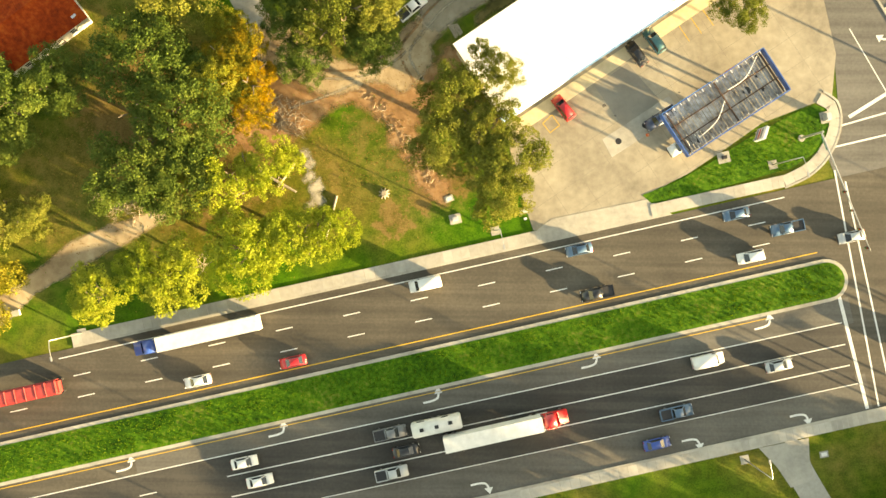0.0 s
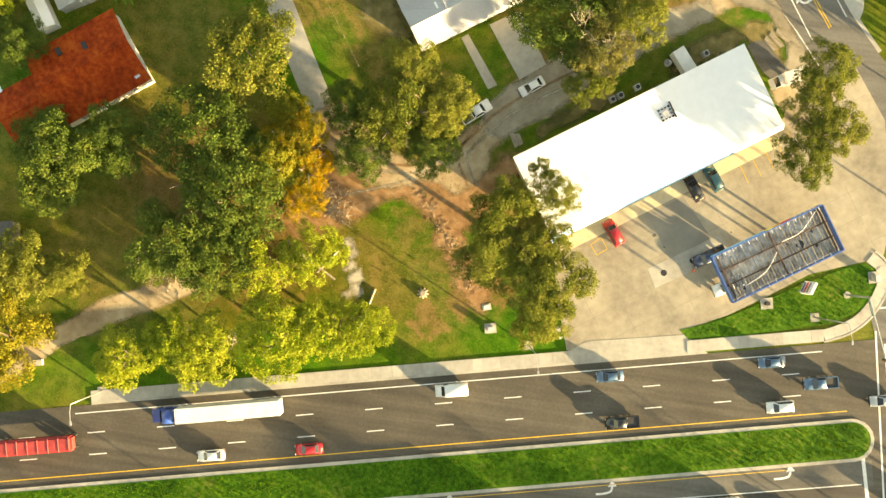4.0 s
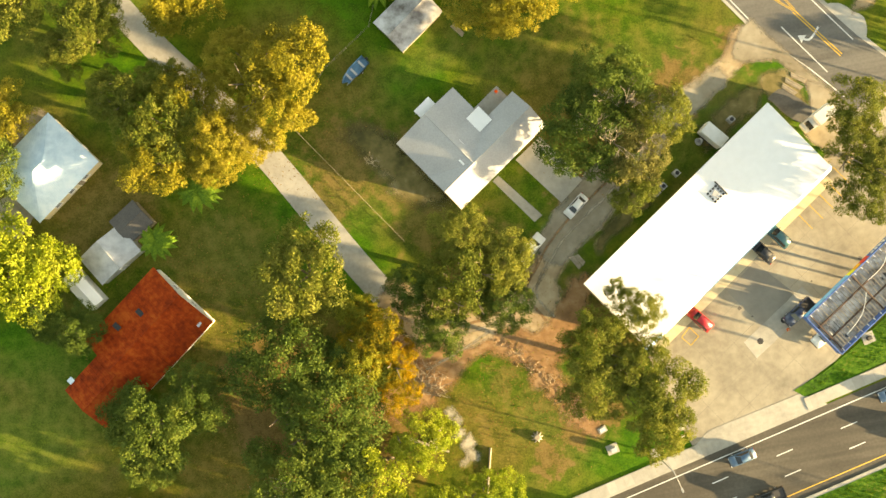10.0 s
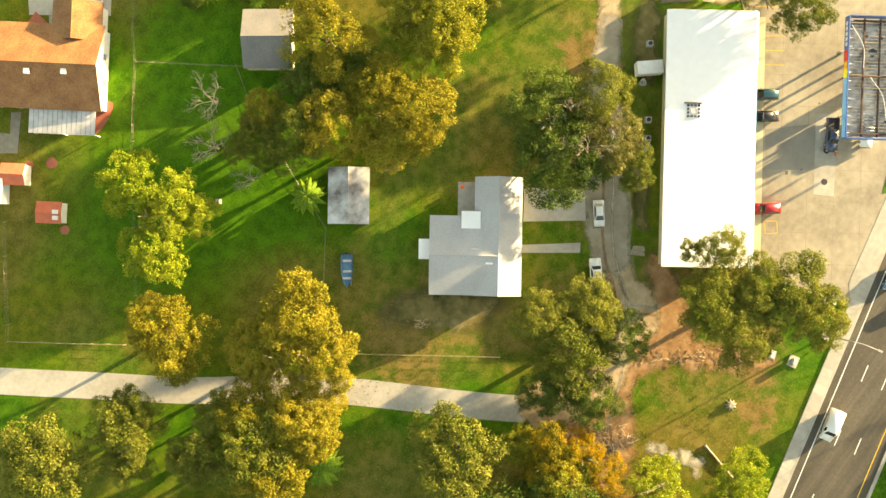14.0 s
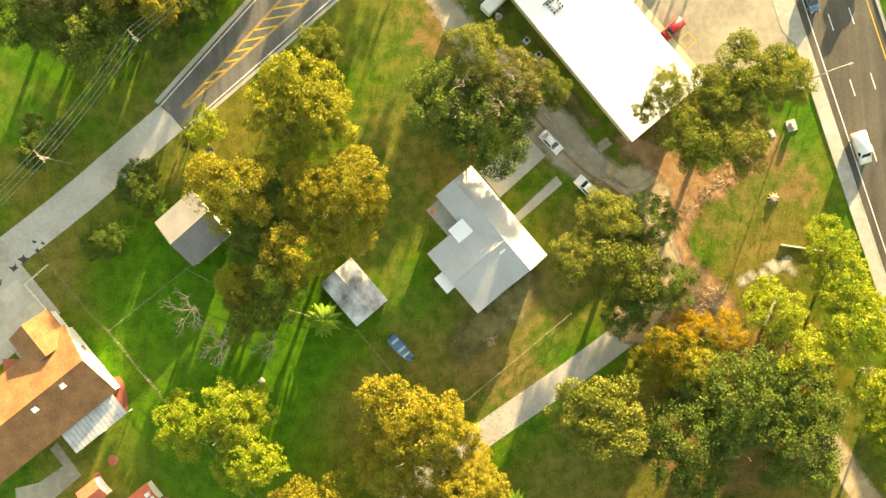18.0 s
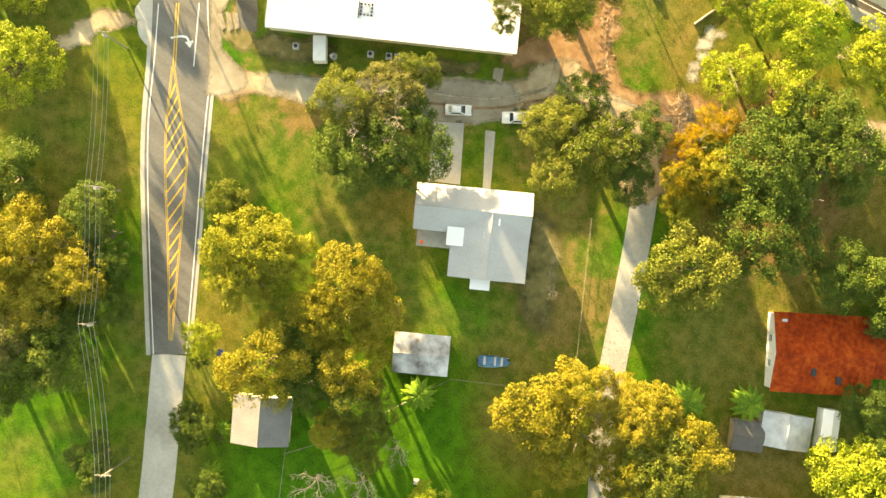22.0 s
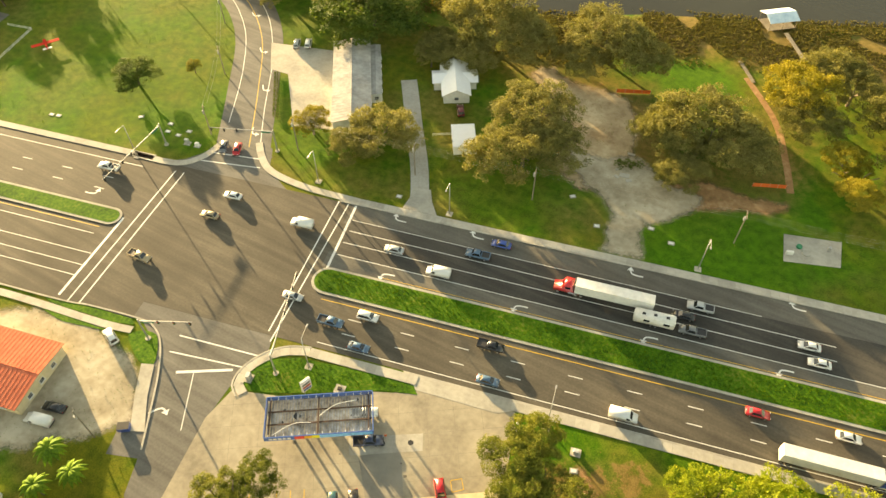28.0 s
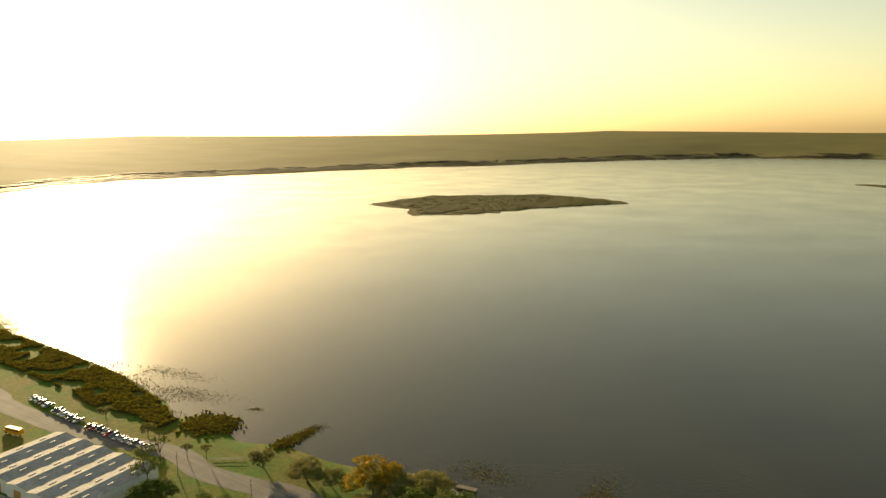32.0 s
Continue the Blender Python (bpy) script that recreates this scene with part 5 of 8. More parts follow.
def door(parent, x, y, z, w, h, turn, material):
    ob = new("door")
    ob.parent = parent
    ob.matrix_basis = pose(x, y, z, 0, 0, turn)
    bm = bmesh.new()
    box(bm, 0, -0.02, 0, w, 0.06, h)
    part("leaf", bm, material, ob)
    bm = bmesh.new()
    for dx in (-w / 2 - 0.05, w / 2 + 0.05):
        box(bm, dx, -0.04, 0, 0.1, 0.12, h + 0.1)
    box(bm, 0, -0.04, h, w, 0.12, 0.1)
    part("door_frame", bm, WHITE_WALL, ob)
    bm = bmesh.new()
    tube(bm, (w * 0.38, -0.1, h * 0.48), (w * 0.38, -0.02, h * 0.48), 0.035)
    part("handle", bm, STEEL, ob)


def roof_slope(parent, a, b, c, d, thick, material, rib=0.0, rib_mat=None):
    """A sloping roof plate over the corners a, b (eave) and c, d (ridge); ribs run up it."""
    a, b, c, d = (Vector(p) for p in (a, b, c, d))
    n = (b - a).cross(d - a).normalized()
    if n.z < 0:
        n = -n
    bm = bmesh.new()
    lo, hi = [bm.verts.new(p - n * thick) for p in (a, b, c, d)], [bm.verts.new(p) for p in (a, b, c, d)]
    bm.faces.new(hi)
    bm.faces.new(lo[::-1])
    for i in range(4):
        bm.faces.new((lo[i], lo[(i + 1) % 4], hi[(i + 1) % 4], hi[i]))
    ob = part("roof_slope", bm, material, parent)
    if rib:
        k = max(2, int((b - a).length / rib))
        for i in range(1, k):
            p, q = a.lerp(b, i / k), d.lerp(c, i / k)
            if (q - p).length > 0.6:
                bm = bmesh.new()
                tube(bm, p + n * 0.012, q + n * 0.012, 0.03, 0.03, 4)
                part("roof_rib", bm, rib_mat or material, ob)
    return ob


def block(house, x0, x1, y0, y1, eave, rise, shape, wall_mat, roof_mat, over=0.5, rib=0.0, windows=True, base=0.0):
    """One wing of a house: walls, roof slopes, ridge, windows. shape: x or y (gable along it), hip, flat."""
    wx, wy, mx, my = x1 - x0, y1 - y0, (x0 + x1) / 2, (y0 + y1) / 2
    bm = bmesh.new()
    box(bm, mx, my, base, wx, wy, eave - base)
    if shape in "xy" and rise > 0.3:
        ends = ((x0, y0), (x0, y1)), ((x1, y0), (x1, y1))
        if shape == "y":
            ends = ((x0, y0), (x1, y0)), ((x0, y1), (x1, y1))
        for (p, q), s in zip(ends, (1, -1)):
            m = ((p[0] + q[0]) / 2, (p[1] + q[1]) / 2)
            dx, dy = (0.15 * s, 0) if shape == "x" else (0, 0.15 * s)
            tri = [(*p, eave), (*q, eave), (*m, eave + rise - 0.05)]
            va, vb = [bm.verts.new(t) for t in tri], [bm.verts.new((t[0] + dx, t[1] + dy, t[2])) for t in tri]
            bm.faces.new(va)
            bm.faces.new(vb[::-1])
            for i in range(3):
                bm.faces.new((va[i], va[(i + 1) % 3], vb[(i + 1) % 3], vb[i]))
    part("wall", bm, wall_mat, house)
    X0, X1, Y0, Y1 = x0 - over, x1 + over, y0 - over, y1 + over
    top = eave + rise + 0.1
    lo = eave + 0.1 - (rise * over / (wy / 2) if shape == "x" else rise * over / (wx / 2) if shape == "y" else 0)
    if shape == "x":
        roof_slope(house, (X0, Y0, lo), (X1, Y0, lo), (X1, my, top), (X0, my, top), 0.12, roof_mat, rib)
        roof_slope(house, (X1, Y1, lo), (X0, Y1, lo), (X0, my, top), (X1, my, top), 0.12, roof_mat, rib)
        ridge = ((X0, my, top), (X1, my, top))
    elif shape == "y":
        roof_slope(house, (X0, Y1, lo), (X0, Y0, lo), (mx, Y0, top), (mx, Y1, top), 0.12, roof_mat, rib)
        roof_slope(house, (X1, Y0, lo), (X1, Y1, lo), (mx, Y1, top), (mx, Y0, top), 0.12, roof_mat, rib)
        ridge = ((mx, Y0, top), (mx, Y1, top))
    elif shape == "hip":
        lo = eave + 0.05
        if wx >= wy:
            h = (Y1 - Y0) / 2
            r0, r1 = (X0 + h, my, top), (X1 - h, my, top)
            roof_slope(house, (X0, Y0, lo), (X1, Y0, lo), r1, r0, 0.12, roof_mat, rib)
            roof_slope(house, (X1, Y1, lo), (X0, Y1, lo), r0, r1, 0.12, roof_mat, rib)
            roof_slope(house, (X0, Y1, lo), (X0, Y0, lo), r0, (r0[0] + 0.01, r0[1], r0[2]), 0.12, roof_mat, rib)
            roof_slope(house, (X1, Y0, lo), (X1, Y1, lo), r1, (r1[0] - 0.01, r1[1], r1[2]), 0.12, roof_mat, rib)
        else:
            h = (X1 - X0) / 2
            r0, r1 = (mx, Y0 + h, top), (mx, Y1 - h, top)
            roof_slope(house, (X1, Y0, lo), (X1, Y1, lo), r1, r0, 0.12, roof_mat, rib)
            roof_slope(house, (X0, Y1, lo), (X0, Y0, lo), r0, r1, 0.12, roof_mat, rib)
            roof_slope(house, (X0, Y0, lo), (X1, Y0, lo), r0, (r0[0], r0[1] + 0.01, r0[2]), 0.12, roof_mat, rib)
            roof_slope(house, (X1, Y1, lo), (X0, Y1, lo), r1, (r1[0], r1[1] - 0.01, r1[2]), 0.12, roof_mat, rib)
        ridge = (r0, r1)
    else:
        bm = bmesh.new()
        box(bm, mx, my, eave, X1 - X0, Y1 - Y0, 0.2)
        part("roof", bm, roof_mat, house)
        ridge = None
    if ridge:
        bm = bmesh.new()
        tube(bm, ridge[0], ridge[1], 0.09, 0.09, 6)
        part("ridge_cap", bm, roof_mat, house)
    if windows:
        for k in range(1, max(2, int(wx / 4.0) + 1)):
            fx = x0 + wx * k / max(2, int(wx / 4.0) + 1)
            window(house, fx, y0 - 0.02, base + 1.0, 1.2, 1.1, 0)
            window(house, fx, y1 + 0.02, base + 1.0, 1.2, 1.1, 180)
        for k in range(1, max(2, int(wy / 4.5) + 1)):
            fy = y0 + wy * k / max(2, int(wy / 4.5) + 1)
            window(house, x0 - 0.02, fy, base + 1.0, 1.2, 1.1, -90)
            window(house, x1 + 0.02, fy, base + 1.0, 1.2, 1.1, 90)


def house(name, label, category, x, y, turn, blocks, doors=()):
    ob = thing(name, label, category, (x, y, 0), turn)
    for b in blocks:
        block(ob, **b)
    for dx, dy, dturn, material in doors:
        door(ob, dx, dy, 0.05, 0.95, 2.05, dturn, material)
    return ob


def B(x0, x1, y0, y1, eave, rise, shape, wall_mat, roof_mat, **more):
    return dict(x0=x0, x1=x1, y0=y0, y1=y1, eave=eave, rise=rise, shape=shape, wall_mat=wall_mat, roof_mat=roof_mat, **more)


# the long white shop
shop = thing("shop_building", "long flat white-roofed shop with a blue fascia", "building", (23.3, 40.2, 0), 34.3)
bm = bmesh.new()
box(bm, 0, -0.25, 0, 42.4, 13.4, 4.2)
part("wall", bm, CREAM_WALL, shop)
bm = bmesh.new()
box(bm, -0.25, -0.15, 4.2, 42.5, 14.8, 0.35)
part("roof", bm, WHITE_ROOF, shop, "bright white membrane roof")
for x0, x1 in ((-21.5, -7.2), (-7.2, 7.2), (7.2, 21.5)):
    bm = bmesh.new()
    box(bm, (x0 + x1) / 2 - 0.3, -7.75, 3.3, x1 - x0 - 0.02, 1.3, 1.22, 0, (1.0, 0.3), (0.0, 0.45))
    part("fascia", bm, BLUE_TRIM, shop, "pale blue fascia panel")
for x in np.arange(-18, 19, 4.0):
    window(shop, x, -6.98, 0.8, 2.4, 2.0, 0)
for x in (-16, -8, 0.2, 8, 16):
    door(shop, x + 0.0, -6.99, 0.05, 1.0, 2.1, 0, GLASS)
for i in range(16):
    side, k = divmod(i, 4)
    dx, dy = ((-0.9 + 0.6 * k, -0.9), (0.9, -0.9 + 0.6 * k), (0.9 - 0.6 * k, 0.9), (-0.9, 0.9 - 0.6 * k))[side]
    bm = bmesh.new()
    box(bm, 4.3 + dx, 2.6 + dy, 4.55, 0.34, 0.26, 0.2, 90 * side)
    part("ballast_block", bm, DARK, shop, "dark block of a ring round a roof hatch")
bm = bmesh.new()
box(bm, 4.3, 2.6, 4.55, 1.0, 1.0, 0.12, 20)
part("roof_hatch", rounded(bm, 0.03, 1), GREY_ROOF, shop)
bm = bmesh.new()
box(bm, 5.6, 2.7, 4.55, 0.16, 2.9, 0.3)
part("vent_upstand", bm, DARK, shop)
for x in (-1.3, 0.2, 3.4, 16.4):
    ac = thing("air_conditioner", "small grey air-conditioning unit behind a shop", "air conditioner", (23.3 + x * 0.826 - 8.9 * 0.5635, 40.2 + x * 0.5635 + 8.9 * 0.826, 0), 34.3, "air conditioners")
    bm = bmesh.new()
    box(bm, 0, 0, 0.1, 0.95, 0.95, 0.8)
    part("casing", rounded(bm, 0.03, 1), METAL_ROOF, ac)
    bm = bmesh.new()
    tube(bm, (0, 0, 0.9), (0, 0, 0.94), 0.36, 0.36, 14)
    part("fan_grille", bm, DARK, ac)
    bm = bmesh.new()
    box(bm, 0, 0, 0, 1.15, 1.15, 0.1)
    part("base", bm, CONCRETE, ac)

# the grey house: two crossing gables, porch and patio
e1, e2 = (0.822, 0.569), (-0.569, 0.822)
hx, hy = 25.1 * e1[0] + 57.8 * e2[0], 25.1 * e1[1] + 57.8 * e2[1]
grey = house("house", "single-storey house with pale grey cross-gabled roof", "house", hx, hy, 34.7, [
    B(-9.5, 9.5, -7.2, -0.2, 2.6, 1.3, "x", WHITE_WALL, GREY_ROOF), B(-9.45, 2.9, -3.2, 7.3, 2.6, 1.3, "y", WHITE_WALL, GREY_ROOF, windows=False)], ((3.0, -7.23, 0, WOOD), (-1.5, 7.35, 180, WHITE_WALL)))
for x, y, sx, sy, z in ((2.7, 0.9, 2.9, 3.2, 2.95), (-2.3, 8.6, 3.4, 2.0, 2.5)):
    bm = bmesh.new()
    box(bm, x, y, z, sx, sy, 0.12)
    part("porch_roof", bm, WHITE_ROOF, grey, "flat white porch roof")
    for dx, dy in ((-1, 1), (1, 1)):
        bm = bmesh.new()
        box(bm, x + dx * (sx / 2 - 0.15), y + dy * (sy / 2 - 0.15), 0, 0.12, 0.12, z)
        part("porch_post", bm, WHITE_WALL, grey)
for x, y in ((-4.4, -2.2), (-2.4, 0.2)):
    bm = bmesh.new()
    box(bm, x, y, 3.55, 0.6, 1.2, 0.22)
    part("skylight", rounded(bm, 0.04, 1), WHITE_ROOF, grey)
bm = bmesh.new()
box(bm, 6.3, 1.6, 0, 6.0, 3.0, 0.12)
part("patio", bm, CONCRETE, grey, "concrete patio slab")
grill = thing("barrel_grill", "small rusty barrel grill on a patio", "grill", (hx + 8.4 * e1[0] + 2.4 * e2[0], hy + 8.4 * e1[1] + 2.4 * e2[1], 0.12), 0)
bm = bmesh.new()
tube(bm, (0, 0, 0.45), (0, 0, 0.85), 0.26, 0.3, 12)
part("kettle", bm, RUST_ROOF, grill)
for i in range(3):
    bm = bmesh.new()
    tube(bm, (0.12 * math.cos(i * 2.1), 0.12 * math.sin(i * 2.1), 0.5), (0.3 * math.cos(i * 2.1), 0.3 * math.sin(i * 2.1), 0), 0.02)
    part("leg", bm, DARK, grill)

house("metal_shed", "open shed with a rust-stained galvanised gable roof", "shed", -19.2, 83.2, 35.0, [B(-4.5, 4.5, -3.2, 3.2, 2.1, 0.7, "x", WOOD, STAINED_METAL, rib=0.0, over=0.3, windows=False)])
house("garage", "small house with a grey shingle gable roof", "garage", -5.7, 109.5, 36.0, [B(-4.7, 4.7, -3.9, 3.9, 2.5, 1.5, "y", CREAM_WALL, SLATE_ROOF, over=0.3)], ((1.5, -3.93, 0, WOOD),))
red = house("red_house", "old house with a rusty red metal roof", "house", -71.0, 39.0, 37.0, [
    B(-8.0, 8.0, -6.4, 6.4, 3.0, 1.6, "x", WHITE_WALL, RUST_ROOF, rib=0.8, over=0.4), B(-16.5, -8.1, -5.6, 3.4, 2.7, 1.0, "x", WHITE_WALL, RUST_ROOF, rib=0.8, over=0.3)], ((2, -6.43, 0, WOOD),))
def on_roof(ob, name, x, y, z, sx, sy, sz, turn, material, label=""):
    """A fitting on a house, by its place in the world."""
    p = ob.matrix_basis.inverted() @ Vector((x, y, z))
    bm = bmesh.new()
    box(bm, p.x, p.y, p.z, sx, sy, sz, turn)
    return part(name, rounded(bm, 0.02, 1), material, ob, label)


for x, y, z in ((-75.6, 40.8, 3.95), (-71.5, 42.4, 3.9)):
    on_roof(red, "roof_vent", x, y, z, 0.8, 1.3, 0.3, 0, DARK, "dark roof vent")
for k in range(6):
    on_roof(red, "loose_sheet", -66.9 + k * 0.85, 44.2 - k * 1.05, 3.35, 0.5 + 0.2 * (k % 3), 1.2, 0.05, 8 * (k % 4), METAL_ROOF, "bent grey metal sheet")
for x, y, t in ((-84.3, 31.8, 0), (-81.2, 27.4, 0)):
    on_roof(red, "eave_sheet", x, y, 2.7, 1.0, 4.6, 0.06, t, BLUE_ROOF, "pale blue eave sheet")
blue = house("blue_house", "house with a pale blue hipped metal roof", "house", -83.4, 69.0, 36.0, [B(-6.6, 6.6, -5.4, 5.4, 2.9, 1.8, "hip", CREAM_WALL, BLUE_ROOF, rib=0.45, over=0.5)], ((2, -5.43, 0, WOOD),))
house("white_shed", "white metal gable shed beside a rusty house", "shed", -75.4, 52.8, 31.0, [B(-4.2, 4.2, -2.8, 2.8, 2.2, 0.8, "y", METAL_ROOF, METAL_ROOF, over=0.15, windows=False)], ((0, -2.83, 0, METAL_ROOF),))
house("narrow_shed", "narrow white shed with a gable roof", "shed", -81.0, 47.8, -57.5, [B(-3.4, 3.4, -1.4, 1.4, 2.2, 0.5, "x", WHITE_WALL, WHITE_ROOF, over=0.1, windows=False)], ((0, -1.43, 0, WOOD),))
house("lean_to", "dark low shed under trees", "shed", -71.0, 57.6, 33.0, [B(-2.5, 2.5, -2.4, 2.4, 2.1, 0.4, "x", WOOD, DARK_ROOF, over=0.2, windows=False)])
house("dark_shed", "low shed with a dark roof", "shed", -85.0, 8.2, 12.0, [B(-5.2, 5.2, -2.4, 2.4, 2.2, 0.6, "x", WOOD, DARK_ROOF, over=0.2, windows=False)])
brown = house("brown_house", "large house with brown shingle gables and white fascia", "house", -33.0, 139.7, 123.0, [
    B(-12.5, 12.5, -6.7, 6.7, 3.0, 2.4, "x", WHITE_WALL, BROWN_ROOF), B(-12.0, -4.5, -10.6, -5.0, 2.9, 1.7, "y", WHITE_WALL, BROWN_ROOF, windows=False)], ((2, -6.73, 0, WOOD),))
for i in range(14):
    bm = bmesh.new()
    box(bm, -11.5 + i * 0.8, 9.0, 2.45, 0.72, 4.4, 0.07)
    part("awning_panel", bm, METAL_ROOF, brown)
for x in (-11.6, -6.0, -0.8):
    bm = bmesh.new()
    box(bm, x, 11.0, 0, 0.12, 0.12, 2.45)
    part("awning_post", bm, WHITE_WALL, brown)
for x, y in ((-33.4, 137.7), (-29.9, 132.7)):
    on_roof(brown, "roof_vent", x, y, 4.7, 0.9, 0.9, 0.6, 0, WHITE_WALL, "square white roof vent")
small_red = house("red_shed", "small shed with a flat red metal roof", "shed", -51.0, 122.6, 123.0, [B(-2.0, 2.0, -1.7, 1.7, 2.0, 0.3, "x", WHITE_WALL, CORAL_ROOF, over=0.15, windows=False)])
house("orange_shed", "small shed with an orange gable roof", "shed", -49.3, 131.3, 123.0, [B(-1.9, 1.9, -1.7, 1.7, 2.0, 0.6, "x", WHITE_WALL, CORAL_ROOF, over=0.15, windows=False)])
for x, y in ((-50.2, 121.6), (-51.0, 121.0)):
    on_roof(small_red, "roof_box", x, y, 2.3, 0.9, 0.7, 0.35, 0, WHITE_WALL, "white roof box")
house("tin_shed", "small shed with a rust-striped tin roof", "shed", 77.2, 91.0, 150.0, [B(-2.0, 2.0, -1.2, 1.2, 2.0, 0.4, "x", WOOD, RUST_ROOF, over=0.15, rib=0.5, windows=False)])
house("white_outbuilding", "white flat-roofed outbuilding behind a house", "shed", -54.2, 133.4, 123.0, [B(-2.8, 2.8, -2.1, 2.1, 2.3, 0.0, "flat", WHITE_WALL, WHITE_ROOF, over=0.1, windows=False)])
house("corner_house", "house with a pale blue-white metal roof", "house", 86.6, 71.6, 138.0, [B(-7.6, 7.6, -3.9, 3.9, 2.8, 1.6, "hip", WHITE_WALL, BLUE_ROOF, over=0.4), B(-3.0, 2.5, -6.5, -3.9, 2.6, 1.0, "y", WHITE_WALL, BLUE_ROOF, windows=False)])
house("coral_building", "roadside building with a coral red metal roof", "building", 112.0, 47.0, 12.8, [B(-11.5, 14.0, -7.5, 7.0, 3.4, 0.7, "x", CREAM_WALL, CORAL_ROOF, over=0.6, rib=0.9)], ((4, -6.53, 0, WOOD),))
house("metal_building", "long building with a light galvanised gable roof", "building", 99.4, -64.2, -56.2, [B(-18.0, 18.0, -5.1, 5.1, 4.0, 0.9, "x", WHITE_WALL, DULL_METAL, over=0.3, rib=1.2), B(-6.0, 17.0, -8.2, -5.15, 2.9, 0.2, "x", WHITE_WALL, DULL_METAL, over=0.1)], ((-18.03, 0, -90, WOOD),))
house("white_cottage", "white gabled cottage beside oaks", "house", 74.8, -79.6, 122.0, [B(-7.0, 7.0, -3.6, 3.6, 3.0, 1.8, "x", WHITE_WALL, WHITE_ROOF), B(-4.0, 1.0, -6.0, 6.0, 2.8, 0.9, "y", WHITE_WALL, WHITE_ROOF, windows=False)])
house("white_carport", "low flat white-roofed carport beside a drive", "carport", 61.5, -60.2, 123.0, [B(-4.3, 4.3, -3.0, 3.0, 2.6, 0.0, "flat", WHITE_WALL, WHITE_ROOF, over=0.1, windows=False)])
DOOR_TAN = mat("orange_brown_door", [(0.42, 0.20, 0.06), (0.52, 0.27, 0.09)], 2.0, 0.4, 0.7, 0.1)
for i in range(5):
    w_ = house("warehouse", "long warehouse bay with a pale metal gable roof", "warehouse", 238 + i * 13.2, -54.5 + i * 1.2, 99.0, [B(-18, 18, -6.4, 6.4, 5.0, 1.0, "x", WHITE_WALL, DULL_METAL, over=0.15, rib=0.0, windows=False)])
    tagged(w_, group="warehouse bays")
    for y in (-10, 0, 10):
        for s in (-3.2, 3.2):
            bm = bmesh.new()
            box(bm, y, s, 5.55, 2.6, 0.5, 0.35)
            part("roof_light", bm, GREY_ROOF, w_)
    bm = bmesh.new()
    box(bm, 18.03, 0, 0, 0.08, 4.0, 3.6)
    part("roller_door", bm, DOOR_TAN, w_, "orange-brown roller door")

# the fuel station's open canopy
BEAM = mat("rusty_beam", [(0.045, 0.025, 0.018), (0.10, 0.05, 0.03)], 2.0, 0.4, 0.8, 0.2)
DECK = mat("bare_deck_sheet", [(0.08, 0.065, 0.055), (0.27, 0.26, 0.25), (0.46, 0.46, 0.46)], 0.8, 0.3, 0.6, 0.1, 0.1)
DEEP_BLUE = mat("deep_blue_panel", [(0.03, 0.09, 0.30), (0.05, 0.14, 0.40)], 1.0, 0.4, 0.5, 0.0)
can = thing("fuel_canopy", "fuel station canopy with blue fascia and bare metal deck", "canopy", (46.5, 24.4, 0), 33.7)
L, Wd, Z = 20.0, 8.2, 4.9
for x, y, sx, sy in ((0, -Wd / 2, L, 0.16), (0, Wd / 2, L, 0.16), (-L / 2, 0, 0.16, Wd - 0.18), (L / 2, 0, 0.16, Wd - 0.18)):
    bm = bmesh.new()
    box(bm, x, y, Z - 0.3, sx, sy, 1.35)
    part("fascia", bm, DEEP_BLUE, can, "deep blue fascia panel")
for x0, x1, col in ((2.6, 4.4, (0.75, 0.05, 0.03)), (1.2, 2.6, (0.85, 0.4, 0.03)), (-0.2, 1.2, (0.85, 0.75, 0.05)), (-9.9, -0.2, (0.16, 0.45, 0.75))):
    bm = bmesh.new()
    box(bm, (x0 + x1) / 2, Wd / 2 + 0.11, Z - 0.15, x1 - x0 - 0.02, 0.05, 1.0)
    part("fascia_stripe", bm, mat("stripe_paint", [col, tuple(c * 0.8 for c in col)], 2, 0.5, 0.5, 0.0), can)
for k in range(5):
    bm = bmesh.new()
    box(bm, 5.4 + k * 0.85, Wd / 2 + 0.11, Z + 0.1, 0.6, 0.04, 0.5)
    part("lettering_bar", bm, WHITE_WALL, can)
n = 36
for i in range(n):
    bm = bmesh.new()
    box(bm, -L / 2 + 0.35 + (L - 0.7) * (i + 0.5) / n, 0, Z - 0.04 + 0.09 * (i % 2), (L - 0.7) / n * 0.8, Wd - 0.5, 0.06)
    part("deck_sheet", bm, DECK, can)
for y in (-1.3, 1.3):
    bm = bmesh.new()
    box(bm, 0, y, Z + 0.2, L - 0.6, 0.2, 0.24)
    part("long_beam", bm, BEAM, can, "rust-brown steel beam")
for x in (-9.2, 0.2, 9.2):
    bm = bmesh.new()
    box(bm, x, 0, Z + 0.43, 0.22, Wd - 0.6, 0.22)
    part("cross_beam", bm, BEAM, can, "rust-brown steel beam")
for i in range(14):
    for s in (-1, 1):
        bm = bmesh.new()
        box(bm, -L / 2 + 0.8 + i * (L - 1.6) / 13, s * (Wd / 2 - 0.35), Z + 0.8, 0.1, 0.55, 0.08)
        part("fascia_bracket", bm, WHITE_WALL, can)
for x in (-5.5, 5.5):
    for y in (-2, 2):
        bm = bmesh.new()
        box(bm, x, y, 0, 0.35, 0.35, Z - 0.05)
        part("column", bm, WHITE_WALL, can)
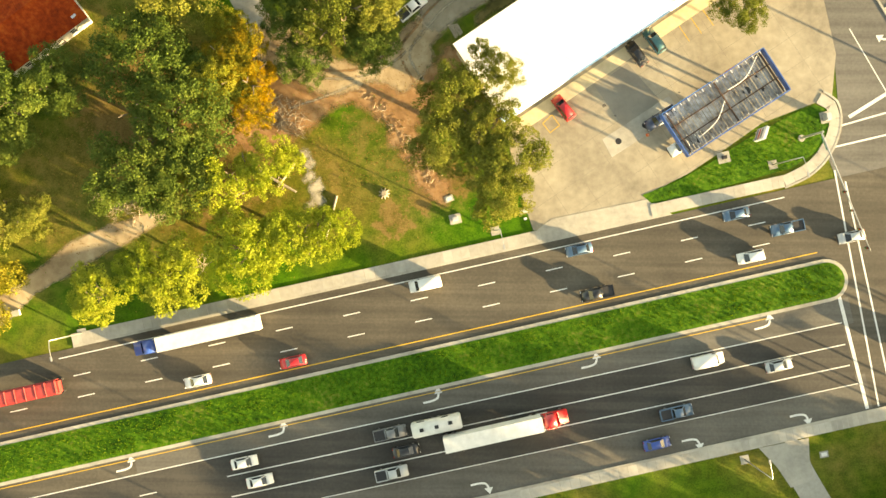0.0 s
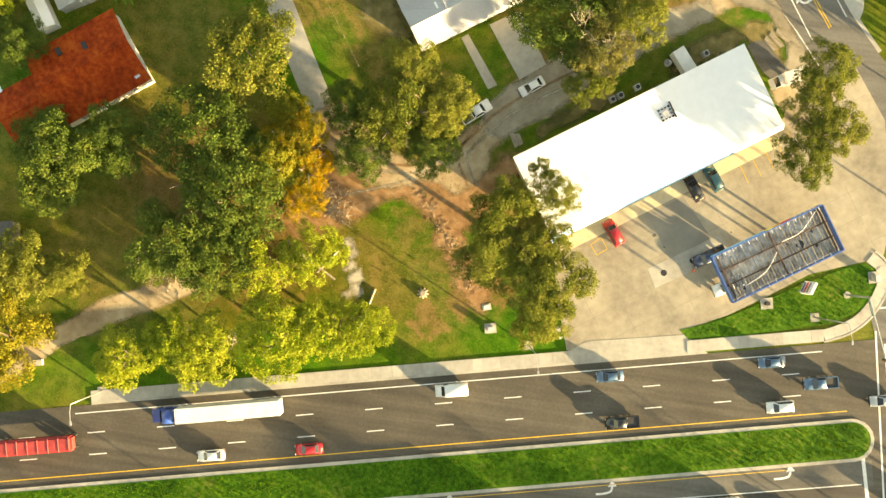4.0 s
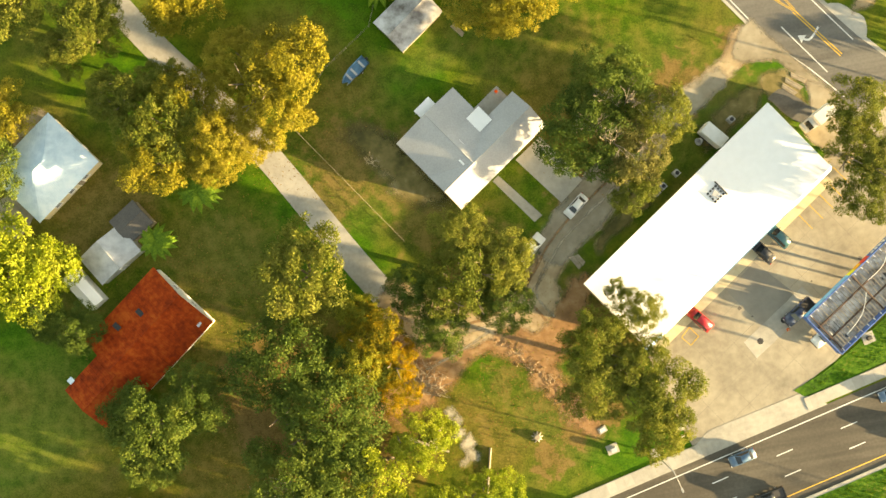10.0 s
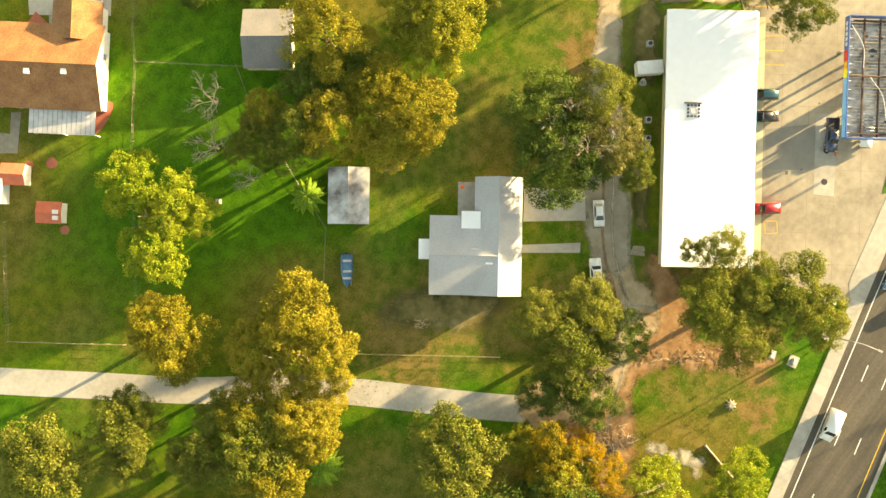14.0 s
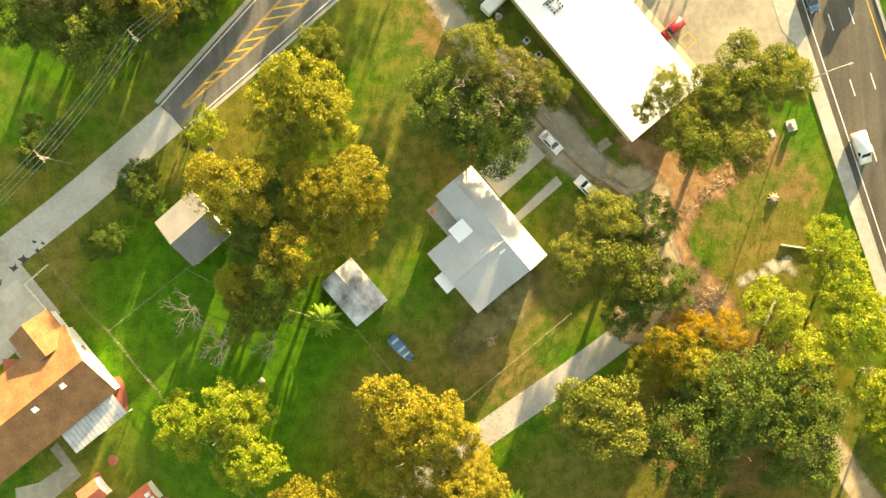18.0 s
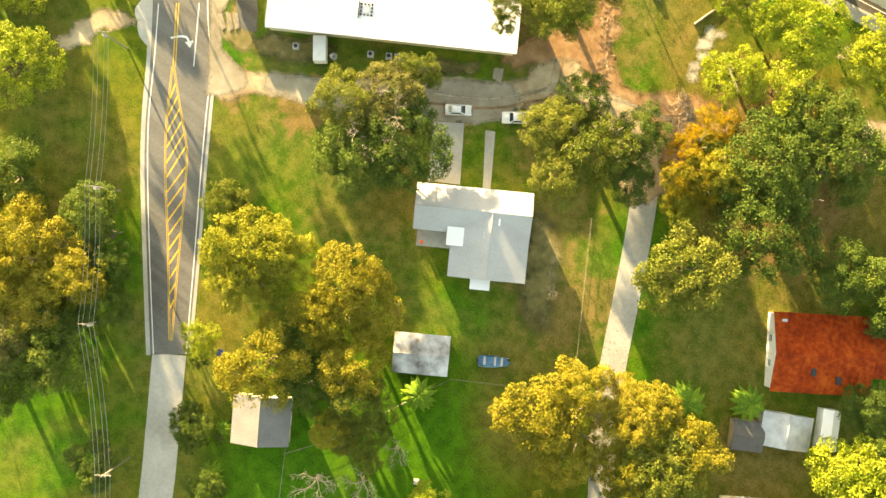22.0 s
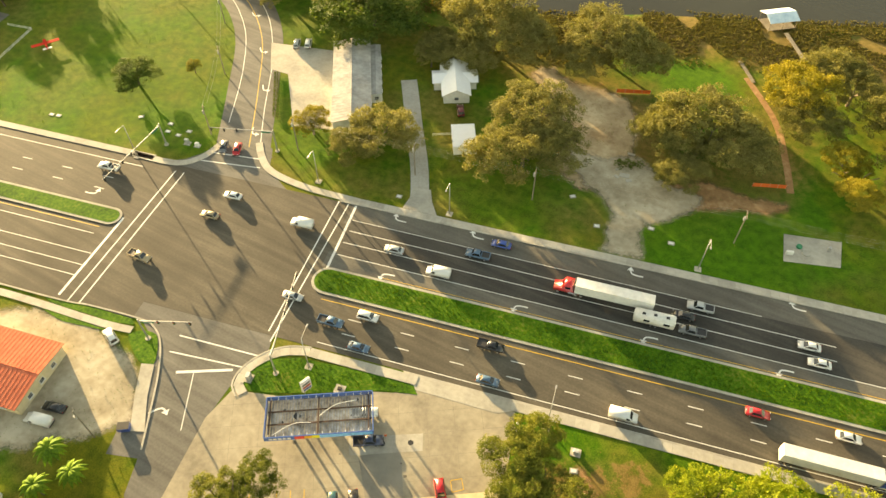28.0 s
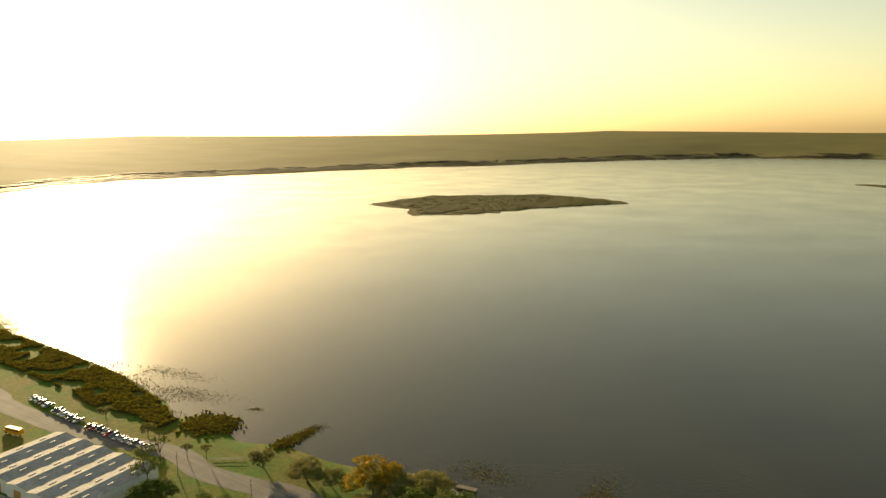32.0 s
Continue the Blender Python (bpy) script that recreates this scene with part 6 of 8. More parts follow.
for pts in ([(-7, -2.5), (-3, -1.8), (0, 0.3)], [(1.5, 1.5), (5, 1.6), (8.5, 3.6)]):
    bm = bmesh.new()
    ln = smooth_line(pts, 0.6)
    for p, q in zip(ln, ln[1:]):
        tube(bm, (*p, Z + 0.75), (*q, Z + 0.75), 0.06, 0.06, 6)
    part("conduit", bm, WHITE_WALL, can, "loose white conduit")
for x, y, r in ((4.2, -0.3, 0.75), (6.6, -1.6, 0.4), (7.0, 0.8, 0.35), (-7, -2.9, 0.4)):
    bm = bmesh.new()
    slab(bm, ragged([(x - r, y), (x, y - r), (x + r, y), (x, y + r)], 0.1, 0.3), Z + 0.08, Z + 0.1)
    part("deck_hole", bm, DARK, can, "dark hole in the deck")

# ---- vehicles ----
PAINTS = {"white": (0.72, 0.72, 0.70), "silver": (0.42, 0.44, 0.45), "grey": (0.14, 0.15, 0.16), "black": (0.012, 0.012, 0.014), "red": (0.50, 0.012, 0.02), "blue": (0.02, 0.07, 0.32), "steel": (0.06, 0.13, 0.22),
          "teal": (0.03, 0.13, 0.14), "tan": (0.36, 0.28, 0.17), "navy": (0.015, 0.03, 0.08), "maroon": (0.18, 0.02, 0.02), "yellow": (0.75, 0.33, 0.02)}
PAINT = {k: mat("car_paint_" + k, [tuple(c * 0.92 for c in v), v], 1.5, 0.6, 0.32, 0.0, 0.0, False, coat=0.6) for k, v in PAINTS.items()}


def wheel(parent, x, y, r, w):
    ob = new("wheel")
    ob.parent = parent
    ob.matrix_basis = pose(x, y, r)
    s = 1 if y > 0 else -1
    bm = bmesh.new()
    tube(bm, (0, -w / 2, 0), (0, w / 2, 0), r, r, 18)
    part("tyre", rounded(bm, 0.03, 1), TYRE, ob)
    bm = bmesh.new()
    tube(bm, (0, s * w / 2 - s * 0.01, 0), (0, s * w / 2 + s * 0.015, 0), r * 0.66, r * 0.6, 14)
    part("rim", bm, RIM, ob)


def prism_y(bm, prof, w, nose=1.0):
    """A side profile drawn out across a vehicle's width."""
    a, b = [bm.verts.new((x, -w / 2, z)) for x, z in prof], [bm.verts.new((x, w / 2, z)) for x, z in prof]
    bm.faces.new(a)
    bm.faces.new(b[::-1])
    n = len(prof)
    for i in range(n):
        bm.faces.new((a[i], a[(i + 1) % n], b[(i + 1) % n], b[i]))


def cabin(parent, x0, x1, z0, z1, w, rake_f, rake_b, tuck, paint):
    """A tapered cabin with its windscreen, rear and side windows."""
    bx = [(x0, -w / 2), (x1, -w / 2), (x1, w / 2), (x0, w / 2)]
    tp = [(x0 + rake_b, -w / 2 + tuck), (x1 - rake_f, -w / 2 + tuck), (x1 - rake_f, w / 2 - tuck), (x0 + rake_b, w / 2 - tuck)]
    bm = bmesh.new()
    lo, hi = [bm.verts.new((*p, z0)) for p in bx], [bm.verts.new((*p, z1)) for p in tp]
    bm.faces.new(lo[::-1])
    bm.faces.new(hi)
    for i in range(4):
        bm.faces.new((lo[i], lo[(i + 1) % 4], hi[(i + 1) % 4], hi[i]))
    part("cabin", rounded(bm, 0.07, 2), paint, parent, smooth=True)
    for i, name in ((1, "windscreen"), (3, "rear_window"), (0, "side_window"), (2, "side_window")):
        j = (i + 1) % 4
        q = [Vector((*bx[i], z0)), Vector((*bx[j], z0)), Vector((*tp[j], z1)), Vector((*tp[i], z1))]
        c = sum(q, Vector()) / 4
        n = (q[1] - q[0]).cross(q[3] - q[0]).normalized()
        q = [c + (p - c) * 0.86 + n * 0.012 for p in q]
        bm = bmesh.new()
        f, g = [bm.verts.new(p) for p in q], [bm.verts.new(p - n * 0.03) for p in q]
        bm.faces.new(f)
        bm.faces.new(g[::-1])
        for k in range(4):
            bm.faces.new((f[k], g[k], g[(k + 1) % 4], f[(k + 1) % 4]))
        part(name, bm, GLASS, parent)


def lamps(parent, front, back, w, z):
    for s in (-1, 1):
        for x, name, m in ((front, "headlight", HEADLAMP), (back, "tail_light", TAILLAMP)):
            bm = bmesh.new()
            box(bm, x, s * w * 0.38, z, 0.08, w * 0.16, 0.13)
            part(name, rounded(bm, 0.02, 1), m, parent)
        bm = bmesh.new()
        box(bm, front * 0.36, s * (w / 2 + 0.08), z + 0.28, 0.12, 0.18, 0.12)
        part("wing_mirror", rounded(bm, 0.02, 1), DARK, parent)


KIND_WORDS = {"sedan": "saloon car", "suv": "estate car", "pickup": "pickup truck", "van": "panel van"}
MADE = {}


def car(kind, paint, x, y, turn, where="driving along the highway", z=0.03):
    """A saloon, estate, pickup or van; turn: the way that its front points."""
    if (kind, paint) in MADE:
        ob = copy_thing(MADE[kind, paint], pose(x, y, z, 0, 0, turn))
        return tagged(ob, f"{paint} {KIND_WORDS[kind]} {where}")
    ob = thing("car" if kind in ("sedan", "suv") else kind, f"{paint} {KIND_WORDS[kind]} {where}", "car" if kind in ("sedan", "suv") else "pickup" if kind == "pickup" else "van", (x, y, z), turn, "vehicles")
    MADE[kind, paint] = ob
    p = PAINT[paint]
    if kind == "sedan":
        l, w, prof = 4.7, 1.8, [(-2.35, 0.3), (2.3, 0.3), (2.35, 0.62), (1.15, 0.86), (-1.5, 0.93), (-2.3, 0.88)]
        cab = (-1.75, 1.25, 0.86, 1.42, 1.66, 0.85, 0.65, 0.2)
    elif kind == "suv":
        l, w, prof = 4.75, 1.9, [(-2.35, 0.35), (2.3, 0.35), (2.36, 0.75), (1.25, 1.02), (-2.2, 1.06), (-2.37, 0.95)]
        cab = (-2.25, 1.3, 1.0, 1.72, 1.76, 0.75, 0.3, 0.18)
    elif kind == "pickup":
        l, w, prof = 5.7, 2.0, [(-2.85, 0.45), (2.8, 0.45), (2.86, 0.85), (1.5, 1.12), (-2.85, 1.1)]
        cab = (-0.75, 1.55, 1.08, 1.82, 1.84, 0.65, 0.25, 0.18)
    else:
        l, w, prof = 5.6, 2.0, [(-2.8, 0.4), (2.75, 0.4), (2.8, 0.95), (1.75, 1.25), (1.1, 2.1), (-2.75, 2.1)]
        cab = None
    bm = bmesh.new()
    prism_y(bm, prof, w)
    part("body", rounded(bm, 0.09, 2), p, ob, smooth=True)
    if cab:
        cabin(ob, *cab, p)
    else:
        for pts, name in (([(1.72, -0.85, 1.3), (1.72, 0.85, 1.3), (1.16, 0.8, 2.0), (1.16, -0.8, 2.0)], "windscreen"), ([(1.5, 1.005, 1.2), (0.6, 1.005, 1.2), (0.6, 1.005, 1.8), (1.15, 1.005, 1.8)], "side_window"), ([(1.5, -1.005, 1.2), (0.6, -1.005, 1.2), (0.6, -1.005, 1.8), (1.15, -1.005, 1.8)], "side_window")):
            bm = bmesh.new()
            c = sum((Vector(q) for q in pts), Vector()) / 4
            n = (Vector(pts[1]) - Vector(pts[0])).cross(Vector(pts[2]) - Vector(pts[0])).normalized()
            n = n if n.dot(c - Vector((0, 0, 1))) > 0 else -n
            f, g = [bm.verts.new(Vector(q) + n * 0.02) for q in pts], [bm.verts.new(Vector(q) - n * 0.02) for q in pts]
            bm.faces.new(f)
            bm.faces.new(g[::-1])
            for k in range(4):
                bm.faces.new((f[k], g[k], g[(k + 1) % 4], f[(k + 1) % 4]))
            part(name, bm, GLASS, ob)
    if kind == "pickup":
        bm = bmesh.new()
        box(bm, -1.85, 0, 1.09, 1.85, 1.62, 0.03)
        part("load_bed", bm, DARK, ob, "dark lined load bed")
        for s in (-1, 1):
            bm = bmesh.new()
            box(bm, -1.82, s * 0.92, 1.05, 1.98, 0.12, 0.2)
            part("bed_side", bm, p, ob)
        bm = bmesh.new()
        box(bm, -2.77, 0, 1.05, 0.12, 1.7, 0.2)
        part("tailgate", bm, p, ob)
    lamps(ob, l / 2 - 0.03, -l / 2 + 0.03, w, 0.72 if kind != "van" else 0.85)
    for s, x_ in ((1, l / 2), (-1, -l / 2)):
        bm = bmesh.new()
        box(bm, x_, 0, 0.34, 0.12, w * 0.92, 0.24)
        part("bumper", rounded(bm, 0.03, 1), DARK, ob)
    for x_ in (l * 0.3, -l * 0.3):
        for s in (-1, 1):
            wheel(ob, x_, s * (w / 2 - 0.1), 0.33 if kind == "sedan" else 0.37, 0.22)
    return ob


EAST, WEST = math.degrees(ROAD), math.degrees(ROAD) + 180


def semi(paint, load, x, y, turn, label, length=14.0, load_mat=None, tarp=False):
    """A tractor unit and its trailer."""
    ob = thing("lorry", label, "lorry", (x, y, 0.03), turn)
    p = PAINT[paint]
    bm = bmesh.new()
    prism_y(bm, [(0.2, 0.7), (6.2, 0.7), (6.25, 1.5), (4.6, 1.75), (4.1, 2.75), (3.9, 3.4), (2.0, 3.5), (2.0, 1.1), (0.2, 1.0)], 2.3)
    part("cab", rounded(bm, 0.08, 2), p, ob, smooth=True)
    for s in (-1, 1):
        bm = bmesh.new()
        box(bm, 3.1, s * 1.16, 1.95, 1.1, 0.04, 0.7)
        part("side_window", bm, GLASS, ob)
        bm = bmesh.new()
        tube(bm, (1.9, s * 1.0, 1.0), (1.9, s * 1.0, 3.7), 0.08, 0.08, 8)
        part("exhaust_stack", bm, RIM, ob)
        bm = bmesh.new()
        tube(bm, (1.2, s * 1.0, 0.75), (2.9, s * 1.0, 0.75), 0.3, 0.3, 12)
        part("fuel_tank", bm, RIM, ob)
        for x_ in (5.2, 1.2, 0.0, -length + 3.4, -length + 2.2):
            wheel(ob, x_, s * 1.02, 0.5, 0.35)
    bm = bmesh.new()
    box(bm, 4.42, 0, 1.95, 0.06, 1.9, 0.75)
    part("windscreen", bm, GLASS, ob)
    bm = bmesh.new()
    box(bm, (1.5 - length + 1.5) / 2 + 0.1, 0, 1.05, length, 2.5, 0.18)
    part("chassis", bm, DARK, ob)
    bm = bmesh.new()
    box(bm, (1.5 - length + 1.5) / 2 + 0.1, 0, 1.24, length, 2.55, 2.6 if not tarp else 1.7)
    part("trailer_box", rounded(bm, 0.05 if not tarp else 0.3, 2), load_mat, ob, load)
    if tarp:
        for i in range(8):
            bm = bmesh.new()
            xx = 1.2 - (length - 0.8) * i / 7
            box(bm, xx, 0, 2.75, 0.12, 2.35, 0.28)
            part("tarp_rib", rounded(bm, 0.05, 1), load_mat, ob)
    return ob


RED_TARP = mat("red_tarpaulin", [(0.30, 0.03, 0.03), (0.48, 0.06, 0.055)], 1.5, 0.4, 0.6, 0.5, world_space=False)

# ---- vehicles in their places ----
for kind, paint, u, v in (("sedan", "white", -46.1, -13.1), ("sedan", "red", -29.4, -13.4), ("van", "white", -4.3, -5.3), ("sedan", "steel", 22.8, -5.3), ("pickup", "black", 24.2, -13.3), ("suv", "white", 51.3, -12.9), ("pickup", "steel", 58.5, -9.4), ("sedan", "steel", 50.5, -5.2), ("sedan", "silver", 69.0, -13.3)):
    car(kind, paint, *uv(u, v), WEST)
for kind, paint, u, v in (("sedan", "white", -41.3, -28.5), ("sedan", "white", -39.4, -32.2), ("sedan", "black", -13.7, -32.6), ("pickup", "silver", -17.0, -35.8), ("sedan", "blue", 28.6, -40.8), ("sedan", "silver", 52.0, -32.2), ("pickup", "steel", 33.0, -36.2), ("van", "white", 40.2, -28.6)):
    car(kind, paint, *uv(u, v), EAST)
for kind, paint, x, y, turn, where in (
        ("pickup", "tan", 107.7, 10.7, EAST + 172, "crossing the junction"), ("sedan", "tan", 102.2, -7.1, EAST, "crossing the junction"), ("sedan", "white", 101.6, -14.8, EAST, "crossing the junction"), ("van", "white", 81.1, -15.7, EAST, "crossing the junction"),
        ("pickup", "white", 135.8, -7.1, EAST, "leaving the junction"), ("sedan", "grey", 115.3, -27.4, 118, "waiting at the stop line"), ("sedan", "red", 111.6, -28.4, 118, "waiting at the stop line"), ("suv", "white", 97.2, 29.7, -20, "standing at the kerb"),
        ("suv", "red", 20.5, 24.3, 128, "parked before the shop"), ("sedan", "black", 33.1, 33.7, 126, "parked before the shop"), ("suv", "teal", 36.1, 35.9, 126, "parked before the shop"),
        ("pickup", "white", -5.6, 41.3, 40, "parked on a sandy track"), ("sedan", "white", 3.2, 47.0, 218, "parked beside an oak"), ("pickup", "navy", 37.2, 22.6, 213, "standing under a fuel canopy"), ("pickup", "white", 41.2, 18.2, 213, "standing under a fuel canopy"),
        ("suv", "maroon", 68.2, -70.8, -57, "parked on a lawn"), ("suv", "silver", 126.2, -73.7, -60, "parked beside a metal building"), ("suv", "white", 123.3, -75.5, -60, "parked beside a metal building"),
        ("van", "white", 95.0, 50.4, 15, "parked behind a coral building"), ("sedan", "black", 94.6, 47.0, 15, "parked behind a coral building"), ("sedan", "black", 70.2, 74.5, 60, "parked on a rough lawn")):
    car(kind, paint, x, y, turn, where, 0.05)
rng = random.Random(5)
for i in range(30):
    x = 262 + i * 3.05 + (8 if i > 14 else 0) + (6 if i > 22 else 0)
    car(rng.choice(("sedan", "suv", "pickup", "sedan")), rng.choice(("white", "silver", "black", "grey", "red", "white", "steel")), x, -86.0 + rng.uniform(-0.6, 0.6) + 2.5 * math.sin(i * 0.1), 98 + rng.uniform(-4, 4), "parked in a row by the lake", 0.03)
for x, y, turn, paint in ((252.9, -30.9, 100, "grey"), (249, -31.4, 100, "silver"), (245, -32.2, 100, "red"), (257, -29, 95, "white"), (262, -28, 95, "black"), (268, -27, 95, "grey")):
    car("sedan", paint, x, y, turn, "parked in a works yard", 0.03)
semi("red", "long white box trailer", *uv(8.4, -32.5), EAST, "red lorry with a long white trailer", 17.0, WHITE_WALL)
semi("blue", "long white box trailer", *uv(-49.0, -5.4), WEST, "blue lorry with a long white trailer", 17.5, WHITE_WALL)
semi("black", "red tarpaulin load", *uv(-80.0, -8.7), WEST, "dark lorry with a red tarpaulin load", 13.0, RED_TARP, True)
x, y = uv(-15.8, -29.0)
car("pickup", "grey", x, y, EAST)
rv = thing("caravan", "white caravan towed by a dark pickup", "caravan", (*uv(-7.6, -29.2), 0.03), EAST)
bm = bmesh.new()
box(bm, 0, 0, 0.6, 8.6, 2.4, 2.3)
part("body", rounded(bm, 0.18, 3), WHITE_WALL, rv, smooth=True)
for x in (-2.6, 0.0, 2.4):
    bm = bmesh.new()
    box(bm, x, 0.2 * (x > 0), 2.9, 0.7, 0.6, 0.14)
    part("roof_vent", rounded(bm, 0.03, 1), DARK, rv)
for s in (-1, 1):
    for x in (-0.6, 0.5):
        wheel(rv, x, s * 1.08, 0.36, 0.22)
    for x in (-2.6, 1.6):
        bm = bmesh.new()
        box(bm, x, s * 1.205, 1.5, 1.3, 0.03, 0.7)
        part("window", bm, GLASS, rv)
bm = bmesh.new()
tube(bm, (4.2, 0, 0.55), (5.6, 0, 0.5), 0.07)
part("drawbar", bm, DARK, rv)
bus = thing("school_bus", "yellow school bus parked in a yard", "bus", (326, -60, 0.03), 12)
bm = bmesh.new()
prism_y(bm, [(-5.2, 0.5), (5.4, 0.5), (5.5, 1.4), (4.3, 1.6), (4.0, 2.9), (-5.2, 2.95)], 2.4)
part("body", rounded(bm, 0.12, 2), PAINT["yellow"], bus)
for s in (-1, 1):
    for i in range(8):
        bm = bmesh.new()
        box(bm, -4.5 + i * 1.05, s * 1.205, 1.75, 0.85, 0.03, 0.7)
        part("window", bm, GLASS, bus)
    for x in (3.6, -3.0):
        wheel(bus, x, s * 1.05, 0.48, 0.3)
for x, y, turn, sx, label in ((27.9, 54.6, 130, 4.4, "white box trailer behind the shop"),):
    tr = thing("box_trailer", label, "trailer", (x, y, 0), turn)
    bm = bmesh.new()
    box(bm, 0, 0, 0.55, sx, 2.2, 2.0)
    part("box", rounded(bm, 0.06, 2), WHITE_WALL, tr)
    for s in (-1, 1):
        wheel(tr, -0.4, s * 1.0, 0.35, 0.2)
        bm = bmesh.new()
        box(bm, 0, s * 1.12, 0.5, sx - 0.4, 0.05, 0.12)
        part("side_rail", bm, DARK, tr)
    bm = bmesh.new()
    tube(bm, (sx / 2, 0, 0.5), (sx / 2 + 1.1, 0, 0.45), 0.06)
    part("drawbar", bm, DARK, tr)

# a box truck parked at the shop's end
lorry = thing("box_truck", "white box truck parked at the end of a shop", "truck", (45.9, 54.3, 0.05), 208)
bm = bmesh.new()
box(bm, -0.9, 0, 0.75, 3.7, 2.1, 1.9)
part("box", rounded(bm, 0.06, 2), WHITE_WALL, lorry)
bm = bmesh.new()
prism_y(bm, [(1.0, 0.45), (2.9, 0.45), (2.95, 1.1), (2.3, 1.25), (1.75, 1.95), (1.0, 2.0)], 1.85)
part("cab", rounded(bm, 0.08, 2), PAINT["white"], lorry)
bm = bmesh.new()
prism_y(bm, [(2.33, 1.29), (1.80, 1.94), (1.74, 1.92), (2.27, 1.25)], 1.6)
part("windscreen", bm, GLASS, lorry)
bm = bmesh.new()
box(bm, -0.2, 0, 0.5, 5.0, 0.9, 0.25)
part("chassis", bm, DARK, lorry)
for sgn in (-1, 1):
    for x in (2.1, -1.6):
        wheel(lorry, x, sgn * 0.88, 0.36, 0.22)

# the little blue boat on a lawn
boat = thing("boat", "small blue fishing boat on a trailer", "boat", (-29.7, 76.2, 0), 216)
bm = bmesh.new()
ring = []
for x, w, z in ((-2.7, 0.95, 0.55), (-1.5, 1.05, 0.5), (0.3, 1.0, 0.48), (1.7, 0.7, 0.55), (2.6, 0.25, 0.75), (2.95, 0.03, 0.95)):
    ring.append([bm.verts.new((x, s * w * k, zz)) for s, k, zz in ((-1, 1, z + 0.65), (-1, 0.75, z), (1, 0.75, z), (1, 1, z + 0.65))])
for p, q in zip(ring, ring[1:]):
    for k in range(3):
        bm.faces.new((p[k], q[k], q[k + 1], p[k + 1]))
bm.faces.new(ring[0])
HULL = mat("blue_gelcoat", [(0.06, 0.16, 0.26), (0.12, 0.28, 0.42)], 1.0, 0.4, 0.35, 0.0, world_space=False)
part("hull", bm, HULL, boat)
bm = bmesh.new()
box(bm, 0.0, 0, 0.7, 4.4, 1.6, 0.05)
part("deck", bm, HULL, boat, "faded blue deck")
for x in (-1.6, 0.2, 1.4):
    bm = bmesh.new()
    box(bm, x, 0, 0.75, 0.4, 1.5, 0.3)
    part("bench", rounded(bm, 0.04, 1), METAL_ROOF, boat)
bm = bmesh.new()
box(bm, -2.9, 0, 0.5, 0.4, 0.4, 0.9)
part("outboard_motor", rounded(bm, 0.08, 2), DARK, boat)
bm = bmesh.new()
for s in (-0.6, 0.6):
    box(bm, 0, s, 0.38, 5.2, 0.1, 0.1)
part("trailer_frame", bm, STEEL, boat)
for s in (-1, 1):
    wheel(boat, -0.8, s * 0.95, 0.3, 0.18)


# ---- street furniture ----
def street_lamp(x, y, turn, tall=10.5):
    """turn: the way that the arm reaches."""
    ob = thing("street_lamp", "tall grey steel street lamp beside the highway", "street lamp", (x, y, 0), turn, "street lamps")
    bm = bmesh.new()
    box(bm, 0, 0, 0, 1.5, 1.5, 0.12)
    part("base", bm, CONCRETE, ob)
    bm = bmesh.new()
    tube(bm, (0, 0, 0.1), (0, 0, tall), 0.13, 0.08, 10)
    part("pole", bm, STEEL, ob, smooth=True)
    bm = bmesh.new()
    tube(bm, (0, 0, tall), (1.2, 0, tall + 0.4), 0.06, 0.05, 8)
    tube(bm, (1.2, 0, tall + 0.4), (2.6, 0, tall + 0.5), 0.05, 0.05, 8)
    part("arm", bm, STEEL, ob)
    bm = bmesh.new()
    box(bm, 2.9, 0, tall + 0.42, 0.8, 0.32, 0.16)
    part("lamp_head", rounded(bm, 0.05, 2), STEEL, ob)


SOUTHWARD, NORTHWARD = EAST - 90, EAST + 90
for x, y, d in ((-62.3, -15.0, SOUTHWARD), (9.0, 3.1, SOUTHWARD), (56.9, 14.8, SOUTHWARD), (86.5, -29.6, NORTHWARD), (52.4, -36.2, NORTHWARD), (-5.0, -49.2, NORTHWARD), (132.9, -13.8, NORTHWARD), (-62, -61, NORTHWARD)):
    street_lamp(x, y, d)
SIGNAL = mat("signal_black", [(0.01, 0.01, 0.01), (0.03, 0.03, 0.03)], 4, 1, 0.5, 0.0)
SIGN_GREEN = mat("sign_green", [(0.01, 0.16, 0.08), (0.02, 0.22, 0.11)], 2, 0.5, 0.5, 0.0)
LENSES = [mat("lens_" + n, [c, c], 1, 1, 0.3, 0.0) for n, c in (("red", (0.35, 0.01, 0.01)), ("amber", (0.4, 0.18, 0.01)), ("green", (0.01, 0.25, 0.08)))]


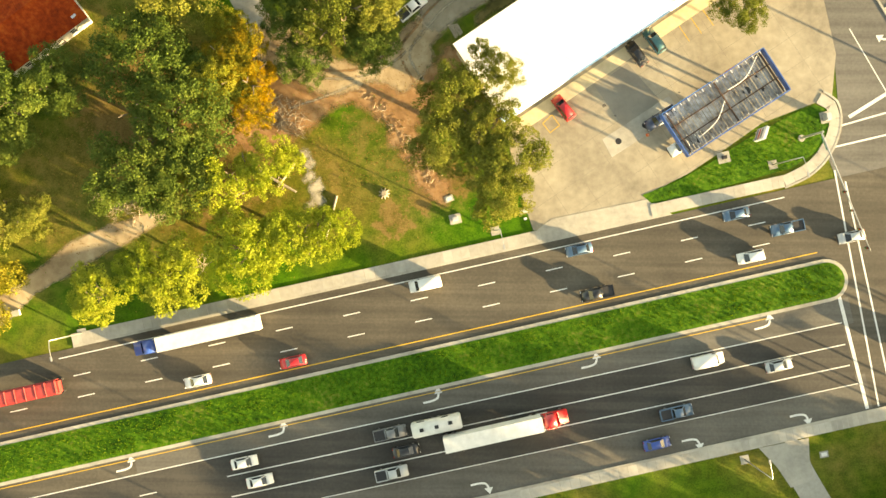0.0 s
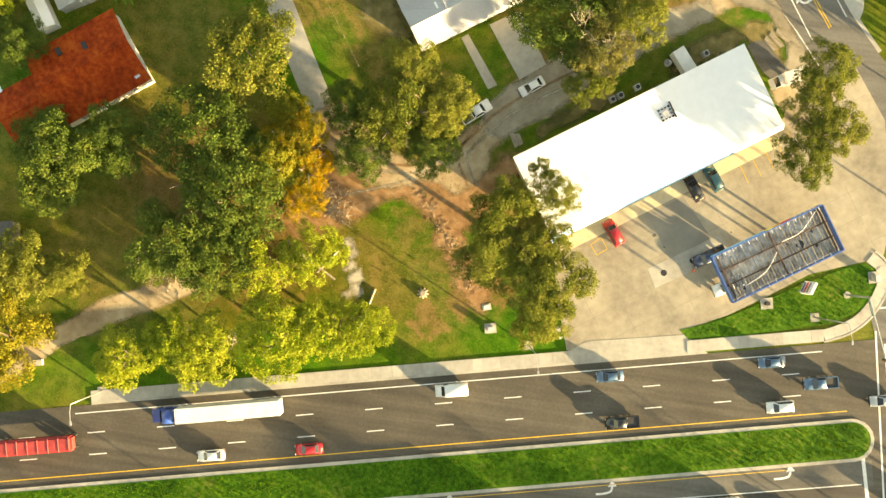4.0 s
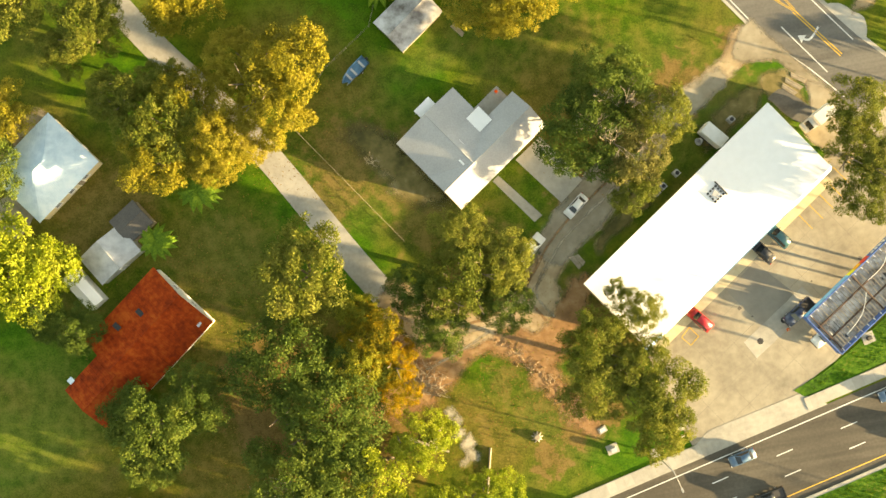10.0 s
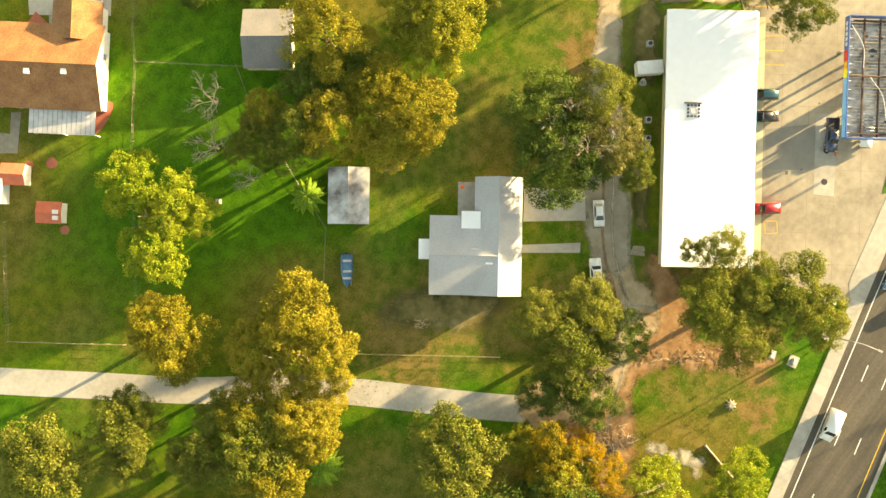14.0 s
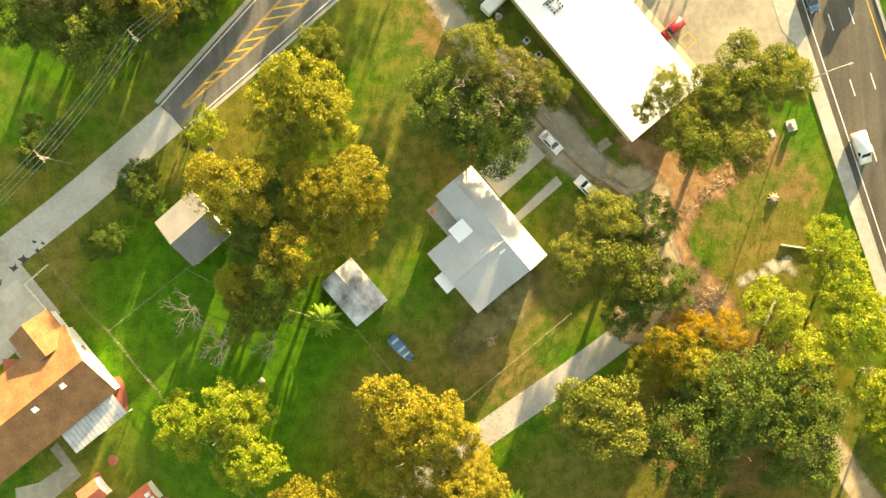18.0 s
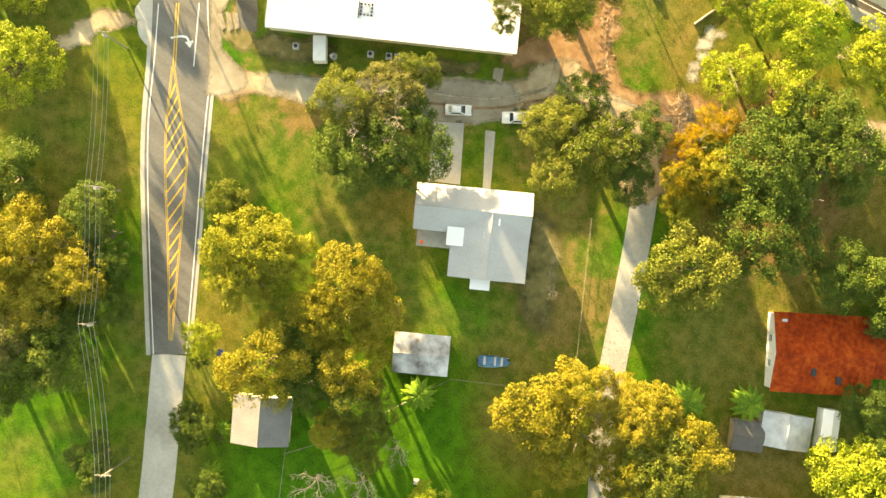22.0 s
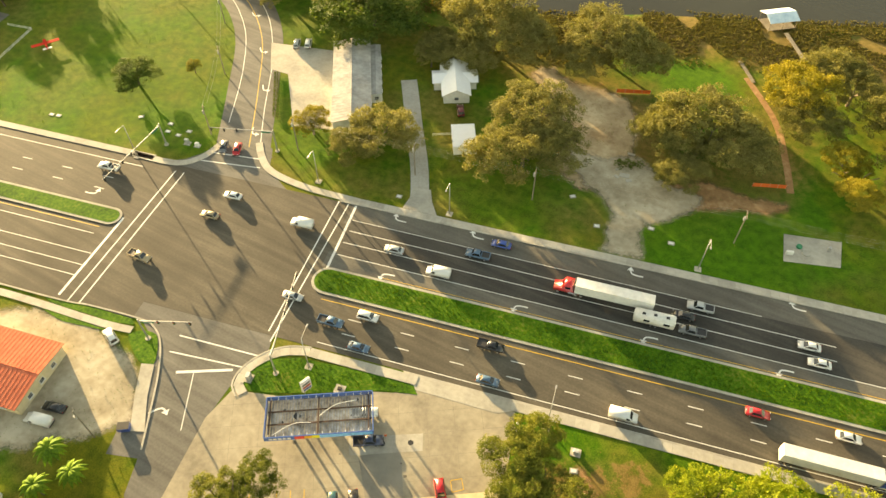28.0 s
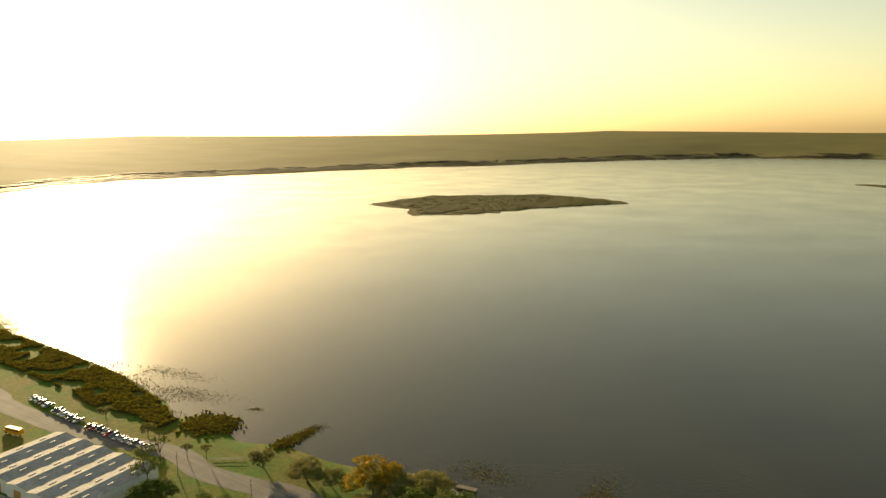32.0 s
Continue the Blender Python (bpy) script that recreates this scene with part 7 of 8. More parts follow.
def mast_arm(x, y, ex, ey, heads):
    ob = thing("signal_mast", "grey mast arm with hanging traffic signals", "traffic light", (x, y, 0), math.degrees(math.atan2(ey - y, ex - x)), "signal masts")
    d = math.hypot(ex - x, ey - y)
    bm = bmesh.new()
    tube(bm, (0, 0, 0), (0, 0, 0.25), 0.6, 0.6, 14)
    part("footing", bm, CONCRETE, ob)
    bm = bmesh.new()
    tube(bm, (0, 0, 0.2), (0, 0, 7.2), 0.22, 0.16, 12)
    part("pole", bm, STEEL, ob)
    bm = bmesh.new()
    tube(bm, (0, 0, 6.6), (d, 0, 7.0), 0.16, 0.07, 10)
    part("arm", bm, STEEL, ob)
    bm = bmesh.new()
    box(bm, 1.9, 0, 6.05, 2.4, 0.05, 0.6)
    part("street_sign", bm, SIGN_GREEN, ob, "green street name sign")
    bm = bmesh.new()
    box(bm, 1.9, -0.03, 6.28, 1.7, 0.02, 0.14)
    part("sign_lettering", bm, PAINT_W, ob)
    for i in range(heads):
        h = new("signal_head")
        h.parent = ob
        h.matrix_basis = pose(d - 0.5 - i * 3.3, 0, 5.9)
        bm = bmesh.new()
        box(bm, 0, 0, 0, 0.36, 0.3, 1.05)
        part("housing", rounded(bm, 0.03, 1), SIGNAL, h)
        for k in range(3):
            bm = bmesh.new()
            tube(bm, (0, -0.15, 0.86 - 0.33 * k), (0, -0.19, 0.86 - 0.33 * k), 0.12, 0.12, 12)
            part("lens", bm, LENSES[k], h)


mast_arm(61.8, 19.4, *uv(68.0, -15.5), 4)
mast_arm(129.5, -21.0, 127.0, 0.5, 4)
mast_arm(90.4, 26.0, 80.5, 21.0, 3)
mast_arm(102.5, -33.5, 117.5, -26.5, 3)


def cabinet(x, y, sx, sy, sz, turn, material, label, slab_size=0.0):
    ob = thing("utility_box", label, "utility box", (x, y, 0.05), turn, "utility boxes")
    if slab_size:
        bm = bmesh.new()
        box(bm, 0, 0, -0.05, sx + slab_size, sy + slab_size, 0.15)
        part("base", bm, CONCRETE, ob)
    bm = bmesh.new()
    box(bm, 0, 0, 0.1 if slab_size else 0, sx, sy, sz)
    part("casing", rounded(bm, 0.03, 1), material, ob)
    bm = bmesh.new()
    box(bm, 0, -sy / 2 - 0.01, sz * 0.2 + 0.05, sx * 0.85, 0.03, sz * 0.7)
    part("door", bm, material, ob)


for x, y, sx, sy, sz, turn, material, label, k in (
        (2.1, 5.1, 1.0, 0.7, 0.8, EAST, METAL_ROOF, "grey utility box on a concrete slab", 1.0), (48.4, 16.0, 0.8, 0.6, 0.5, EAST, DARK, "dark utility box on a concrete slab", 1.3), (65.8, 23.0, 0.8, 1.2, 1.5, EAST, METAL_ROOF, "grey traffic control cabinet", 0.8),
        (14.2, 5.2, 0.5, 0.4, 0.3, EAST, WHITE_WALL, "small white meter box in grass", 0), (-73.6, -11.6, 1.4, 1.0, 0.5, EAST, CONCRETE, "pale concrete utility box", 0), (125.0, -24.1, 1.0, 0.7, 1.4, EAST, METAL_ROOF, "grey traffic control cabinet", 0.8), (122.0, -24.6, 1.0, 0.7, 1.0, EAST, WHITE_WALL, "white utility box on a slab", 0.6),
        (-33.1, 101.0, 0.7, 0.7, 0.4, 35, CONCRETE, "small concrete box in a lawn", 0.3)):
    cabinet(x, y, sx, sy, sz, turn, material, label, k)
for x, y in ((30.2, 18.7), (34.8, 21.5)):
    bm = bmesh.new()
    tube(bm, (x, y, 0.06), (x, y, 0.07), 0.55, 0.55, 20)
    solo("tank_lid", bm, DARK, "round dark steel tank lid", "manhole lid", group="tank lids")
for a, b in (((17.1, 21.7), (18.7, 23.2)), ((18.7, 23.2), (20.0, 21.4)), ((20.0, 21.4), (18.4, 20.1)), ((18.4, 20.1), (17.1, 21.7))):
    track("bay_line", [a, b], 0.06, 0.06, 0.045, 0.062, PAINT_Y, "faint yellow parking bay line", "road marking")
for i in range(6):
    x, y = 39.5 + i * 2.05, 40.2 + i * 1.4
    track("bay_line", [(x, y), (x + 2.9, y - 4.2)], 0.06, 0.06, 0.045, 0.062, PAINT_Y, "yellow parking bay line", "road marking")

CONE = mat("orange_plastic", [(0.62, 0.11, 0.02), (0.75, 0.16, 0.03)], 3, 0.5, 0.6, 0.0)
for x, y in ((36.1, 21.5), (35.2, 19.8)):
    ob = thing("traffic_cone", "orange traffic cone standing on concrete", "traffic cone", (x, y, 0.066), 20, "traffic cones")
    bm = bmesh.new()
    box(bm, 0, 0, 0, 0.5, 0.5, 0.05)
    part("base", bm, CONE, ob)
    bm = bmesh.new()
    tube(bm, (0, 0, 0.04), (0, 0, 0.75), 0.2, 0.04, 12)
    part("body", bm, CONE, ob)
    bm = bmesh.new()
    tube(bm, (0, 0, 0.38), (0, 0, 0.52), 0.13, 0.1, 12)
    part("band", bm, PAINT_W, ob, "white reflective band")
dish = thing("satellite_dish", "pale satellite dish on a short post behind the shop", "satellite dish", (26.2, 54.3, 0), 200)
bm = bmesh.new()
tube(bm, (0, 0, 0), (0, 0, 1.1), 0.05)
part("post", bm, STEEL, dish)
bm = bmesh.new()
for k in range(4):
    tube(bm, (0.1 + 0.06 * k * k, 0, 1.2 + 0.03 * k * k), (0.1 + 0.06 * (k + 1) ** 2, 0, 1.2 + 0.03 * (k + 1) ** 2), 0.16 * k + 0.02, 0.16 * (k + 1) + 0.02, 14, False)
part("reflector", bm, METAL_ROOF, dish)
bm = bmesh.new()
tube(bm, (0, 0, 1.05), (1.1, 0, 1.35), 0.03)
part("feed_arm", bm, DARK, dish)

# price sign on the corner
sign = thing("price_sign", "tall white and red roadside price sign", "sign", (53.6, 19.6, 0.08), EAST + 60)
bm = bmesh.new()
box(bm, 0, 0, 1.2, 2.2, 0.5, 3.6)
part("cabinet", rounded(bm, 0.05, 2), WHITE_WALL, sign)
for z, m in ((1.5, PAINT["blue"]), (2.4, PAINT["red"]), (3.3, PAINT["grey"])):
    for s in (-0.27, 0.27):
        bm = bmesh.new()
        box(bm, 0, s, z, 1.8, 0.03, 0.6)
        part("panel", bm, m, sign)
for x in (-0.7, 0.7):
    bm = bmesh.new()
    tube(bm, (x, 0, 0), (x, 0, 1.3), 0.09)
    part("post", bm, STEEL, sign)


def power_pole(x, y, turn, tall=10.5):
    ob = thing("power_pole", "weathered wooden power pole with a cross-arm", "power pole", (x, y, 0), turn, "power poles")
    bm = bmesh.new()
    tube(bm, (0, 0, 0), (0, 0, tall), 0.17, 0.11, 10)
    part("pole", bm, WOOD, ob)
    bm = bmesh.new()
    box(bm, 0, 0, tall - 0.8, 0.12, 2.6, 0.14)
    part("cross_arm", bm, WOOD, ob)
    for y_ in (-1.2, -0.5, 0.5, 1.2):
        bm = bmesh.new()
        tube(bm, (0, y_, tall - 0.66), (0, y_, tall - 0.45), 0.05, 0.03)
        part("insulator", bm, METAL_ROOF, ob)
    bm = bmesh.new()
    tube(bm, (0.25, 0, tall - 2.4), (0.25, 0, tall - 1.4), 0.24, 0.24, 12)
    part("transformer", bm, METAL_ROOF, ob)


def cable(bm, pts, r):
    """A thin wire bent through pts."""
    rows = []
    for p in pts:
        rows.append([bm.verts.new((p[0] + dx * r, p[1] + dy * r, p[2] + dz * r)) for dx, dy, dz in ((1, 0, 0), (0, 1, 0.6), (-1, 0, 0), (0, -1, -0.6))])
    for p, q in zip(rows, rows[1:]):
        for k in range(4):
            bm.faces.new((p[k], p[(k + 1) % 4], q[(k + 1) % 4], q[k]))


def wires(posts, spread=(-1.2, -0.5, 0.5, 1.2), tall=9.95):
    for (x0, y0), (x1, y1) in zip(posts, posts[1:]):
        d = math.hypot(x1 - x0, y1 - y0)
        nx, ny = -(y1 - y0) / d, (x1 - x0) / d
        for s in spread:
            bm = bmesh.new()
            cable(bm, [(x0 + (x1 - x0) * t + nx * s, y0 + (y1 - y0) * t + ny * s, tall - 4 * 0.9 * t * (1 - t)) for t in np.linspace(0, 1, 9)], 0.02)
            solo("overhead_wire", bm, STEEL, "thin grey overhead power wire", "wire", group="overhead wires")


NORTH_POLES = [(54, 76), (39.0, 95.8), (25.5, 113.4), (7.7, 130.2), (-14, 158), (-46, 205)]
for p in NORTH_POLES:
    power_pole(*p, 127)
wires(NORTH_POLES)
SOUTH_POLES = [(98, -36.5), (66.5, -43.6), (37.0, -50.4), (-10, -61), (-60, -72)]
for p in SOUTH_POLES:
    power_pole(*p, EAST)
wires(SOUTH_POLES)
POND_POLES = [(122, -30), (136, -52), (153, -72), (190, -82), (232, -80)]
for p in POND_POLES:
    power_pole(*p, 40, 9.5)
wires(POND_POLES, (-0.5, 0.5), 8.9)
power_pole(83.5, 47.5, 60)


def fence(pts, label, post=1.1, gap=2.6, wire=True, material=None):
    ob = thing("fence", label, "fence", (0, 0, 0), 0, "fences")
    for (x0, y0), (x1, y1) in zip(pts, pts[1:]):
        d = math.hypot(x1 - x0, y1 - y0)
        k = max(1, int(d / gap))
        for i in range(k + 1):
            x, y = x0 + (x1 - x0) * i / k, y0 + (y1 - y0) * i / k
            bm = bmesh.new()
            tube(bm, (x, y, 0), (x, y, post), 0.04, 0.035, 6)
            part("post", bm, material or WOOD, ob)
        for z in ((0.3, 0.7, post - 0.06) if wire else (0.35, 0.8)):
            bm = bmesh.new()
            if wire:
                tube(bm, (x0, y0, z), (x1, y1, z), 0.014, 0.014, 4)
            else:
                box(bm, (x0 + x1) / 2, (y0 + y1) / 2, z, d, 0.04, 0.14, math.degrees(math.atan2(y1 - y0, x1 - x0)))
            part("rail", bm, material or WOOD, ob)


WIRE, RAIL = "grey wire fence on steel posts", "white painted board fence beside a lawn"
for pts in ([(-26.6, 46.4), (-42.0, 69.0)], [(-26.0, 83.4), (-35.0, 77.4), (-42.0, 69.0)], [(-8.9, 106.8), (-12.2, 111.4), (-21.8, 126.2)], [(-8.4, 136.0), (-18.5, 129.3), (-21.8, 126.4), (-35.5, 117.3), (-54.3, 103.0)], [(-57.2, 128.6), (-73.4, 116.1), (-62.2, 99.6)], [(-12.4, 112.0), (-17, 105), (-26, 83.4)]):
    fence(pts, WIRE, 1.2)
for pts in ([(198.9, -24.7), (202.8, -39.7), (211.1, -37.6)], [(-9.5, 135.8), (-12.5, 140.0), (-20.5, 134.3)], [(70.0, -58.5), (65.5, -61.5)], [(232, -95), (221, -103)]):
    fence(pts, RAIL, 1.1, 2.0, False, WHITE_WALL)
ORANGE = mat("orange_barrier_mesh", [(0.55, 0.09, 0.02), (0.70, 0.14, 0.03)], 3, 0.5, 0.8, 0.2)
for pts in ([(33.9, -100.1), (25.3, -104.1)], [(-9.0, -81.7), (-16.5, -85.0)]):
    ob = thing("barrier_fence", "orange plastic barrier mesh between stakes", "fence", (0, 0, 0), 0, "barrier fences")
    (x0, y0), (x1, y1) = pts
    t = math.degrees(math.atan2(y1 - y0, x1 - x0))
    bm = bmesh.new()
    box(bm, (x0 + x1) / 2, (y0 + y1) / 2, 0.1, math.hypot(x1 - x0, y1 - y0), 0.04, 1.2, t)
    part("mesh", bm, ORANGE, ob)
    for i in range(5):
        bm = bmesh.new()
        tube(bm, (x0 + (x1 - x0) * i / 4, y0 + (y1 - y0) * i / 4, 0), (x0 + (x1 - x0) * i / 4, y0 + (y1 - y0) * i / 4, 1.45), 0.04)
        part("stake", bm, STEEL, ob)

# felled trunks, stump, timber
for a, b, r in (((-18.4, 9.0), (-20.2, 1.5), 0.22), ((-25.6, 14.6), (-28.6, 10.4), 0.25), ((-32, 13.2), (-25.4, 9.6), 0.3)):
    bm = bmesh.new()
    tube(bm, (*a, r), (*b, r * 0.9), r, r * 0.6, 9)
    d = Vector((b[0] - a[0], b[1] - a[1], 0))
    for k, s in ((0.5, 1), (0.7, -1)):
        p = Vector((*a, r)) + d * k
        tube(bm, p, p + Vector((-d.y, d.x, 0)).normalized() * s * 0.9 + Vector((0, 0, 0.3)), r * 0.3, r * 0.12, 6)
    solo("fallen_trunk", bm, DEAD_WOOD, "bare felled tree trunk on rough ground", "log", group="felled trunks")
bm = bmesh.new()
for i in range(9):
    a = i * 0.7
    tube(bm, (-10.2 + 0.35 * math.cos(a), 9.4 + 0.35 * math.sin(a), 0.35), (-10.2 + 1.0 * math.cos(a), 9.4 + 1.0 * math.sin(a), 0.02), 0.22, 0.08, 6)
tube(bm, (-10.2, 9.4, 0), (-10.2, 9.4, 0.55), 0.55, 0.45, 12)
solo("tree_stump", bm, DEAD_WOOD, "pale splayed tree stump in grass", "stump")
for x, y, turn, sx in ((43.6, 60.9, -38, 3.4), (42.7, 60.1, -42, 3.0), (44.6, 61.8, -32, 3.0), (1.6, 37.6, 120, 2.6), (2.4, 37.9, 122, 2.2), (-11.2, 80.2, 128, 2.7)):
    ob = thing("timber_stack", "small stack of weathered boards", "timber", (x, y, 0), turn, "timber stacks")
    for k in range(4):
        bm = bmesh.new()
        box(bm, 0, -0.3 + 0.2 * k, 0.0, sx * (0.85 + 0.05 * k), 0.17, 0.12 + 0.05 * (k % 2))
        part("board", bm, DEAD_WOOD, ob)
bin_ = thing("dumpster", "blue steel dumpster beside the road", "dumpster", (79.6, 43.4, 0), 35)
bm = bmesh.new()
box(bm, 0, 0, 0.15, 2.2, 1.5, 1.2, 0, (1.0, 1.1))
part("body", rounded(bm, 0.04, 1), PAINT["blue"], bin_)
bm = bmesh.new()
box(bm, 0, 0, 1.36, 2.25, 1.6, 0.06)
part("lid", bm, DARK, bin_)
for x, y in ((7.4, 105.8), (-8.0, 105.6)):
    ob = thing("garden_tub", "dark blue plastic tub on a lawn", "tub", (x, y, 0), 30)
    bm = bmesh.new()
    tube(bm, (0, 0, 0), (0, 0, 0.9), 0.55, 0.65, 14)
    part("tub", bm, PAINT["blue"], ob)
    bm = bmesh.new()
    tube(bm, (0, 0, 0.88), (0, 0, 0.93), 0.68, 0.68, 14)
    part("rim", bm, PAINT["navy"], ob)
plane = thing("playground_glider", "red and white model aeroplane on a park lawn", "monument", (191.0, -35.4, 0), -30)
bm = bmesh.new()
tube(bm, (-2.6, 0, 1.3), (2.4, 0, 1.4), 0.2, 0.5, 10)
GLIDER_RED = mat("matte_red_paint", [(0.50, 0.03, 0.02), (0.60, 0.05, 0.03)], 2, 0.4, 0.9, 0.0, spec=0.05)
part("fuselage", bm, GLIDER_RED, plane)
bm = bmesh.new()
box(bm, 0.8, 0, 1.35, 1.4, 8.0, 0.14)
part("wing", rounded(bm, 0.04, 1), GLIDER_RED, plane)
bm = bmesh.new()
box(bm, -2.3, 0, 1.35, 0.8, 2.6, 0.1)
part("tailplane", bm, WHITE_WALL, plane)
bm = bmesh.new()
box(bm, -2.3, 0, 1.4, 0.8, 0.1, 1.0)
part("fin", bm, GLIDER_RED, plane)
bm = bmesh.new()
tube(bm, (0.6, 0, 0), (0.6, 0, 1.2), 0.15)
part("stand", bm, STEEL, plane)

# pale broken slabs beside a drive
for x, y, turn, sx, sy in ((20.2, -69.6, 12, 2.6, 1.6), (18.6, -68.4, 40, 1.5, 1.1), (21.8, -68.3, -20, 1.3, 0.9), (21.3, -77.9, 8, 2.0, 0.8), (22.6, -70.8, 60, 0.9, 0.7)):
    bm = bmesh.new()
    box(bm, x, y, 0.02, sx, sy, 0.14, turn, (0.94, 0.9))
    solo("broken_slab", rounded(bm, 0.03, 1), CONCRETE, "pale broken concrete slab lying on gravel", "slab", group="broken slabs")
# pump compound
plate("pump_slab", [(-19.6, -69.6), (-32.0, -73.6), (-33.2, -65.6), (-21.4, -61.2)], -0.1, 0.09, CONCRETE, "concrete slab of a small pump compound", "slab")
for x, y, r, h, m in ((-23.6, -67.2, 0.7, 0.5, SIGN_GREEN), (-25.4, -66.0, 1.0, 0.25, CONCRETE), (-29.8, -69.4, 0.4, 1.2, STEEL)):
    bm = bmesh.new()
    tube(bm, (x, y, 0.09), (x, y, 0.09 + h), r, r * 0.9, 14)
    solo("pump_lid", bm, m, "round pump housing on a concrete slab", "pump", group="pump fittings")
cabinet(-22.0, -64.0, 1.6, 0.6, 1.0, 20, WHITE_WALL, "white control box on a pump slab")

# ---- the lake's edge ----
dock = thing("boat_dock", "covered wooden dock with a pale blue roof", "dock", (2.3, -156.4, 0), 40.0)
for s in (-1, 1):
    roof_slope(dock, (-4.9, s * 3.7, 3.3), (4.9, s * 3.7, 3.3), (4.9, 0, 4.5), (-4.9, 0, 4.5), 0.1, BLUE_ROOF, 0.6)
for x in (-4.4, 0, 4.4):
    for y in (-3.2, 3.2):
        bm = bmesh.new()
        tube(bm, (x, y, -2.0), (x, y, 3.4), 0.11, 0.1)
        part("post", bm, WOOD, dock)
for i in range(26):
    bm = bmesh.new()
    box(bm, -4.4 + i * 0.35, 0, 0.5, 0.32, 6.6, 0.06)
    part("deck_board", bm, WOOD, dock)
bm = bmesh.new()
tube(bm, (0, 0, 4.52), (0.01, 0, 4.6), 0.1)
part("ridge_cap", bm, BLUE_ROOF, dock)
pier = thing("footbridge", "narrow grey wooden walkway to a dock", "walkway", (0, 0, 0), 0)
a, b = Vector((-1.5, -152.5, 0)), Vector((-9.0, -141.5, 0))
d = b - a
for i in range(36):
    p = a + d * i / 36
    bm = bmesh.new()
    box(bm, p.x, p.y, 0.5, 0.36, 1.3, 0.06, math.degrees(math.atan2(d.y, d.x)))
    part("deck_board", bm, WOOD, pier)
for i in range(8):
    p = a + d * (i + 0.5) / 8
    for s in (-0.55, 0.55):
        n = Vector((-d.y, d.x, 0)).normalized() * s
        bm = bmesh.new()
        tube(bm, (p.x + n.x, p.y + n.y, -1.8), (p.x + n.x, p.y + n.y, 0.55), 0.08)
        part("pile", bm, WOOD, pier)
gang = thing("gangway", "weathered plank gangway lying on a lawn", "gangway", (4.2, -127.8, 0.1), 126.5)
for i in range(20):
    bm = bmesh.new()
    box(bm, -4.9 + i * 0.52, 0, 0.06, 0.46, 1.1, 0.05)
    part("deck_board", bm, WOOD, gang)
for s in (-0.45, 0.45):
    bm = bmesh.new()
    box(bm, 0, s, 0.0, 10.4, 0.1, 0.06)
    part("bearer", bm, WOOD, gang)
for x, y, turn, l in ((139.5, -131.5, -25, 12), (134.5, -135.5, 10, 8), (121.0, -134.0, 50, 5)):
    ob = thing("old_jetty", "short broken wooden jetty in the lake", "jetty", (x, y, 0), turn, "old jetties")
    for i in range(int(l / 0.4)):
        bm = bmesh.new()
        box(bm, -l / 2 + i * 0.4, 0, 0.35, 0.34, 2.4, 0.07)
        part("deck_board", bm, WOOD, ob)
    for sx in (-0.4, 0.0, 0.4):
        for sy in (-1, 1):
            bm = bmesh.new()
            tube(bm, (sx * l, sy, -2), (sx * l, sy, 0.7), 0.1)
            part("pile", bm, WOOD, ob)


def tufts(name, label, material, spots, tall, wide, seed, category="reeds"):
    """One mass of upright leafy tufts at the given places."""
    rng = np.random.default_rng(seed)
    verts, faces = [], []
    for x, y, z, k in spots:
        for _ in range(3):
            a = rng.uniform(0, math.pi)
            dx, dy = math.cos(a) * wide * k, math.sin(a) * wide * k
            lx, ly, h = rng.normal() * 0.25 * k, rng.normal() * 0.25 * k, tall * k * rng.uniform(0.6, 1.2)
            b_ = len(verts)
            verts += [(x - dx * 0.5, y - dy * 0.5, z), (x + dx * 0.5, y + dy * 0.5, z), (x + dx + lx, y + dy + ly, z + h), (x + lx, y + ly, z + h * 1.15), (x - dx + lx, y - dy + ly, z + h * 0.9)]
            faces += [(b_, b_ + 1, b_ + 2, b_ + 3, b_ + 4)]
    me = bpy.data.meshes.new(name)
    me.from_pydata(verts, [], faces)
    me.materials.append(material)
    return tagged(new(name, me), label, category, kind="stuff")


rng = np.random.default_rng(3)
spots = []
for _ in range(30000):
    u = rng.uniform(-120, 78)
    edge = float(np.interp(u, [p[0] for p in SHORE], [p[1] for p in SHORE]))
    v = edge + rng.uniform(-8, 24) * rng.random() ** 0.4
    x, y = uv(u, v)
    if noise.noise(Vector((x * 0.09, y * 0.09, 2))) > -0.25:
        spots.append((x, y, max(-0.3, ground_height(x, y)), rng.uniform(0.5, 1.2)))
tufts("reeds", "brown and golden reeds along the lake shore", REED, spots, 0.34, 0.2, 4)
spots = []
for _ in range(20000):
    u = rng.uniform(248, 520)
    edge = float(np.interp(u, [p[0] for p in SHORE], [p[1] for p in SHORE]))
    deep = np.interp(u, [248, 300, 520], [6, 26, 34])
    v = edge + rng.uniform(-3, deep) if rng.random() < 0.85 else edge - abs(rng.normal(0, 7))
    x, y = uv(u, v)
    if noise.noise(Vector((x * 0.07, y * 0.07, 7))) < -0.18:
        continue
    spots.append((x, y, max(-0.3, ground_height(x, y)), rng.uniform(0.8, 1.8) if v > edge - 2 else rng.uniform(0.2, 0.5)))
for _ in range(2200):
    u, v = rng.normal(230, 5.0), rng.normal(-172.5, 4.2)
    x, y = uv(u, v)
    spots.append((x, y, -0.3, rng.uniform(0.8, 1.6)))
for _ in range(1400):
    t = rng.random()
    u, v = 187 - 4 * t + rng.normal(0, 2), -165 - 27 * t + rng.normal(0, 1.6)
    x, y = uv(u, v)
    spots.append((x, y, -0.3, rng.uniform(0.4, 1.1) * (1.2 - t)))
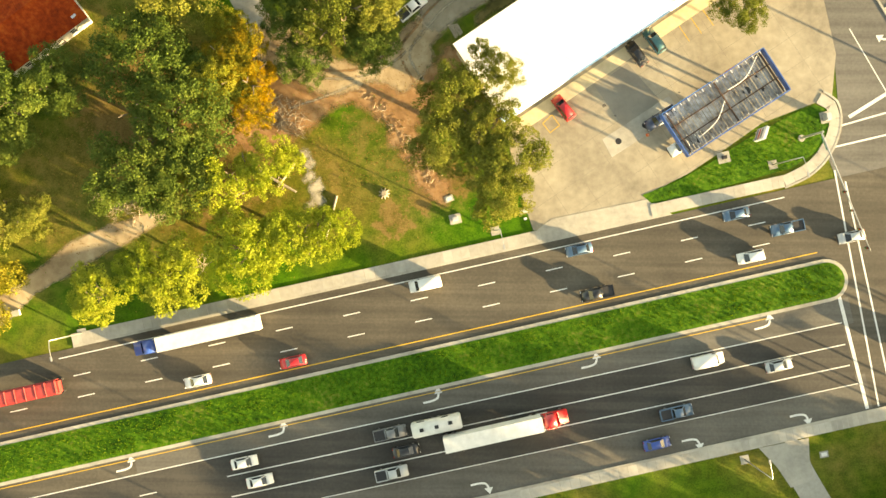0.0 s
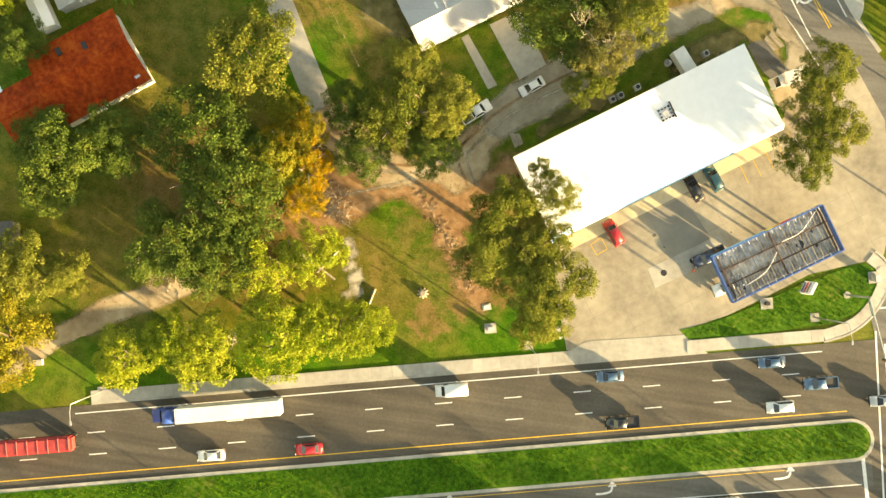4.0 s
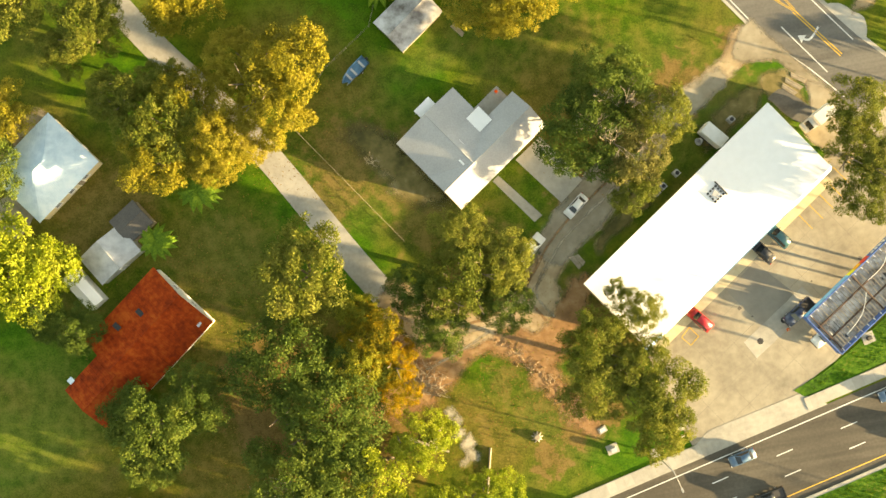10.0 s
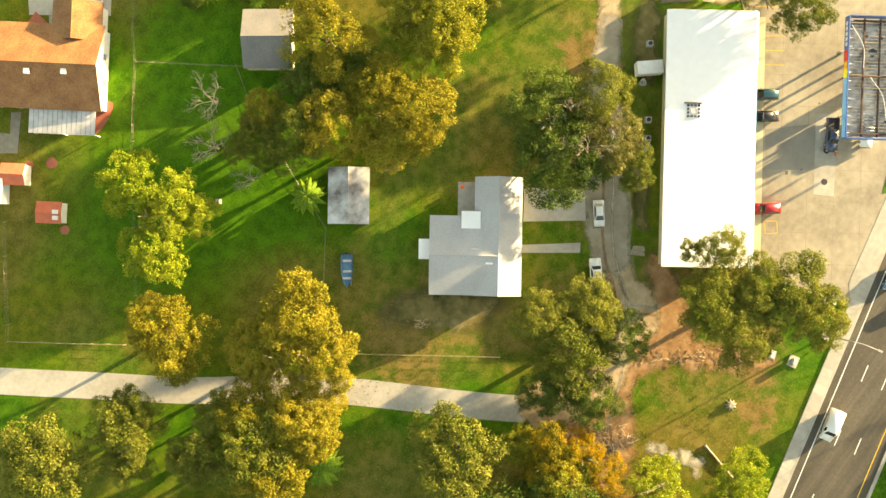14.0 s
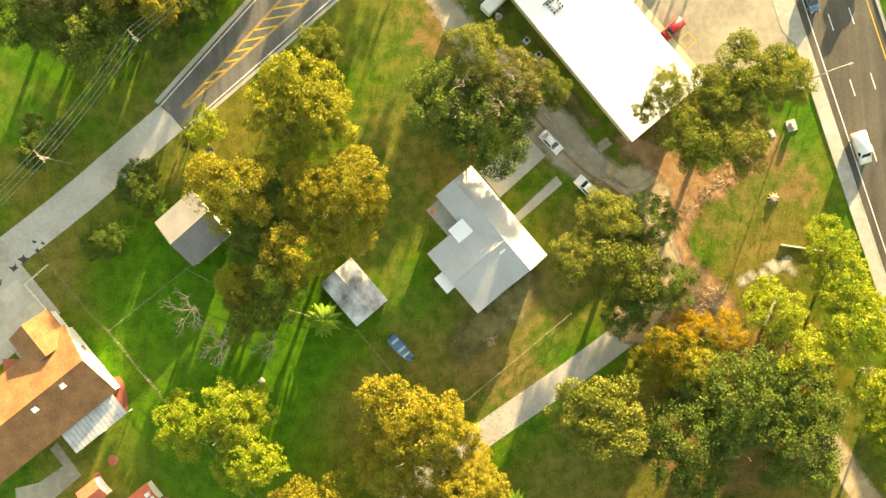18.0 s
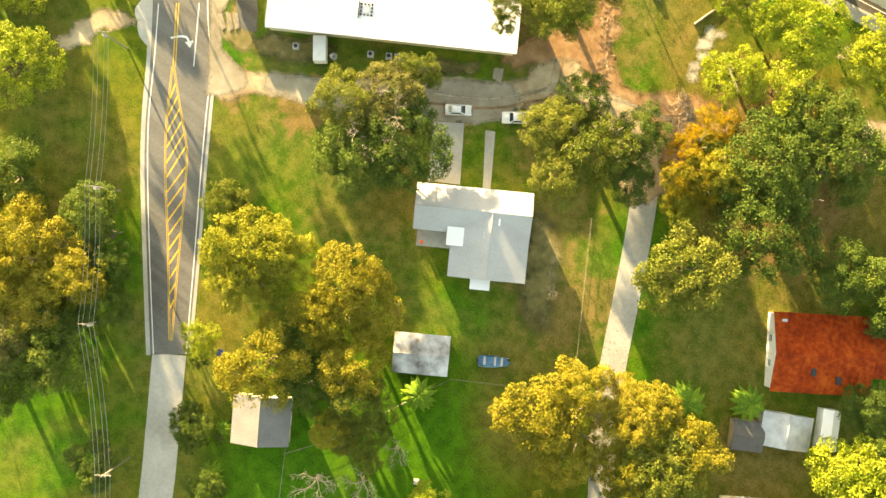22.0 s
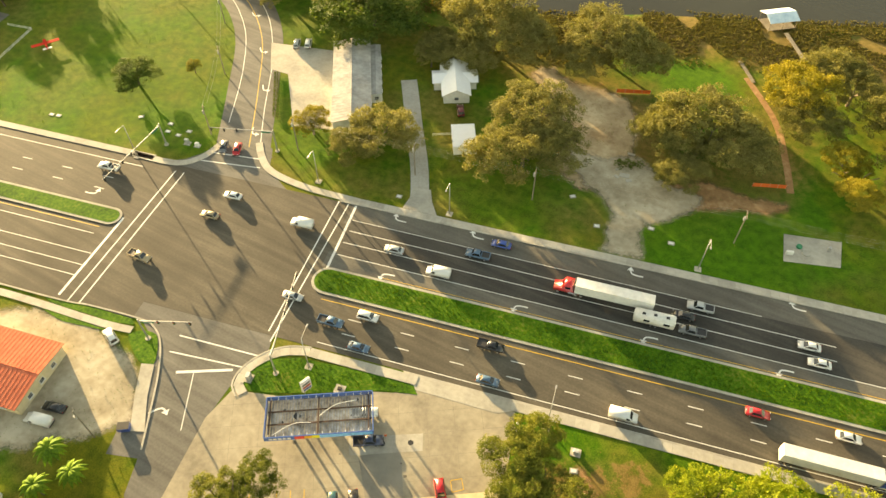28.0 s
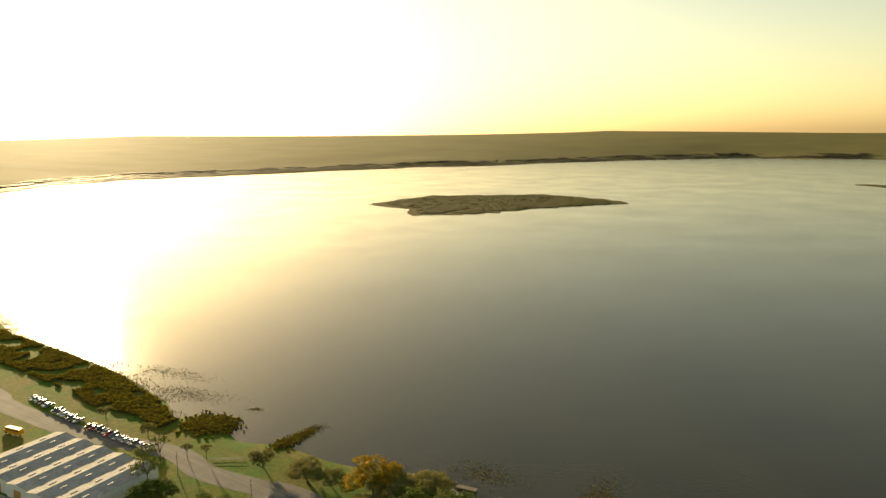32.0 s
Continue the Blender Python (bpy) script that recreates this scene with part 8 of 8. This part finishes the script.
tufts("marsh_thicket", "dense brown marsh thicket along the western shore", THICKET, spots, 0.7, 0.5, 6)
spots = []
# the densest bed draws a brown reflection on the water as tufts
for cu, cv, su, sv, n in ((100, -176, 16, 10, 900), (54.6, -168, 7, 22, 1600), (42.2, -170, 5, 4, 420), (136, -166, 10, 6, 400), (110, -163, 8, 3, 300), (222.8, -196, 4, 2, 160), (268, -200, 26, 9, 900), (300, -222, 30, 8, 700)):
    for _ in range(n):
        x, y = uv(rng.normal(cu, su / 2), rng.normal(cv, sv / 2))
        spots.append((x, y, -0.3, rng.uniform(0.3, 0.7)))
tufts("water_weeds", "sparse brown weed in the lake, with a brown reflection drawn as tufts", REED, spots, 0.22, 0.4, 8, "water weed")

# the wooded island and the far shore's woods
isle = ragged([(896, -911), (803, -897), (720, -826), (658, -864), (599, -977), (560, -1087), (500, -1170), (540, -1215), (595, -1231), (724, -1261), (805, -1214), (905, -1110)], 22, 18, 7)
plate("island", isle, -2.0, 0.2, THICKET, "low reedy island out in the lake", "island")


def canopy(name, label, spots, seed, material):
    """Low far-off tree tops: one mass of small uneven clumps."""
    rng = np.random.default_rng(seed)
    base = bmesh.new()
    bmesh.ops.create_icosphere(base, subdivisions=1, radius=1.0)
    bv, bf = np.array([v.co for v in base.verts]), [[v.index for v in f.verts] for f in base.faces]
    base.free()
    verts, faces = [], []
    for x, y, z, r, h in spots:
        o = len(verts)
        p = bv * [r, r, h] * rng.uniform(0.75, 1.25, size=(len(bv), 1)) + [x, y, z]
        verts += [tuple(q) for q in p]
        faces += [[i + o for i in f] for f in bf]
    me = bpy.data.meshes.new(name)
    me.from_pydata(verts, [], faces)
    me.materials.append(material)
    return tagged(new(name, me), label, "woods", kind="stuff")


spots = []
for _ in range(1500):
    t = rng.random() * 2 * math.pi
    k = math.sqrt(rng.random()) * 0.86
    cx, cy = 705, -1045
    p = isle[int(rng.integers(len(isle)))]
    spots.append((cx + (p[0] - cx) * k, cy + (p[1] - cy) * k, 0.5, rng.uniform(6, 14), rng.uniform(0.6, 1.6)))
canopy("island_scrub", "low scrub covering a lake island", spots, 2, THICKET)
spots = []
for i in range(4200):
    bearing = rng.uniform(-112, 5)
    back = rng.uniform(12, 110) * (1 if i % 4 else 2.2)
    r = float(np.interp(bearing, [p[0] for p in FAR], [p[1] for p in FAR])) + back
    x, y = -5 + r * math.cos(radians(bearing)), 66 + r * math.sin(radians(bearing))
    z = ground_height(x, y)
    if z > 0.05 and r < 4600:
        spots.append((x, y, z + 0.2, rng.uniform(14, 36), rng.uniform(0.7, 1.9)))
canopy("far_woods", "dark woods along the far shore", spots, 5, FAR_WOOD)


# palms and bare trees
def palm(x, y, r, tall, label="palm with arching green fronds"):
    rng = random.Random(int(x * 5 + y))
    ob = thing("palm", label, "palm", (x, y, 0), rng.uniform(0, 360), "palms")
    bm = bmesh.new()
    tube(bm, (0, 0, 0), (0.1, 0, tall), 0.2, 0.14, 9)
    part("trunk", bm, BARK, ob)
    for i in range(15):
        a, lift = i * 2.4, 0.25 + 0.9 * (i % 5) / 5
        bm = bmesh.new()
        prev = None
        for k in range(9):
            t = k / 8
            c = Vector((0.1 + math.cos(a) * r * t, math.sin(a) * r * t, tall + r * (lift * t - (0.5 + lift * 0.9) * t * t)))
            side = Vector((-math.sin(a), math.cos(a), 0))
            w = r * 0.17 * math.sin(math.pi * min(1, 0.15 + t * 0.85))
            row = [bm.verts.new(c - side * w - Vector((0, 0, w * 0.5))), bm.verts.new(c), bm.verts.new(c + side * w - Vector((0, 0, w * 0.5)))]
            if prev:
                bm.faces.new((prev[0], row[0], row[1], prev[1]))
                bm.faces.new((prev[1], row[1], row[2], prev[2]))
            prev = row
        part("frond", bm, PALM_LEAF, ob)


for x, y, r, tall in ((-23.4, 88.6, 3.4, 3.0), (-58.0, 60.5, 4.0, 5.5), (-67.0, 53.4, 3.4, 4.0), (-4.8, 122.4, 2.4, 2.0), (-1.6, 115.0, 1.8, 1.2), (86, 54, 3.2, 5), (83, 60, 3.0, 4.5), (79, 55, 3.0, 5)):
    palm(x, y, r, tall)
BARE_TREE = limb_mesh("branchwork", 3, True, DEAD_WOOD)
for x, y, r in ((-19.5, 111.2, 3.6), (-25.7, 106.4, 3.4), (-26.5, 98.4, 2.6), (98.0, -43.5, 3.6), (-41, -3, 2.0), (-55, 7.5, 3.0), (-29.5, 60.5, 1.3)):
    ob = thing("bare_tree", "leafless pale grey tree", "tree", (x, y, 0), x * 7 % 360, "bare trees")
    t = new("branchwork", BARE_TREE)
    t.parent = ob
    t.matrix_basis = Matrix.Diagonal((r * 1.2, r * 1.2, r * 1.1, 1))
hedge = thing("hedge", "clipped green hedge beside a car park", "hedge", (117.0, -51.6, 0), 126.6)
for k in range(10):
    c = new("leaf_mass", KINDS["bush"][0][0])
    c.parent = hedge
    c.matrix_basis = Matrix.Translation((-9 + k * 2.0, 0, 0.6)) @ Matrix.Diagonal((1.5, 1.0, 1.0, 1))

# ---- low litter: lids, stains, brush, leaves and tufts ----
for x, y, turn in ((19.9, -50.2, 20), (8.3, -55.8, 5), (2.7, -53.7, 12), (28.7, -56.4, 40), (165.6, -14.6, 12), (163.6, -15.2, 12), (143.5, -26.0, 40), (132.9, -25.1, 12), (129.4, -25.3, 12), (134.4, -27.8, 12), (127.9, -27.9, 12), (66.1, -35.2, 12), (1.0, 8.6, 20), (14.0, 6.6, 13)):
    ob = thing("inspection_box", "flat concrete inspection box set in grass", "inspection box", (x, y, 0.0), turn, "inspection boxes")
    bm = bmesh.new()
    box(bm, 0, 0, 0, 1.5, 1.1, 0.1)
    part("surround", rounded(bm, 0.02, 1), CONCRETE, ob)
    bm = bmesh.new()
    box(bm, 0, 0, 0.09, 1.0, 0.65, 0.05)
    part("cover", rounded(bm, 0.015, 1), WHITE_WALL, ob)
# dark tyre marks, laid as thin plates on the bleached road
TYRE_MARK = mat("tar_patch", [(0.02, 0.02, 0.02), (0.04, 0.04, 0.038)], 2.0, 0.5, 0.6, 0.1)
for k, (x, y, r) in enumerate(((-5.3, 138.0, 0.55), (-5.6, 136.5, 0.4), (-6.7, 137.5, 0.5), (-7.9, 140.1, 0.9), (-9.3, 141.8, 0.95), (-11.9, 144.8, 1.0), (-9.1, 145.2, 0.35))):
    pts = [(x + r * (0.6 + 0.5 * math.sin(a * 1.7 + k)) * math.cos(a), y + r * 1.2 * (0.7 + 0.4 * math.cos(a * 2.3 + k)) * math.sin(a)) for a in np.linspace(0, 5.8, 14)]
    plate("tar_patch", pts, 0.02, 0.046, TYRE_MARK, "dark tyre mark on a bleached road", "road patch")
OIL = mat("oil_stain", [(0.085, 0.075, 0.06), (0.14, 0.12, 0.095)], 1.2, 0.4, 0.7, 0.0)
rng2 = random.Random(9)
for k in range(16):
    x, y = 24 + rng2.uniform(0, 36), 16 + rng2.uniform(0, 30)
    r = rng2.uniform(0.15, 0.5)
    if 4 < -0.5635 * (x - 23.3) + 0.826 * (y - 40.2) or y < 0.75 * (x - 30) + 8:
        continue
    plate("oil_stain", ragged([(x - r, y), (x, y - r * 0.8), (x + r * 1.3, y), (x, y + r)], 0.2, 0.3, k), 0.04, 0.061, OIL, "dark oil stain on the car park", "stain")


def scatter(name, label, material, spots, kind_of, seed, category):
    """Many small loose pieces lying or standing on the ground, as one mass."""
    rng = np.random.default_rng(seed)
    verts, faces = [], []
    for x, y, z, k in spots:
        b_ = len(verts)
        a = rng.uniform(0, 6.28)
        c, s = math.cos(a) * k, math.sin(a) * k
        if kind_of == "stick":
            verts += [(x - c, y - s, z + 0.02), (x + c, y + s, z + 0.05), (x + c * 0.9 - s * 0.06, y + s * 0.9 + c * 0.06, z + 0.09), (x - c * 0.9 - s * 0.06, y - s * 0.9 + c * 0.06, z + 0.07)]
            faces.append((b_, b_ + 1, b_ + 2, b_ + 3))
        elif kind_of == "leaf":
            verts += [(x - c, y - s, z + 0.01), (x + s * 0.6, y - c * 0.6, z + 0.02), (x + c, y + s, z + 0.05)]
            faces.append((b_, b_ + 1, b_ + 2))
        else:
            for t in range(3):
                a = rng.uniform(0, 6.28)
                dx, dy, h = math.cos(a) * 0.35 * k, math.sin(a) * 0.35 * k, k * rng.uniform(0.5, 1.0)
                o = len(verts)
                verts += [(x - dy * 0.5, y + dx * 0.5, z), (x + dy * 0.5, y - dx * 0.5, z), (x + dx, y + dy, z + h)]
                faces.append((o, o + 1, o + 2))
    me = bpy.data.meshes.new(name)
    me.from_pydata(verts, [], faces)
    me.materials.append(material)
    return tagged(new(name, me), label, category, kind="stuff")


def inside(x, y, pts):
    p = np.array(pts)
    hit = np.zeros(len(x), bool)
    for (x0, y0), (x1, y1) in zip(p, np.roll(p, -1, 0)):
        if y0 != y1:
            hit ^= ((y0 > y) != (y1 > y)) & (x < (x1 - x0) * (y - y0) / (y1 - y0) + x0)
    return hit


rng = np.random.default_rng(21)
x, y = rng.uniform(-100, 230, 90000), rng.uniform(-125, 160, 90000)
across = -x * math.sin(ROAD) + y * math.cos(ROAD)
keep = (across > 0.4) | (across < -46.2)
for pts in PAVED:
    keep &= ~inside(x, y, pts)
clumpy = np.array([noise.noise(Vector((px * 0.12, py * 0.12, 3.0))) for px, py in zip(x, y)])
keep &= clumpy > rng.uniform(-0.6, 0.35, len(x))
scatter("grass_tufts", "loose grass tufts over the lawns", TUFT, [(px, py, 0.0, k) for px, py, k in zip(x[keep], y[keep], rng.uniform(0.12, 0.36, keep.sum()))], "tuft", 1, "grass")
u, v = rng.uniform(-120, 66, 9000), rng.uniform(-22.6, -17.0, 9000)
scatter("median_tufts", "uneven grass tufts on the median", TUFT, [(*uv(a, b), 0.2, k) for a, b, k in zip(u, v, rng.uniform(0.15, 0.4, 9000))], "tuft", 2, "grass")
corner = outline_uv([(38, 0.2), (60, 0.2), (66, 2.0), (69, 6.5), (68, 9.0), (60, 8.5), (50, 4.8)])
cx, cy = rng.uniform(33, 68, 5000), rng.uniform(7, 26, 5000)
ok = inside(cx, cy, corner)
scatter("verge_tufts", "uneven grass tufts on a corner verge", TUFT, [(px, py, 0.09, k) for px, py, k in zip(cx[ok], cy[ok], rng.uniform(0.12, 0.34, ok.sum()))], "tuft", 5, "grass")
leaf_spots = []
for cx, cy, r, n in ((-52, 22, 16, 900), (-60, 42, 12, 700), (-16, 36, 9, 500), (-10, 20, 11, 900), (2, 20, 9, 500), (-46, 68, 12, 600), (-5, 92, 12, 700), (10, 58, 9, 300), (-30, 14, 14, 800), (-60, 4, 12, 500), (40, -90, 18, 700), (5, -76, 14, 500), (50, -68, 12, 400)):
    for _ in range(n):
        leaf_spots.append((rng.normal(cx, r * 0.6), rng.normal(cy, r * 0.6), 0.03, rng.uniform(0.08, 0.26)))
scatter("leaf_litter", "fallen brown leaves under the trees", LITTER, leaf_spots, "leaf", 3, "leaf litter")
sticks = []
for _ in range(260):
    a, r = rng.uniform(-0.6, 1.9), rng.uniform(0.5, 5.0)
    sticks.append((-30 + r * math.cos(a) * 1.3, 21.5 + r * math.sin(a), 0.05 + rng.uniform(0, 0.3), rng.uniform(0.4, 1.3)))
for _ in range(160):
    sticks.append((rng.normal(-54, 2.2), rng.normal(7.2, 1.6), rng.uniform(0.02, 0.5), rng.uniform(0.3, 1.0)))
for _ in range(160):
    t = rng.random()
    sticks.append((-13 + 12 * t + rng.normal(0, 0.8), 27 - 16 * t + rng.normal(0, 0.8), 0.05, rng.uniform(0.15, 0.6)))
scatter("cut_brush", "pale dry cut brush strewn over soil", DEAD_WOOD, sticks, "stick", 4, "brush")

# joints between the car park's concrete bays
JOINT = mat("concrete_joint", [(0.20, 0.175, 0.135), (0.25, 0.22, 0.17)], 1.0, 0.3, 0.9, 0.0)
lot = [(15.6, 3.2), (12.4, 12.6), (10.6, 21.6), (45.4, 46.2), (50, 52), (58, 58), (64, 50), (67.7, 34), (67, 26), (64, 25.5), (55, 22), (48, 17), (42, 13), (35.5, 9.8), (35.4, 7.6), (33, 6.0), (20, 3.2)]
ca, sa = math.cos(radians(34.3)), math.sin(radians(34.3))
for k in range(18):
    along = k < 7
    off = (-9.5 - 4.6 * k) if along else (-26 + 5.4 * (k - 7))
    t = np.arange(-60, 60, 0.5)
    jx = 23.3 + (t * ca - off * sa if along else off * ca - t * sa)
    jy = 40.2 + (t * sa + off * ca if along else off * sa + t * ca)
    ok = inside(jx, jy, lot)
    if along is False:
        ok &= t < -9.5
    if ok.sum() > 6:
        i0, i1 = np.flatnonzero(ok)[0] + 1, np.flatnonzero(ok)[-1] - 1
        track("slab_joint", [(jx[i0], jy[i0]), (jx[i1], jy[i1])], 0.03, 0.03, 0.045, 0.055, JOINT, "thin dark joint between concrete bays", "joint", step=50)

# slabs of the pavements
for parent, line, half, z in SLABS:
    lay(parent, line, half, z)
